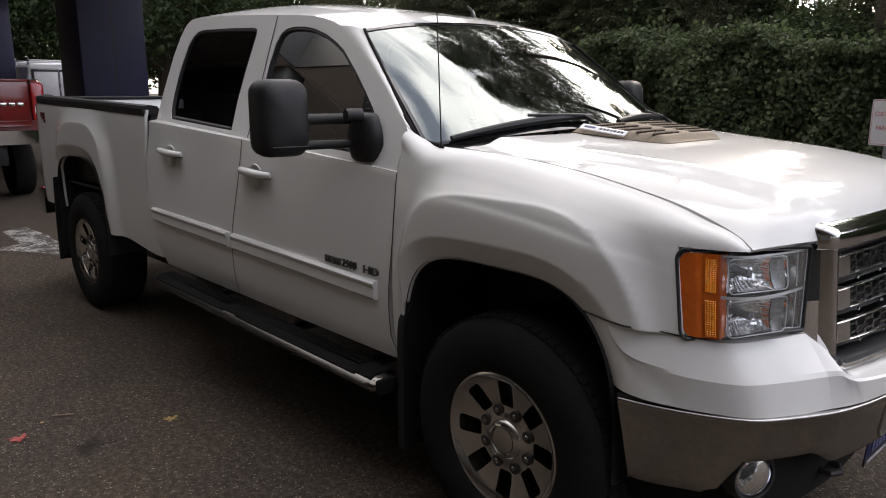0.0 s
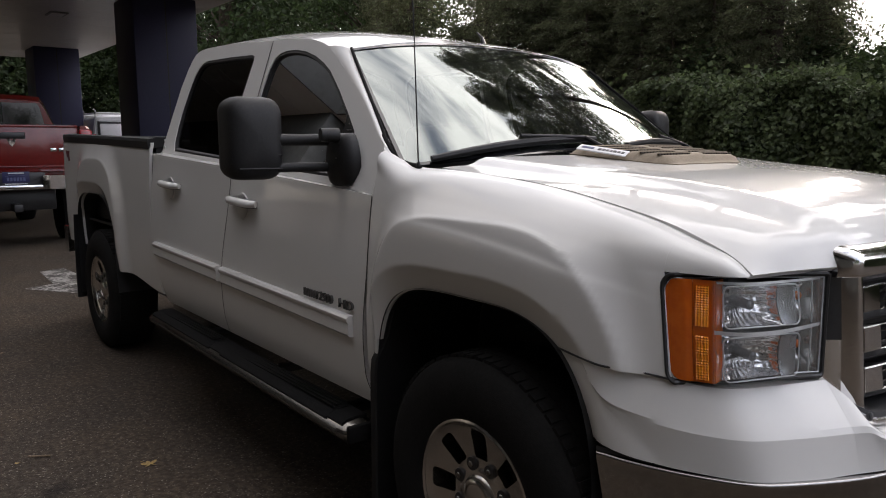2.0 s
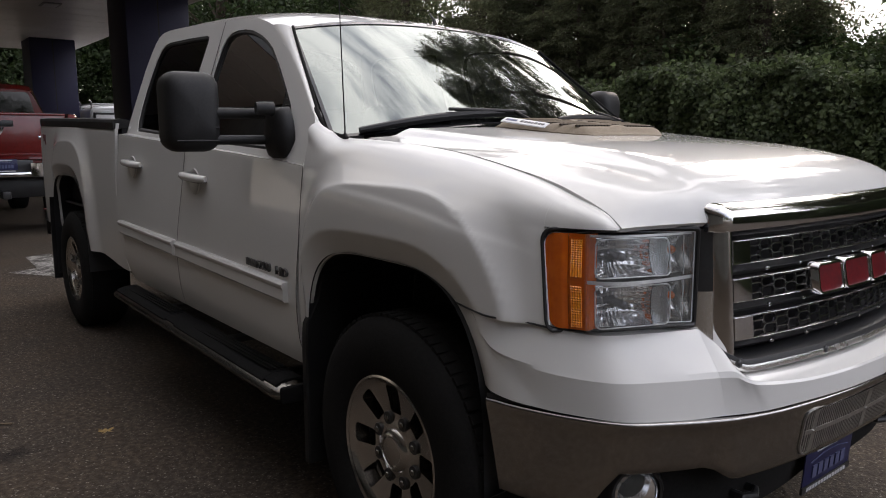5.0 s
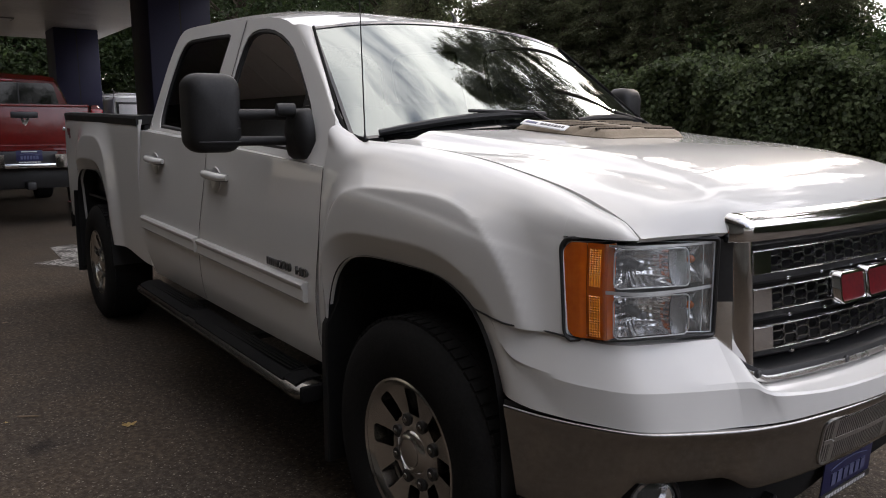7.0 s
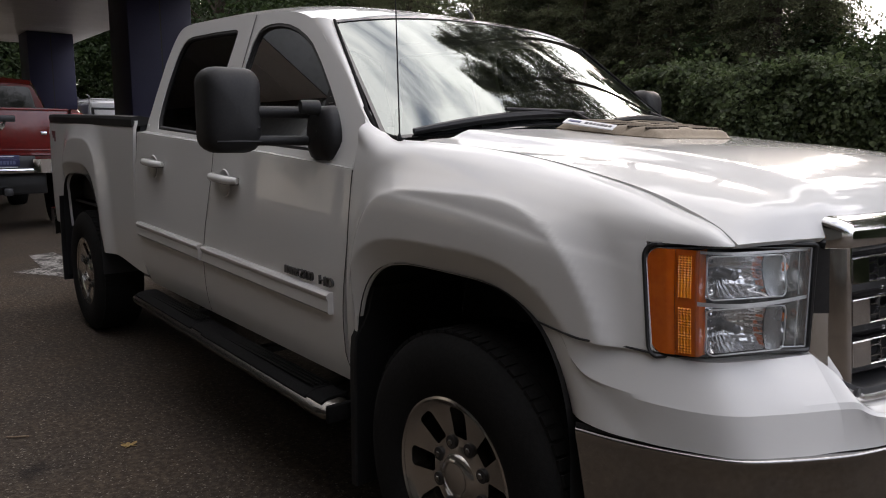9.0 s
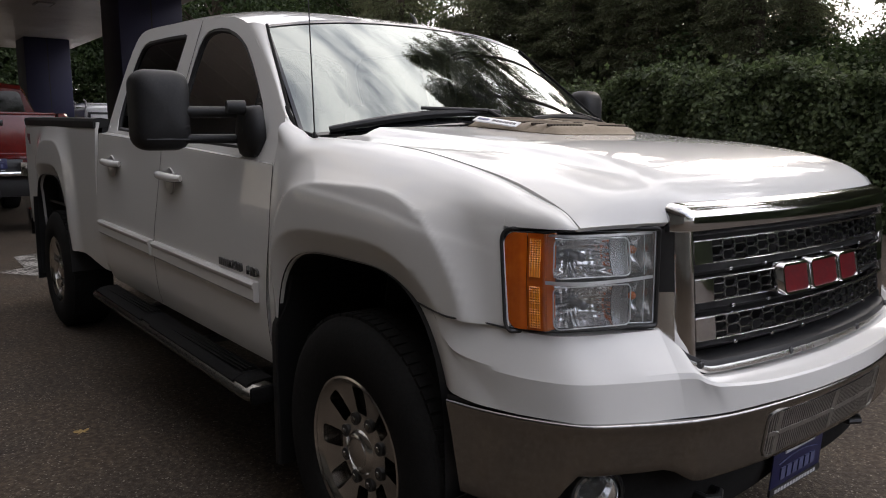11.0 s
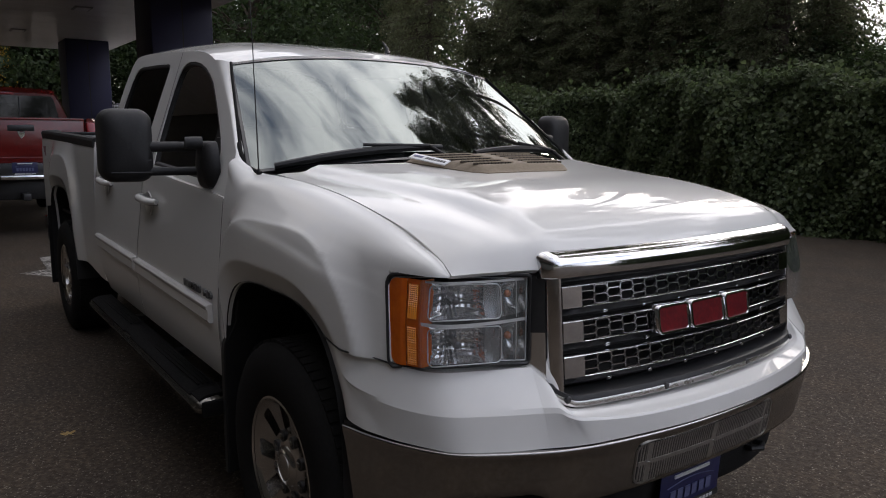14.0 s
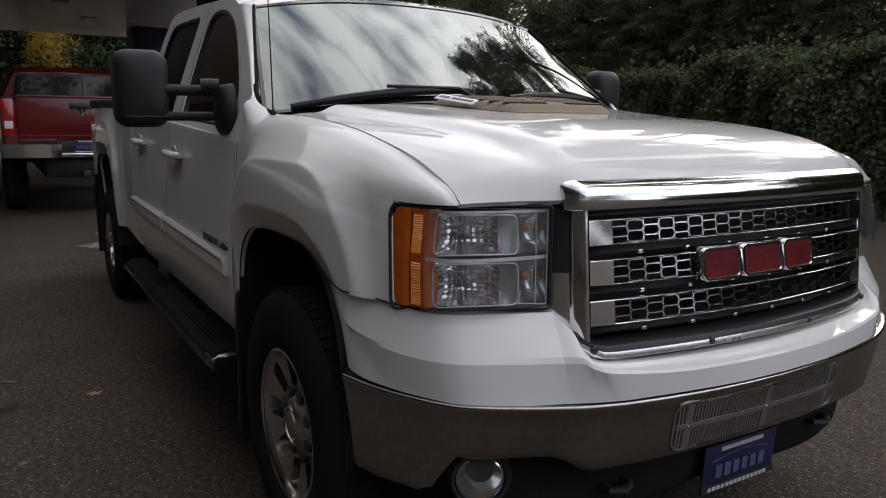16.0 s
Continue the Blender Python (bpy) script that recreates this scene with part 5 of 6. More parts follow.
# ---- headlights ----
LAMP = catmull([(0.518, -0.857, 0), (0.579, -0.839, 0), (0.631, -0.817, 0), (0.675, -0.784, 0), (0.708, -0.710, 0), (0.731, -0.637, 0), (0.746, -0.577, 0)], 8)
lamp_len = [0.0]
for a, b in zip(LAMP, LAMP[1:]):
    lamp_len.append(lamp_len[-1] + (b - a).length)


def lamp_at(u, z, d, s):
    """On the lamp's plan curve: u 0..1 from the side to the middle, d metres behind the lens."""
    low = min(max((1.106 - z) / 0.229, 0), 1)
    rest = min(max(1 - u, 0), 1)
    d -= 0.030 * low * rest ** 1.5 + 0.021 * math.sin(math.pi * min(max(u, 0), 1)) * smoothstep(0.0, 0.55, low)
    u += 0.085 * low * rest ** 3
    q = u * lamp_len[-1]
    x, y = (float(np.interp(q, lamp_len, [p[i] for p in LAMP])) for i in (0, 1))
    e = 0.02
    x2, y2 = (float(np.interp(min(q + e, lamp_len[-1]), lamp_len, [p[i] for p in LAMP])) for i in (0, 1))
    x1, y1 = (float(np.interp(max(q - e, 0), lamp_len, [p[i] for p in LAMP])) for i in (0, 1))
    nx, ny = y2 - y1, -(x2 - x1)
    k = math.hypot(nx, ny)
    return Vector((x - d * nx / k, -s * (y - d * ny / k), z))


def lamp_patch(s, u0, u1, z0, z1, d, n=14, m=6):
    bm = bmesh.new()
    sheet(bm, [[lamp_at(u, z, d(u, z) if callable(d) else d, s) for u in steps(u0, u1, n)] for z in steps(z0, z1, m)])
    return bm


def lamp_ring(s, loop, offs):
    bm = bmesh.new()
    sheet(bm, [[lamp_at(u, z, d, s) for u, z in [(0.5 + (a - 0.5 * 0.4) / 0.4, b) for a, b in grown(loop, g)]] for g, d in offs], True)
    return bm


Z0, Z1 = 0.877, 1.106
zm = (Z0 + Z1) / 2


def lamp_line(s, loop, d, r):
    """A thin bright line along a loop on the lamp."""
    pts = [lamp_at(0.5 + (a - 0.2) / 0.4, b, d, s) for a, b in loop]
    bm = bmesh.new()
    tube(bm, pts + pts[:1], r, 6)
    return bm


for s in (-1, 1):
    lamp = part("headlight", lamp_patch(s, 0.0, 1.0, Z0, Z1, 0.10, 22, 6), SATIN, truck, "clear twin-deck headlight with amber corner")
    out = rounded(0.002, Z0 + 0.002, 0.398, Z1 - 0.002, (0.010, 0.030, 0.020, 0.010))
    part("headlight_seal", lamp_ring(s, out, ((0.006, 0.012), (0.0055, -0.002), (0.004, -0.004), (0.0, -0.0045), (-0.004, -0.002), (-0.005, 0.02))), SATIN, lamp)
    part("headlight_rim", lamp_line(s, grown(out, -0.0075), 0.004, 0.0016), BRIGHT, lamp, "thin bright rim inside the lens")
    part("lamp_housing", lamp_ring(s, grown(out, -0.005), ((0.0, 0.006), (-0.004, 0.012), (-0.010, 0.055), (-0.012, 0.098))), DARK_CHROME, lamp, "smoked inner housing")
    bm = bmesh.new()
    sheet(bm, [[lamp_at(u, zm + v * (0.1055 - 0.030 + math.sqrt(0.030 ** 2 - max(0, 0.030 - (u - 0.018) * 0.4) ** 2)), 0.002 + 0.004 * smoothstep(0.12, 0.165, u), s) for u in [0.018 + 0.147 * (k / 18) ** 1.6 for k in range(19)]] for v in steps(-1, 1, 8)])
    part("turn_signal", bm, AMBER, lamp, "amber corner lens")
    part("turn_edge", lamp_patch(s, 0.165, 0.322, Z0 + 0.009, Z1 - 0.009, lambda u, z: 0.008 + 0.03 * smoothstep(0.28, 0.322, u)), AMBER, lamp)
    for z0, z1 in ((Z0 + 0.011, 0.986), (0.999, Z1 - 0.017)):
        part("turn_prism", lamp_patch(s, 0.185, 0.252, z0 + 0.004, z1 - 0.003, lambda u, z: 0.0045 + 0.0014 * math.sin(u * 400) + 0.0012 * math.sin(z * 1300), 24, 34), AMBER_PRISM, lamp, "ribbed amber side reflector")
        zc, h = (z0 + z1) / 2, (z1 - z0) / 2
        fade = lambda u, z, c, w: max(0, 1 - ((u - c) / w) ** 2) ** 0.5 * max(0, 1 - ((z - zc) / (h * 1.02)) ** 2) ** 0.5
        cup = part("reflector_bowl", lamp_patch(s, 0.318, 0.70, z0 + 0.002, z1 - 0.002, lambda u, z: 0.020 + 0.062 * fade(u, z, 0.51, 0.20) + 0.0016 * abs(math.sin((u - 0.32) * 75)) + 0.0012 * math.sin(z * 420), 64, 26), REFLECTOR, lamp, "chromed reflector bowl")
        part("fluted_reflector", lamp_patch(s, 0.70, 0.80, z0 + 0.002, z1 - 0.002, lambda u, z: 0.020 + 0.016 * max(0, 1 - ((z - zc) / (h * 1.02)) ** 2) ** 0.5 * (1 - (u - 0.70) / 0.10) + 0.0007 * abs(math.sin((u - 0.70) * 330)), 72, 8), FLUTE, cup, "fluted pale reflector wing")
        loop = rounded(0.325 * 0.4, z0 + 0.003, 0.800 * 0.4, z1 - 0.003, 0.014)
        part("reflector_bezel", lamp_line(s, loop, 0.012, 0.0017), BRIGHT, lamp)
        bm = bmesh.new()
        c, f = lamp_at(0.50, zc, 0.085, s), lamp_at(0.51, zc, 0.035, s)
        tube(bm, [c, c.lerp(f, 0.5), c.lerp(f, 0.95), f], lambda t: 0.012 * (1 - 0.25 * t) if t < 0.99 else 0.004, 12)
        part("bulb", bm, BULB, cup, "dark-tipped bulb")
        wing = part("side_reflector", lamp_patch(s, 0.808, 0.978, z0, z1, lambda u, z: 0.016 + 0.055 * max(0, 1 - ((u - 0.90) / 0.1) ** 2) ** 0.5 * max(0, 1 - ((z - zc) / (h * 1.1)) ** 2) ** 0.5, 20, 12), REFLECTOR, lamp)
        bm = bmesh.new()
        bmesh.ops.create_uvsphere(bm, u_segments=10, v_segments=8, radius=0.010, matrix=Matrix.Translation(lamp_at(0.89, zc + 0.008, 0.045, s)))
        part("marker_bulb", bm, AMBER, wing, "amber bulb")
        bm = bmesh.new()
        tube(bm, [lamp_at(0.915, z, 0.014, s) for z in steps(z0, z1, 4)], 0.0014, 6)
        part("marker_rib", bm, BRIGHT, wing)
    part("divider", lamp_patch(s, 0.175, 0.98, 0.9885, 0.9965, 0.009, 20, 2), BRIGHT, lamp, "bright bar between the two decks")
    part("top_bar", lamp_patch(s, 0.06, 0.97, Z1 - 0.016, Z1 - 0.0105, 0.012, 20, 2), BRIGHT, lamp)
    part("headlight_lens", lamp_patch(s, 0.27, 0.99, Z0 + 0.008, Z1 - 0.008, 0.002, 26, 4), LENS, lamp, "clear outer lens").visible_shadow = False

# ---- towing mirrors ----
for s in (-1, 1):
    bm = bmesh.new()
    rows = []
    for i, (f, d) in enumerate(((0.08, -0.012), (0.3, -0.0105), (0.5, -0.007), (0.68, -0.0015), (0.82, 0.006), (0.92, 0.018), (0.98, 0.036), (1.0, 0.058), (1.0, 0.085), (0.975, 0.108), (0.93, 0.116))):
        rows.append([Vector((-0.835 - d + 0.03 * 0, s * y, z)) for y, z in [(1.137 + (u - 1.137) * f, 1.40 + (v - 1.40) * f) for u, v in rounded(1.045, 1.262, 1.228, 1.538, 0.05, 5)]])
    vs = sheet(bm, rows, True)
    bm.faces.new(vs[0])
    bm.faces.new(vs[-1][::-1])
    for v in bm.verts:
        v.co.x -= 0.16 * (abs(v.co.y) - 1.05)
    mirror = part("tow_mirror", bm, BLACK, truck, "black extended towing mirror on two arms", angle=60)
    bm = bmesh.new()
    for z in (1.345, 1.30):
        tube(bm, [(-0.838 - 0.16 * (y - 1.05) + 0.0, s * y, z) for y in steps(1.06, 1.20, 4)], lambda t: 0.006 * (1 - 0.5 * abs(2 * t - 1)), 8)
    part("shell_crease", bm, BLACK, mirror)
    bm = bmesh.new()
    fill(bm, [rounded(1.065, 1.28, 1.21, 1.52, 0.04)], lambda u, v: Vector((-0.953 - 0.16 * (u - 1.05), s * u, v)))
    part("mirror_glass", bm, CHROME, mirror, "mirror glass")
    for z, r in ((1.396, 0.018), (1.303, 0.015)):
        bm = bmesh.new()
        tube(bm, [(-0.86, s * 1.07, z), (-0.84, s * 0.98, z), (-0.80, s * 0.87, z)], r, 12, 1.1)
        part("mirror_arm", bm, BLACK, mirror)
    bm = bmesh.new()
    sheet(bm, [[Vector((-0.76 + a * 1.0, s * (y + 0.012), 1.335 + b)) for a, b in [(0.092 * math.cos(k * math.tau / 28) * q * (1 - 0.15 * math.sin(k * math.tau / 28)) + 0.022 * (1 - q), 0.105 * max(-0.95, min(0.8, 1.15 * math.sin(k * math.tau / 28))) * q) for k in range(28)]] for q, y in ((1.0, 0.845), (0.98, 0.866), (0.9, 0.880), (0.7, 0.892), (0.35, 0.898), (0.02, 0.90))], True)
    part("mirror_foot", bm, BLACK, mirror)
    bm = bmesh.new()
    tube(bm, [(-0.745, s * 0.90, 1.410), (-0.75, s * 0.935, 1.412), (-0.755, s * 0.960, 1.412)], lambda t: 0.026 - 0.004 * t, 14)
    part("mirror_pivot", bm, BLACK, mirror)
    if s > 0:
        mirror.location = (0.0, -0.035, 0.015)

# ---- running boards ----
for s in (-1, 1):
    bm = bmesh.new()
    prof = [(0.89, 0.43), (0.90, 0.462), (0.94, 0.474), (0.985, 0.468), (1.015, 0.452), (1.026, 0.438), (1.02, 0.422), (0.99, 0.41), (0.94, 0.405), (0.90, 0.41)]
    zx = lambda x: -0.016 * (x + 0.55)
    rows = [[(x, s * (0.945 + (y - 0.945) * f), 0.44 + (z - 0.44) * f + zx(x) - 0.0) for y, z in prof] for x, f in ((-2.56, 0.35), (-2.55, 0.75), (-2.53, 0.95), (-2.5, 1.0), (-1.5, 1.0), (-0.60, 1.0), (-0.565, 0.97), (-0.548, 0.8), (-0.54, 0.4))]
    vs = sheet(bm, rows, True)
    bm.faces.new(vs[0])
    bm.faces.new(vs[-1][::-1])
    board = part("running_board", bm, DARK_CHROME, truck, "chrome oval running board with black tread pads", angle=50)
    for x0, x1 in ((-2.50, -1.73), (-1.60, -0.68)):
        bm = bmesh.new()
        rows = [[(x, s * y, z + zx(x)) for y, z in ((0.905, 0.4785), (0.94, 0.4795), (0.97, 0.478), (0.99, 0.472), (1.003, 0.4655), (1.011, 0.4605))] for x in steps(x0, x1, 12)]
        sheet(bm, rows)
        hem(bm, (0, 0, -0.012))
        for y in steps(min(s * 0.917, s * 0.97), max(s * 0.917, s * 0.97), 3):
            box(bm, (x0 + 0.01, y - 0.004, 0.4785 + zx((x0 + x1) / 2)), (x1 - 0.01, y + 0.004, 0.4825 + zx((x0 + x1) / 2)))
        part("tread_pad", bm, PAD, board, "black rubber tread pad")
    for x0, x1 in ((-1.729, -1.601), (-0.679, -0.585)):
        bm = bmesh.new()
        sheet(bm, [[(x, s * y, z + zx(x)) for y, z in ((0.905, 0.4775), (0.94, 0.4785), (0.97, 0.4775), (0.99, 0.4715), (1.004, 0.464))] for x in steps(x0, x1, 2)])
        hem(bm, (0, 0, -0.010))
        part("tread_joint", bm, PAD, board, "black rubber strip between the pads")
    part("board_end", boxes(((-0.556, min(s * 0.88, s * 1.008), 0.408), (-0.530, max(s * 0.88, s * 1.008), 0.468)), bevel=0.011), PAD, board)
    for x in (-2.2, -1.4, -0.8):
        part("board_bracket", boxes(((x - 0.03, min(s * 0.62, s * 0.9), 0.41), (x + 0.03, max(s * 0.62, s * 0.9), 0.435))), SATIN, board)

# ---- underbody and wheel housings ----
part("chassis", boxes(((-4.95, -0.56, 0.46), (0.58, 0.56, 0.62)), ((-2.72, -0.845, 0.56), (-0.56, 0.845, 0.66)), ((-0.5, -0.48, 0.6), (0.62, 0.48, 1.08)), bevel=0.02), SATIN, truck, "dark chassis and underbody")
for s in (-1, 1):
    for cx, cz, w in ((-0.005, 0.42, 0.93), (-3.884, 0.47, 0.93)):
        bm = bmesh.new()
        back = 0.52 if cx < -1 else 0.47
        xs = [cx - (back if k < 20 else 0.42) * math.cos(math.pi * k / 40) for k in range(41)]
        rows = []
        for y, g in ((w, 0.004), (0.75, 0.012), (0.50, 0.012)):
            rows.append([(cx - back - 0.015, s * y, 0.30)] + [(cx + (x - cx) * (1 + g), s * y, arch(x, cx, cz) + g) for x in xs] + [(cx + 0.455, s * y, 0.45)])
        sheet(bm, rows)
        bm.faces.new([bm.verts.new((x, s * 0.5, z)) for x, z in [(cx - back - 0.01, 0.3)] + [(x, arch(x, cx, cz)) for x in xs] + [(cx + 0.45, 0.3)]])
        part("wheel_liner", bm, SATIN, truck, "black wheel-housing liner")
    bm = bmesh.new()
    rows = []
    for t in steps(0, 1, 16):
        z = 0.86 - 0.66 * t
        edge = -0.006 - 0.472 * (1 - min(1, max(0, z - 0.42) / 0.545) ** 4.4) ** (1 / 4.4)
        x, tuck = max(-0.467 - 0.016 * math.sin(t * 2), edge), 0.040 * smoothstep(0.68, 0.78, z)
        rows.append([(x + back, s * (y - tuck), z) for y, back in ((0.70, 0), (0.80, 0), (0.89, 0), (0.934, 0.001), (0.940, -0.003), (0.941, -0.014))])
    sheet(bm, rows)
    hem(bm, (-0.012, 0, 0))
    part("mud_flap", bm, BLACK, truck, "black moulded mud flap")
    bm = bmesh.new()
    sheet(bm, [[(-4.415 - 0.04 * math.sin(t * 2), s * y, 0.88 - 0.62 * t) for y in (0.66, 0.78, 0.90, 0.95)] for t in steps(0, 1, 8)])
    hem(bm, (-0.012, 0, 0))
    part("mud_flap", bm, BLACK, truck, "black moulded mud flap")
for x in (0.0, -WHEELBASE):
    bm = bmesh.new()
    tube(bm, [(x, -0.8, HUB_Z), (x, 0.0, HUB_Z), (x, 0.8, HUB_Z)], 0.05, 12)
    part("axle", bm, SATIN, truck)


# ---- wheels ----
def wheel():
    """At the origin, its outer face towards -y."""
    bm = bmesh.new()
    prof = [(0.214, 0.02), (0.221, -0.012), (0.242, -0.024), (0.29, -0.031), (0.33, -0.030), (0.365, -0.022), (0.388, -0.008), (0.400, 0.012), (0.4045, 0.05), (0.405, 0.12), (0.4045, 0.19), (0.400, 0.23), (0.385, 0.25), (0.33, 0.265), (0.25, 0.26), (0.225, 0.23)]
    lathe(bm, prof, 64)
    tyre_ob = new("wheel", finish(bm, "tyre", RUBBER, 60))
    tread = bmesh.new()
    for k in range(72):
        for y in (0.0, 0.055, 0.115, 0.175):
            m = pose(0, 0, 0, 0, k * 5 + (2.5 if y in (0.055, 0.175) else 0), 0)
            vs = box(tread, (-0.013, y + 0.004, 0.397), (0.013, y + 0.048, 0.4060))
            bmesh.ops.transform(tread, matrix=m, verts=vs)
    part("tread", tread, RUBBER, tyre_ob, smooth=False)["kind"] = "stuff"
    # spoked face with eight windows
    dish = fn((0.0, 0.012), (0.07, 0.012), (0.10, 0.020), (0.15, 0.014), (0.20, 0.004), (0.218, -0.004), (0.226, -0.012), (0.236, -0.014))
    r_in, r_out, curve = 0.117, 0.208, 0.013
    ends = [0.0, 0.0015, 0.004, 0.008, 0.014]
    rs = [0.066, 0.078, 0.09, 0.102, 0.111] + [r_in + e for e in ends] + [0.147, 0.160, 0.175] + [r_out - e for e in ends[::-1]] + [0.213, 0.222, 0.229, 0.234]

    def half_angle(r):
        """Half the angle of a window with rounded corners, steady beyond its ends."""
        r = min(max(r, r_in), r_out)
        e = min(r - r_in, r_out - r, curve)
        return (0.0275 + 0.06 * (r - r_in) - curve + math.sqrt(curve ** 2 - (curve - e) ** 2)) / r

    n, sector = 160, math.tau / 8
    face, vs = bmesh.new(), []
    for r in rs:
        ring = []
        for k in range(n):
            i, j = divmod(k + 10, 20)
            h, u = half_angle(r), j - 10
            ang = h * u / 5 if abs(u) <= 5 else math.copysign(h + (sector / 2 - h) * (abs(u) - 5) / 5, u)
            ang += i * sector
            ring.append(face.verts.new((r * math.sin(ang), dish(r), r * math.cos(ang))))
        vs.append(ring)
    for i in range(len(rs) - 1):
        for k in range(n):
            if r_in < (rs[i] + rs[i + 1]) / 2 < r_out and 5 <= (k + 10) % 20 < 15:
                continue
            face.faces.new((vs[i][k], vs[i][(k + 1) % n], vs[i + 1][(k + 1) % n], vs[i + 1][k]))
    for v in [v for v in face.verts if not v.link_faces]:
        face.verts.remove(v)
    hem(face, lambda p: Vector((0, 0.045, 0)) + Vector((p.x, 0, p.z)) * (0.04 if math.hypot(p.x, p.z) < 0.16 else -0.03))
    bmesh.ops.transform(face, matrix=Matrix.Diagonal((0.955, 1, 0.955, 1)), verts=face.verts[:])
    rim = part("rim", face, ALLOY, tyre_ob, "polished alloy rim with eight windows", angle=28)
    lip = bmesh.new()
    lathe(lip, [(0.226, -0.013), (0.232, -0.019), (0.239, -0.017), (0.238, 0.0), (0.215, 0.03), (0.205, 0.1), (0.21, 0.2)], 64)
    bmesh.ops.transform(lip, matrix=Matrix.Diagonal((0.955, 1, 0.955, 1)), verts=lip.verts[:])
    part("rim_lip", lip, ALLOY, tyre_ob)
    drum = bmesh.new()
    lathe(drum, [(0.0, 0.085), (0.17, 0.085), (0.175, 0.11), (0.2, 0.12)], 40)
    part("brake_disc", drum, SATIN, tyre_ob)
    cap = bmesh.new()
    lathe(cap, [(0.0, -0.004), (0.030, -0.0035), (0.041, -0.001), (0.0425, 0.003), (0.046, 0.0035), (0.048, -0.002), (0.056, 0.001), (0.062, 0.006), (0.066, 0.012), (0.069, 0.016)], 40)
    part("centre_cap", cap, ALLOY, tyre_ob, "plain alloy centre cap")
    for k in range(8):
        a = (k + 0.5) * math.tau / 8
        c = Vector((0.096 * math.sin(a), 0, 0.096 * math.cos(a)))
        # black disc level with the closed face paints the shade of a recess
        well = bmesh.new()
        lathe(well, [(0.0, 0.0122), (0.0185, 0.0122), (0.0195, 0.0135), (0.0197, 0.02)], 18)
        bmesh.ops.translate(well, verts=well.verts[:], vec=c)
        part("nut_well_shade", well, SATIN, tyre_ob)
        nut = bmesh.new()
        lathe(nut, [(0.0, 0.007), (0.0075, 0.007), (0.010, 0.010), (0.011, 0.02)], 6)
        bmesh.ops.translate(nut, verts=nut.verts[:], vec=c)
        part("lug_nut", nut, DARK_CHROME, tyre_ob, smooth=False)
    return tyre_ob


first = wheel()
first.parent = truck
tagged(first, "black all-terrain tyre on a polished eight-window rim")
first.matrix_basis = pose(0, -0.925, HUB_Z)
again(first, truck, pose(-WHEELBASE, -0.91, HUB_Z, 0, 20, 0))
again(first, truck, pose(0, 0.925, HUB_Z, 0, 0, 180))
again(first, truck, pose(-WHEELBASE, 0.91, HUB_Z, 0, 0, 180))

# ---- cabin ----
part("dashboard", boxes(((-0.95, -0.70, 1.05), (-0.45, 0.70, 1.26)), bevel=0.05), CLOTH, truck, "dark dashboard")
part("cabin_floor", boxes(((-2.68, -0.82, 0.66), (-0.5, 0.82, 0.70))), CLOTH, truck)
for y in (-0.38, 0.38):
    for x in (-1.45, -2.3):
        seat = part("cabin_seat", boxes(((x - 0.28, y - 0.26, 0.70), (x + 0.28, y + 0.26, 0.98)), bevel=0.06), CLOTH, truck, "dark cloth seat")
        part("seat_back", boxes(((x - 0.36, y - 0.25, 0.95), (x - 0.22, y + 0.25, 1.48)), bevel=0.05), CLOTH, seat)
        part("head_rest", boxes(((x - 0.36, y - 0.13, 1.49), (x - 0.26, y + 0.13, 1.66)), bevel=0.04), CLOTH, seat)
bm = bmesh.new()
tube(bm, [(-1.0 + 0.06 * math.cos(a), 0.38 + 0.18 * math.sin(a), 1.2 + 0.17 * math.cos(a)) for a in steps(0, math.tau, 28)], 0.014, 8)
part("steering_wheel", bm, SATIN, truck)

# ---- leaves, hedge, trees ----
def leaf_mesh(name, mat, at, normal, tip, size, wide=0.5, fold=0.15):
    """Many small folded leaves in one mesh, from arrays of places, normals, tip directions and sizes."""
    normal = normal / np.linalg.norm(normal, axis=1, keepdims=True)
    tip = tip - normal * (tip * normal).sum(1, keepdims=True)
    tip = tip / np.maximum(np.linalg.norm(tip, axis=1, keepdims=True), 1e-6)
    side = np.cross(normal, tip)
    s = size[:, None]
    v = np.stack([at, at + s * (0.42 * tip - wide * side + fold * normal), at + s * tip, at + s * (0.42 * tip + wide * side + fold * normal)], 1).reshape(-1, 3)
    k = np.arange(len(at))[:, None] * 4
    f = np.concatenate([k + [0, 3, 2], k + [0, 2, 1]])
    me = bpy.data.meshes.new(name)
    me.from_pydata(v.tolist(), [], f.tolist())
    me.materials.append(mat)
    return me


rng = np.random.default_rng(7)


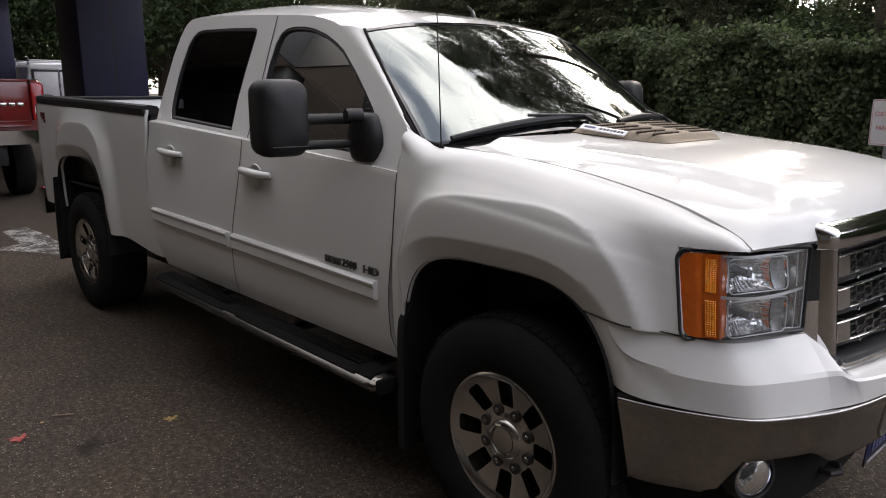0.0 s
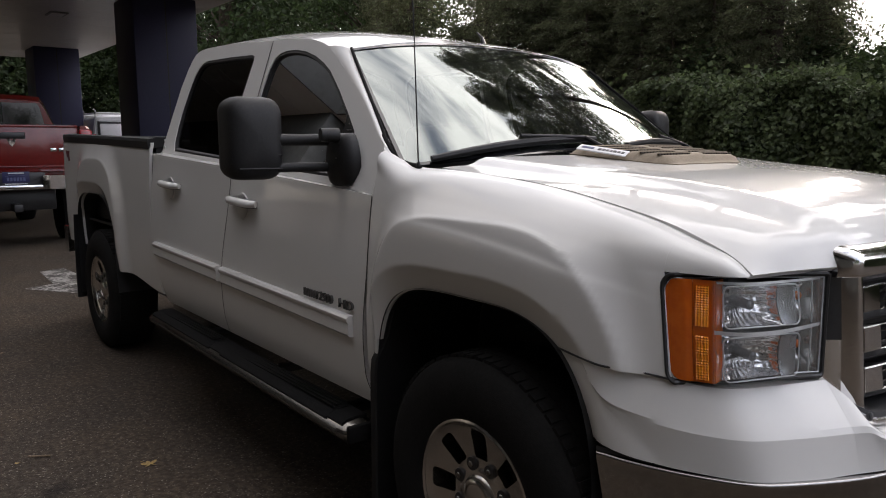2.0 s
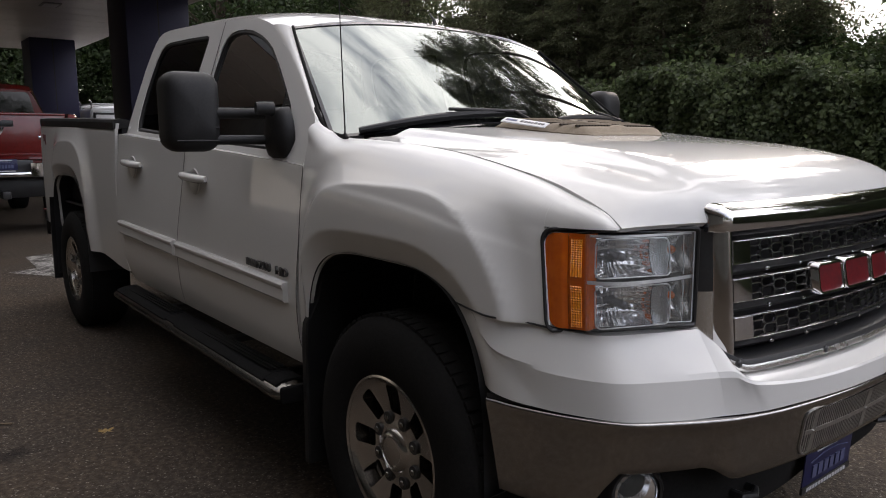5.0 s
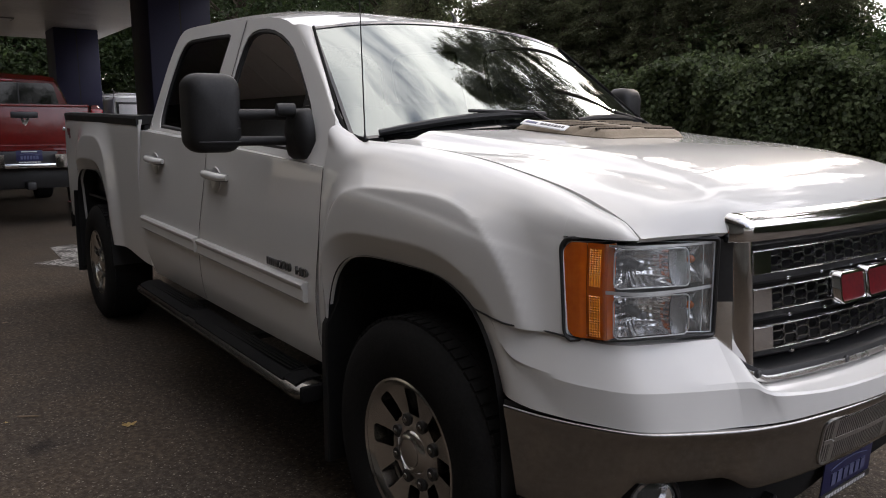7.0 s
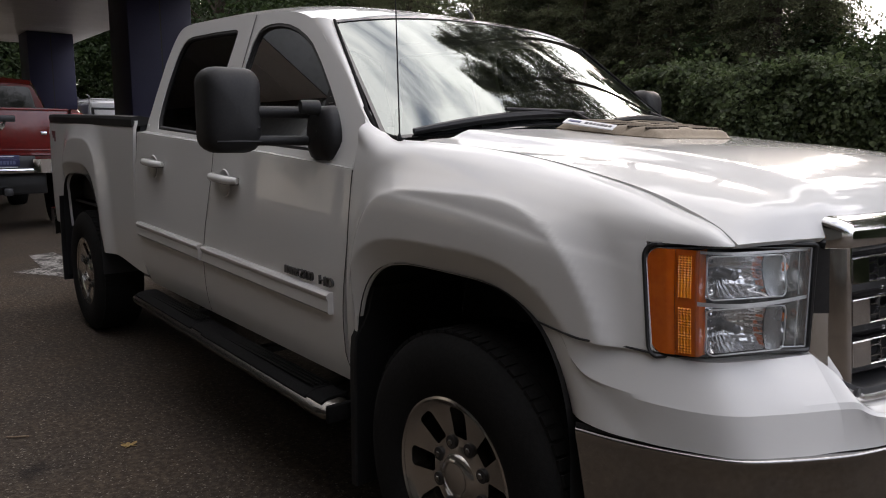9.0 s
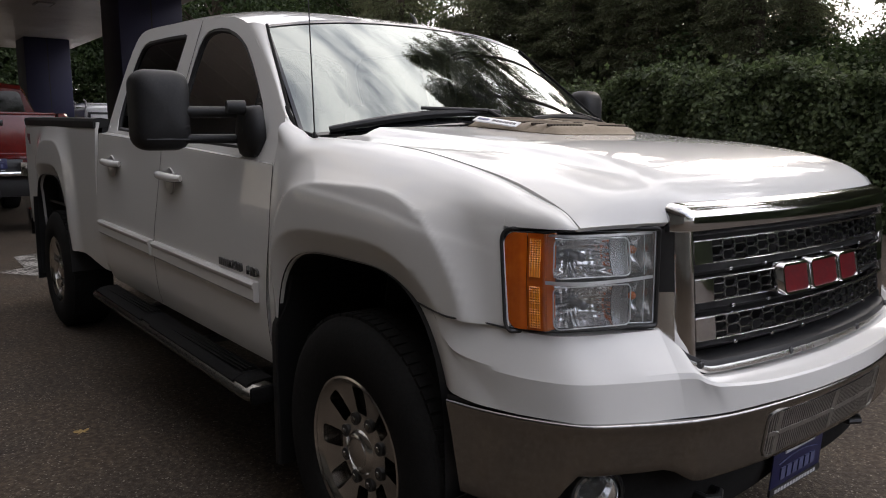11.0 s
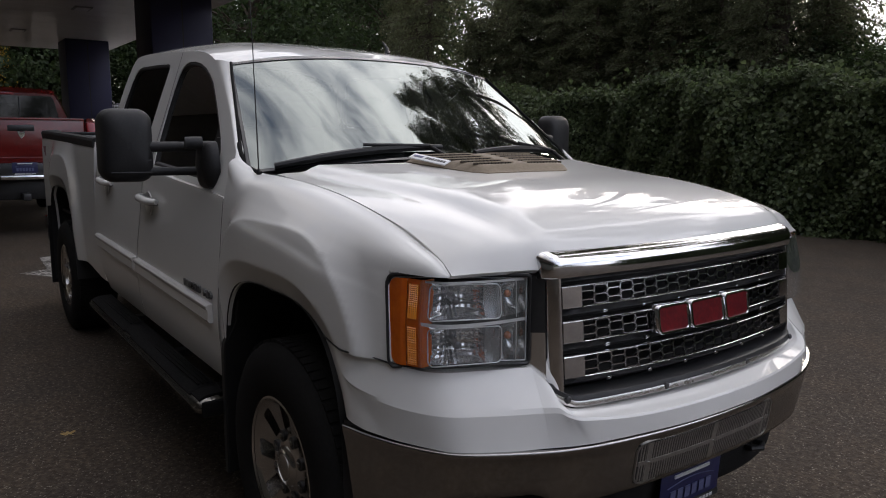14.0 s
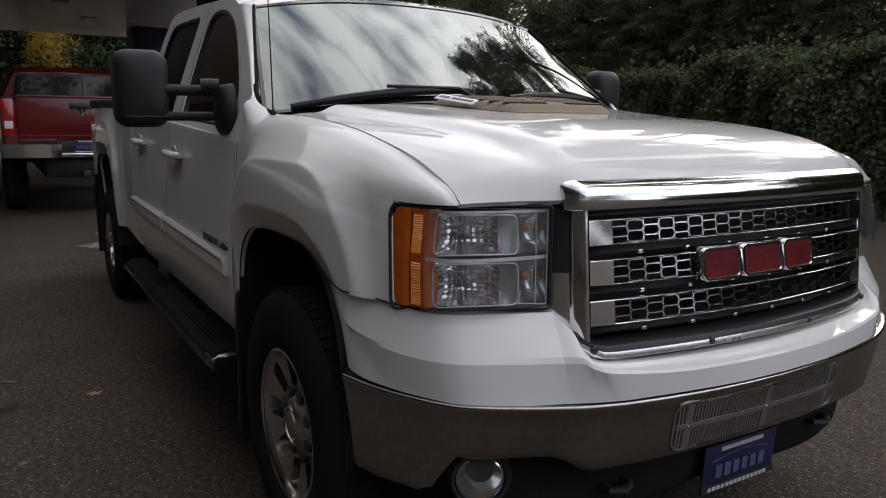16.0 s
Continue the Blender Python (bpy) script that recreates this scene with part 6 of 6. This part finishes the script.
def hedge(x0, x1, y, depth, height, count):
    def surge(x, z):
        return 0.22 * np.sin(x * 1.3 + z) + 0.14 * np.sin(x * 3.1 + 2.2 * z + 1) + 0.08 * np.sin(x * 7.3 - 4 * z)

    def top(x):
        return height + 0.14 * np.sin(x * 0.9 + 0.4) + 0.09 * np.sin(x * 2.7) + 0.06 * np.sin(x * 6.1)
    n = count
    x = rng.uniform(x0, x1, n)
    face = rng.uniform(0, 1, n) < 0.8
    z = np.where(face, top(x) * rng.uniform(0.0, 1.0, n), top(x) + rng.normal(0, 0.06, n))
    lump = surge(x, z)
    yy = np.where(face, y - lump + rng.normal(0, 0.08, n) + 0.35 * np.clip(z / height - 0.75, 0, 1) ** 1.0, y + rng.uniform(0, depth, n))
    at = np.stack([x, yy, np.maximum(z, 0.02)], 1)
    nor = np.stack([rng.normal(0, 0.7, n), np.where(face, -0.8, -0.3) + rng.normal(0, 0.6, n), np.where(face, 0.5, 1.0) + rng.normal(0, 0.6, n)], 1)
    tip = np.stack([rng.normal(0, 0.5, n), np.full(n, -0.3), -1 + rng.normal(0, 0.4, n)], 1)
    size = rng.uniform(0.04, 0.095, n)
    # stray shoots above the top
    m = count // 30
    sx = rng.uniform(x0, x1, m)
    at2 = np.stack([sx, y + rng.uniform(0.1, depth, m), top(sx) + rng.exponential(0.09, m)], 1)
    at, nor = np.concatenate([at, at2]), np.concatenate([nor, rng.normal(0, 1, (m, 3))])
    tip, size = np.concatenate([tip, rng.normal(0, 1, (m, 3))]), np.concatenate([size, rng.uniform(0.06, 0.12, m)])
    ob = new("hedge", leaf_mesh("hedge_leaves", LEAF, at, nor, tip, size, 0.52))
    tagged(ob, "tall dense hedge of dark green ivy leaves", "hedge", kind="stuff")
    # dark sheet within the leaves; the hedge's inner shade is put into its colour
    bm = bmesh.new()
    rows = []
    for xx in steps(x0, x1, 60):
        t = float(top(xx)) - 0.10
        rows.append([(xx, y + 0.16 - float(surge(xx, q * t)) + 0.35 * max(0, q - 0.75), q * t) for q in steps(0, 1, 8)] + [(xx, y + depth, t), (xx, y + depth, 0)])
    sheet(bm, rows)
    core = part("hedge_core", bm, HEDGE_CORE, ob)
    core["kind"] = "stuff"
    return ob


hedge(-17.0, 12.0, 9.1, 1.3, 2.28, 176000)


def conifer(seed, height, limbs, per, bare=0.10, wide=1.0):
    r = np.random.default_rng(seed)
    bm = bmesh.new()
    tube(bm, [(0.05 * math.sin(t * 5 + seed), 0.05 * math.cos(t * 4), t * height) for t in steps(0, 1, 10)], lambda t: 0.17 * (1 - t) ** 0.8 + 0.012, 9)
    wood = bm
    at, nor, tip, size = [], [], [], []
    for i in range(limbs):
        h = height * (bare + (0.98 - bare) * (i + r.uniform(0, 1)) / limbs)
        reach = (0.30 + 0.70 * (1 - h / height) ** 0.8) * r.uniform(1.4, 3.0) * wide
        a = r.uniform(0, math.tau)
        droop = r.uniform(0.25, 0.55)
        line = []
        for t in steps(0, 1, 6):
            d = reach * t
            line.append((d * math.cos(a + 0.2 * t), d * math.sin(a + 0.2 * t), h + 0.22 * d - droop * d * t * 1.3))
        tube(wood, line, lambda t: 0.026 * (1 - t) + 0.004, 4)
        pts = np.array(line)
        u = r.uniform(0.1, 1, per) ** 0.75
        p = np.stack([np.interp(u * 6, range(7), pts[:, k]) for k in range(3)], 1)
        spread = 0.10 + 0.26 * np.sin(u * 2.9)
        p += np.stack([-math.sin(a) * r.normal(0, 1, per) * spread * wide, math.cos(a) * r.normal(0, 1, per) * spread * wide, r.normal(-0.05, 0.07, per)], 1)
        at.append(p)
        nor.append(np.stack([r.normal(0, 0.6, per), r.normal(0, 0.6, per), r.uniform(0.1, 1, per)], 1))
        tip.append(np.stack([math.cos(a) + r.normal(0, 0.5, per), math.sin(a) + r.normal(0, 0.5, per), r.uniform(-2.2, -0.5, per)], 1))
        size.append(r.uniform(0.07, 0.22, per))
    return wood, leaf_mesh("sprays", NEEDLE, np.concatenate(at), np.concatenate(nor), np.concatenate(tip), np.concatenate(size), 0.19, 0.05)


def conifer_thing(seed, height, limbs, per, bare=0.10, wide=1.0):
    wood, crown_mesh = conifer(seed, height, limbs, per, bare, wide)
    t = thing("conifer", "tall dark conifer with drooping branches behind the hedge", "tree", "trees behind the hedge")
    part("trunk", wood, BARK, t, "brown bark trunk with limbs")
    c = new("crown", crown_mesh)
    c.parent = t
    tagged(c, "drooping dark green sprays")
    return t


kinds = [conifer_thing(11, 16.0, 190, 140), conifer_thing(23, 13.0, 170, 140), conifer_thing(37, 22.0, 150, 260, 0.47, 1.3)]
# tall trees to the left of the cab, two high-crowned ones, then a ragged lower belt with sky above it
# high-crowned pair at x > 0 is unseen, added to shade the ground
spots = [(-15.2, 12.9, 0, 0.8), (-17.4, 11.7, 1, 0.8), (-5.9, 11.9, 2, 1.0), (-19.5, 12.6, 1, 0.75), (-21.5, 13.2, 0, 0.72), (-18.2, 15.2, 1, 0.9), (-23.5, 14.6, 1, 0.8), (-9.2, 12.6, 2, 0.94), (-3.0, 12.1, 2, 0.98), (-13.6, 13.6, 1, 0.75), (2.0, 12.0, 2, 1.0), (5.6, 12.6, 2, 0.95)]
dice = random.Random(41)
for row, step, low, high in ((11.7, 1.25, 0.34, 0.46), (12.9, 1.3, 0.38, 0.50), (14.6, 1.5, 0.44, 0.56), (17.5, 1.7, 0.50, 0.62)):
    x = -14.5
    while x < 6.8:
        tx, ty, q = x + dice.uniform(-0.35, 0.35), row + dice.uniform(-0.4, 0.4), dice.uniform(low, high) * 1.22
        away = math.degrees(math.atan2(tx - 1.9, ty + 1.9))
        if -25.4 < away < -21.4:
            q = dice.uniform(0.17, 0.21) * (ty + 4) / 16
        elif tx > -0.5:
            # this end is out of view, made taller to shade the lot's right
            q *= 1.45
        elif away > -30.0:
            q *= dice.uniform(0.9, 1.3)
        elif tx < -7.5:
            q *= 1.12
        spots.append((tx, ty, dice.choice((0, 1, 1)), q))
        x += step
for i, (x, y, k, q) in enumerate(spots):
    m = pose(x, y, -0.3, 0, 0, 47 * i) @ Matrix.Diagonal((q, q, q, 1) if q > 0.7 else (q * 1.35, q * 1.35, q * (0.82 if k == 0 else 1.0), 1))
    if i < 3:
        kinds[k].matrix_basis = m
    else:
        copy_thing(kinds[k], m)


def broadleaf(seed, height, mat, label):
    r = np.random.default_rng(seed)
    t = thing("broadleaf_tree", label, "tree", "far trees")
    wood = bmesh.new()
    tube(wood, [(0, 0, 0), (0.08, 0.02, height * 0.25), (0.0, 0.08, height * 0.6), (0.05, 0, height * 0.92)], lambda q: 0.2 * (1 - q) + 0.03, 8)
    at, nor, size = [], [], []
    for i in range(34):
        h = height * r.uniform(0.25, 0.95)
        a, d = r.uniform(0, math.tau), height * 0.34 * math.sin(min(h / height * 2.6, 3.0)) ** 0.6 * r.uniform(0.4, 1.0)
        c = np.array((d * math.cos(a), d * math.sin(a), h))
        tube(wood, [(0, 0, h * 0.8), (c[0] * 0.6, c[1] * 0.6, h * 0.93), tuple(c)], lambda q: 0.05 * (1 - q) + 0.008, 4)
        n = 330
        at.append(c + r.normal(0, 1, (n, 3)) * np.array((0.55, 0.55, 0.38)) * height / 8)
        nor.append(r.normal(0, 1, (n, 3)) + (0, 0, 0.8))
        size.append(r.uniform(0.09, 0.2, n) * height / 8)
    at = np.concatenate(at)
    part("trunk", wood, BARK, t, "brown bark trunk with limbs")
    c = new("crown", leaf_mesh("leaves", mat, at, np.concatenate(nor), r.normal(0, 1, at.shape) + (0, 0, -0.6), np.concatenate(size), 0.45))
    c.parent = t
    return t


green_far = [broadleaf(3, 9.0, BROAD, "far broad-leaved tree with green foliage"), broadleaf(5, 7.5, BROAD, "far broad-leaved tree with green foliage")]
gold = broadleaf(9, 7.0, YELLOW_LEAF, "yellow autumn tree far beyond the canopy")
gold.matrix_basis = pose(-47.0, 1.95, -0.4) @ Matrix.Diagonal((0.62, 0.62, 1.0, 1))
far_spots = [(-52, -9), (-53, -4.5), (-50, 4.6), (-52, 8.5), (-50, 13), (-48, 17), (-44, 21), (-40, 16), (-54, 1.5), (-36, 20), (-30, 17), (-25, 15.5), (-46, -14), (-34, 12.5), (-51, 7), (-51.5, 3.6), (-48, -3), (-49, -7), (-57, 2), (-38, 14), (-55, 14), (-50, 0.5), (-51, -12),
             (26, 26), (30, 18), (31, 12), (29, 6), (31, 0), (30, -6), (31, -12), (28, -20), (12, -28), (2, -30), (-8, -30), (-18, -31), (-28, -30), (-38, -24), (16, 24)]
for i, (x, y) in enumerate(far_spots):
    k = green_far[i % 2]
    m = pose(x, y, -0.6, 0, 0, 61 * i) @ Matrix.Scale(1.25 if x < -30 else 0.55 if x > 10 and y > 0 else 1.0, 4)
    if i < 2:
        k.matrix_basis = m
    else:
        copy_thing(k, m)

for x, y, q in ((-5.4, 12.3, 0.28), (-4.4, 12.7, 0.26), (-6.3, 13.2, 0.32), (-3.6, 12.2, 0.27), (-5.6, 14.6, 0.31), (-4.6, 15.2, 0.29), (-7.2, 12.4, 0.31)):
    tagged(copy_thing(green_far[0], pose(x, y, -0.1, 0, 0, 70 * x) @ Matrix.Diagonal((q * 1.4, q * 1.4, q, 1))), "leafy green shrub behind the hedge", "shrub", "trees behind the hedge")

# ---- the red pickup under the canopy: local x is ahead, tail at x = 0 ----
red = thing("red_pickup", "red four-wheel-drive pickup truck seen from behind", "pickup truck", at=(-9.6, -0.52, 0), turn=180)


def loft(sections):
    """A closed body through cross-sections: (x, [(y, z), ...]) for half, mirrored."""
    bm = bmesh.new()
    rows = []
    for x, half in sections:
        rows.append([(x, y, z) for y, z in half] + [(x, -y, z) for y, z in half[::-1] if y > 1e-6])
    vs = sheet(bm, rows, True)
    bm.faces.new(vs[0])
    bm.faces.new(vs[-1][::-1])
    bmesh.ops.recalc_face_normals(bm, faces=bm.faces[:])
    return bm


bed_half = lambda w, zt: [(0, 0.82), (w - 0.10, 0.82), (w - 0.02, 0.86), (w, 1.05), (w, 1.30), (w - 0.015, zt - 0.05), (w - 0.05, zt), (w - 0.12, zt), (w - 0.13, zt - 0.45), (0, zt - 0.45)]
part("bed", loft([(0.03, bed_half(0.96, 1.64)), (0.06, bed_half(0.985, 1.65)), (0.9, bed_half(1.0, 1.65)), (1.95, bed_half(1.0, 1.65))]), RED_PAINT, red)
gate2 = part("tailgate", boxes(((-0.02, -0.80, 1.03), (0.04, 0.80, 1.655)), bevel=0.02), RED_PAINT, red, "red tailgate with a black handle")
part("tailgate_spoiler", boxes(((-0.035, -0.80, 1.615), (0.02, 0.80, 1.65)), bevel=0.012), RED_PAINT, gate2)
part("tailgate_handle", boxes(((-0.035, -0.16, 1.47), (-0.015, 0.16, 1.55)), bevel=0.012), SATIN, gate2, "black tailgate handle")
bm = bmesh.new()
fill(bm, [[(-0.05, 0.045), (-0.025, 0.05), (0, 0.02), (0.025, 0.05), (0.05, 0.045), (0.03, -0.02), (0.0, -0.055), (-0.03, -0.02)]], lambda u, v: Vector((-0.03, u, 1.42 + v)))
hem(bm, (0.015, 0, 0))
part("tailgate_emblem", bm, CHROME, gate2, "small chrome shield emblem")
for u in (0.0, 0.10, 0.20):
    part("drive_badge", boxes(((-0.026, -0.72 + u, 1.30), (-0.018, -0.72 + u + 0.075, 1.345)), bevel=0.004), CHROME, gate2, "chrome drive badge block")
part("gate_crease", boxes(((-0.026, -0.78, 1.10), (-0.018, 0.78, 1.112)), bevel=0.003), RED_PAINT, gate2)
for s in (-1, 1):
    tl = part("tail_lamp", boxes(((-0.025, min(s * 0.82, s * 0.985), 1.10), (0.10, max(s * 0.82, s * 0.985), 1.60)), bevel=0.03), RED_LENS, red, "tall red tail lamp")
    part("reverse_lens", boxes(((-0.03, min(s * 0.85, s * 0.95), 1.20), (-0.02, max(s * 0.85, s * 0.95), 1.30)), bevel=0.004), SIGN_WHITE, tl)
    bm = bmesh.new()
    sheet(bm, [[(-0.20 + 0.10 * (abs(y) / 1.0) ** 4, s * y, z) for y in steps(0.30, 1.0, 10)] for z in (0.81, 0.84, 0.95, 0.99)])
    hem(bm, (0.12, 0, 0))
    part("bumper_end", bm, CHROME, red, "chrome rear bumper half")
part("bumper_centre", boxes(((-0.19, -0.32, 0.81), (-0.06, 0.32, 0.87)), bevel=0.01), CHROME, red)
part("bumper_recess", boxes(((-0.12, -0.34, 0.87), (-0.02, 0.34, 1.03)), bevel=0.01), SATIN, red)
part("hitch", boxes(((-0.16, -0.05, 0.52), (0.1, 0.05, 0.62)), bevel=0.01), SATIN, red)
dealer_plate(red, Matrix(((0, 0, -1, -0.13), (-1, 0, 0, -0.0), (0, 1, 0, 0.965), (0, 0, 0, 1))))
cab_half = lambda w, zb, zt, wt: [(0, zb), (w, zb), (w, 1.55), (wt + 0.02, zt - 0.10), (wt - 0.03, zt - 0.02), (wt - 0.2, zt), (0, zt + 0.015)]
part("cab", loft([(2.0, cab_half(0.97, 0.7, 2.07, 0.76)), (2.12, cab_half(1.0, 0.65, 2.15, 0.78)), (3.2, cab_half(1.0, 0.65, 2.18, 0.80)), (3.7, cab_half(1.0, 0.65, 2.10, 0.78))]), RED_PAINT, red)
bm = bmesh.new()
fill(bm, [rounded(-0.80, 1.60, 0.80, 2.03, 0.07)], lambda u, v: Vector((1.975 + (v - 1.58) * 0.02, u * (1 - (v - 1.58) * 0.25), v)))
hem(bm, (0.02, 0, 0))
rw = part("rear_window", bm, DARK_GLASS, red, "dark rear window with a sliding pane")
for y in (-0.22, 0.22):
    part("window_bar", boxes(((1.966, y - 0.008, 1.62), (1.985, y + 0.008, 2.01))), SATIN, rw)
part("brake_light", boxes(((1.98, -0.16, 2.045), (2.02, 0.16, 2.075)), bevel=0.006), RED_LENS, red)
hood_half = lambda w, zt: [(0, 0.7), (w, 0.7), (w, zt - 0.2), (w - 0.06, zt - 0.03), (0, zt)]
part("front_body", loft([(3.7, hood_half(1.0, 1.52)), (4.6, hood_half(1.0, 1.48)), (5.4, hood_half(0.96, 1.38)), (5.6, hood_half(0.9, 1.25))]), RED_PAINT, red)
part("chassis", boxes(((0.1, -0.5, 0.52), (5.4, 0.5, 0.80)), bevel=0.02), SATIN, red)
for s in (-1, 1):
    for x in (1.15, 4.7):
        bm = bmesh.new()
        lathe(bm, [(0.0, 0.02), (0.2, 0.02), (0.24, -0.01), (0.34, -0.02), (0.40, 0.0), (0.42, 0.04), (0.42, 0.22), (0.40, 0.26), (0.3, 0.28), (0.0, 0.28)], 36)
        w = part("wheel", bm, RUBBER, red, "black off-road wheel", angle=50)
        w.matrix_basis = pose(x, s * 0.98, 0.42, 0, 0, 0 if s < 0 else 180)
    bm = bmesh.new()
    tube(bm, [(2.9, s * 1.02, 1.5), (2.9, s * 1.12, 1.52)], 0.02, 8)
    box(bm, (2.84, min(s * 1.1, s * 1.3), 1.48), (2.94, max(s * 1.1, s * 1.3), 1.68), 0.03)
    part("door_mirror", bm, SATIN, red)

# ---- the white van beyond the pier ----
van = thing("white_van", "white panel van with a ladder rack on the roof", "van", at=(-24.6, 5.05, 0), turn=180)
van_half = lambda w, zt: [(0, 0.4), (w - 0.05, 0.4), (w, 0.6), (w, 1.25), (w - 0.07, 1.8), (w - 0.14, zt - 0.12), (w - 0.22, zt - 0.03), (w - 0.4, zt), (0, zt + 0.02)]
part("body", loft([(0.0, van_half(0.96, 2.30)), (0.05, van_half(1.0, 2.36)), (3.6, van_half(1.0, 2.36)), (4.3, van_half(0.98, 1.95)), (4.5, van_half(0.97, 1.3)), (5.4, van_half(0.92, 1.1))]), VAN_WHITE, van)
for s in (-1, 1):
    d = part("rear_door", boxes(((-0.02, min(s * 0.01, s * 0.80), 0.6), (0.0, max(s * 0.01, s * 0.80), 2.20)), bevel=0.03), VAN_WHITE, van)
    part("window_surround", boxes(((-0.030, min(s * 0.012, s * 0.79), 1.28), (-0.018, max(s * 0.012, s * 0.79), 2.16)), bevel=0.02), SATIN, d, "black window surround")
    part("door_panel", boxes(((-0.042, min(s * 0.025, s * 0.72), 1.33), (-0.028, max(s * 0.025, s * 0.72), 2.09)), bevel=0.02), SIGN_WHITE, d, "white blanked window panel")
    part("tail_lamp", boxes(((-0.03, min(s * 0.84, s * 0.97), 1.2), (0.05, max(s * 0.84, s * 0.97), 1.75)), bevel=0.02), RED_LENS, van, "red tail lamp")
    for x in (0.15, 1.6, 3.0):
        bm = bmesh.new()
        tube(bm, [(x, s * 0.80, 2.2), (x, s * 0.80, 2.52), (x, s * 0.86, 2.56)], 0.03, 8)
        part("rack_post", bm, STEEL, van)
    bm = bmesh.new()
    tube(bm, [(0.0, s * 0.80, 2.44), (3.2, s * 0.80, 2.44)], 0.02, 8)
    part("rack_rail", bm, STEEL, van)
    for x in (0.9, 4.3):
        bm = bmesh.new()
        lathe(bm, [(0.0, 0.0), (0.2, 0.0), (0.33, -0.01), (0.35, 0.02), (0.35, 0.2), (0.0, 0.2)], 28)
        w = part("wheel", bm, RUBBER, van)
        w.matrix_basis = pose(x, s * 0.96, 0.35, 0, 0, 0 if s < 0 else 180)
for x in (0.15, 1.6, 3.0):
    bm = bmesh.new()
    tube(bm, [(x, -0.82, 2.44), (x, 0.82, 2.44)], 0.025, 8)
    part("rack_bar", bm, STEEL, van)
part("bumper", boxes(((-0.12, -0.95, 0.42), (0.05, 0.95, 0.58)), bevel=0.02), SATIN, van)

# ---- parking sign ----
sign = thing("parking_sign", "white parking sign with red lettering on a steel post", "sign", at=(-1.46, 7.6, 0), turn=-14)
bm = bmesh.new()
tube(bm, [(0, 0.02, 0), (0, 0.02, 1.66)], 0.025, 10)
part("post", bm, STEEL, sign)
bm = bmesh.new()
fill(bm, [rounded(-0.20, 0.84, 0.20, 1.40, 0.03)], lambda u, v: Vector((u, -0.012, v)))
hem(bm, (0, 0.004, 0))
board = part("sign_board", bm, SIGN_WHITE, sign)
lettering("sign_text", "CUSTOMER", 0.078, Matrix.Translation((0, -0.0125, 1.22)) @ pose(0, 0, 0, 90, 0, 0) @ Matrix.Diagonal((0.76, 1.0, 1, 1)), PRINT_RED, board, depth=0.001)
lettering("sign_text", "PARKING", 0.078, Matrix.Translation((0, -0.0125, 1.05)) @ pose(0, 0, 0, 90, 0, 0) @ Matrix.Diagonal((0.76, 1.0, 1, 1)), PRINT_RED, board, depth=0.001)
bm = bmesh.new()
sheet(bm, [[Vector((a * 0.985, -0.0140, 1.12 + (b - 1.12) * 0.985)) for a, b in grown(rounded(-0.20, 0.84, 0.20, 1.40, 0.03), g)] for g in (-0.010, -0.015)], True)
part("sign_border", bm, PRINT_RED, board)

# ---- paint and litter on the ground ----
bm = bmesh.new()
fill(bm, [[(-7.57, -0.66), (-7.68, -0.40), (-7.0, -0.36), (-6.4, -0.40), (-5.6, -0.50), (-6.0, -0.62), (-6.57, -0.98), (-6.68, -0.70)]], lambda u, v: Vector((u, v, 0.004)))
tagged(part("lane_arrow", bm, ROAD_PAINT), "worn white lane arrow painted on the asphalt", "road marking", kind="structure")


def fallen_leaf(x, y, size, turn, mat, label):
    bm = bmesh.new()
    rows = []
    for q in (0.04, 0.4, 0.7, 1.0):
        rows.append([(q * r * math.cos(a), q * r * math.sin(a), 0.02 + 0.16 * (q * r) ** 2 + 0.05 * q * math.sin(3 * a + turn))
                     for a, r in ((k * math.tau / 30, 0.20 + 0.38 * abs(math.cos(2.5 * k * math.tau / 30)) ** 1.3) for k in range(30))])
    vs = sheet(bm, rows, True)
    bm.faces.new(vs[0][::-1])
    tube(bm, [(-0.1, 0, 0.03), (-0.55, 0.05, 0.05), (-0.85, 0.16, 0.02)], 0.02, 5)
    bmesh.ops.transform(bm, matrix=Matrix.Translation((x, y, 0.001)) @ pose(0, 0, 0, 0, 0, turn) @ Matrix.Scale(size, 4), verts=bm.verts[:])
    leaf = part("fallen_leaf", bm, mat)
    return tagged(leaf, label, "leaf", "fallen leaves")


fallen_leaf(-1.74, -1.29, 0.062, 35, DRY_LEAF, "yellow fallen leaf lying on the asphalt")
fallen_leaf(-2.0, -1.86, 0.072, 60, RED_LEAF, "small red fallen leaf on the asphalt")
for i in range(26):
    fallen_leaf(random.uniform(-4.5, -0.6), random.uniform(-2.9, -1.5), random.uniform(0.012, 0.035), random.uniform(0, 360), random.choice((DRY_LEAF, TWIG)), "tiny dry leaf scrap on the asphalt")
bm = bmesh.new()
tube(bm, [(-2.15, -1.69, 0.006), (-2.12, -1.655, 0.009), (-2.10, -1.61, 0.006)], 0.004, 6)
tagged(part("twig", bm, TWIG), "short dry twig on the asphalt", "twig")
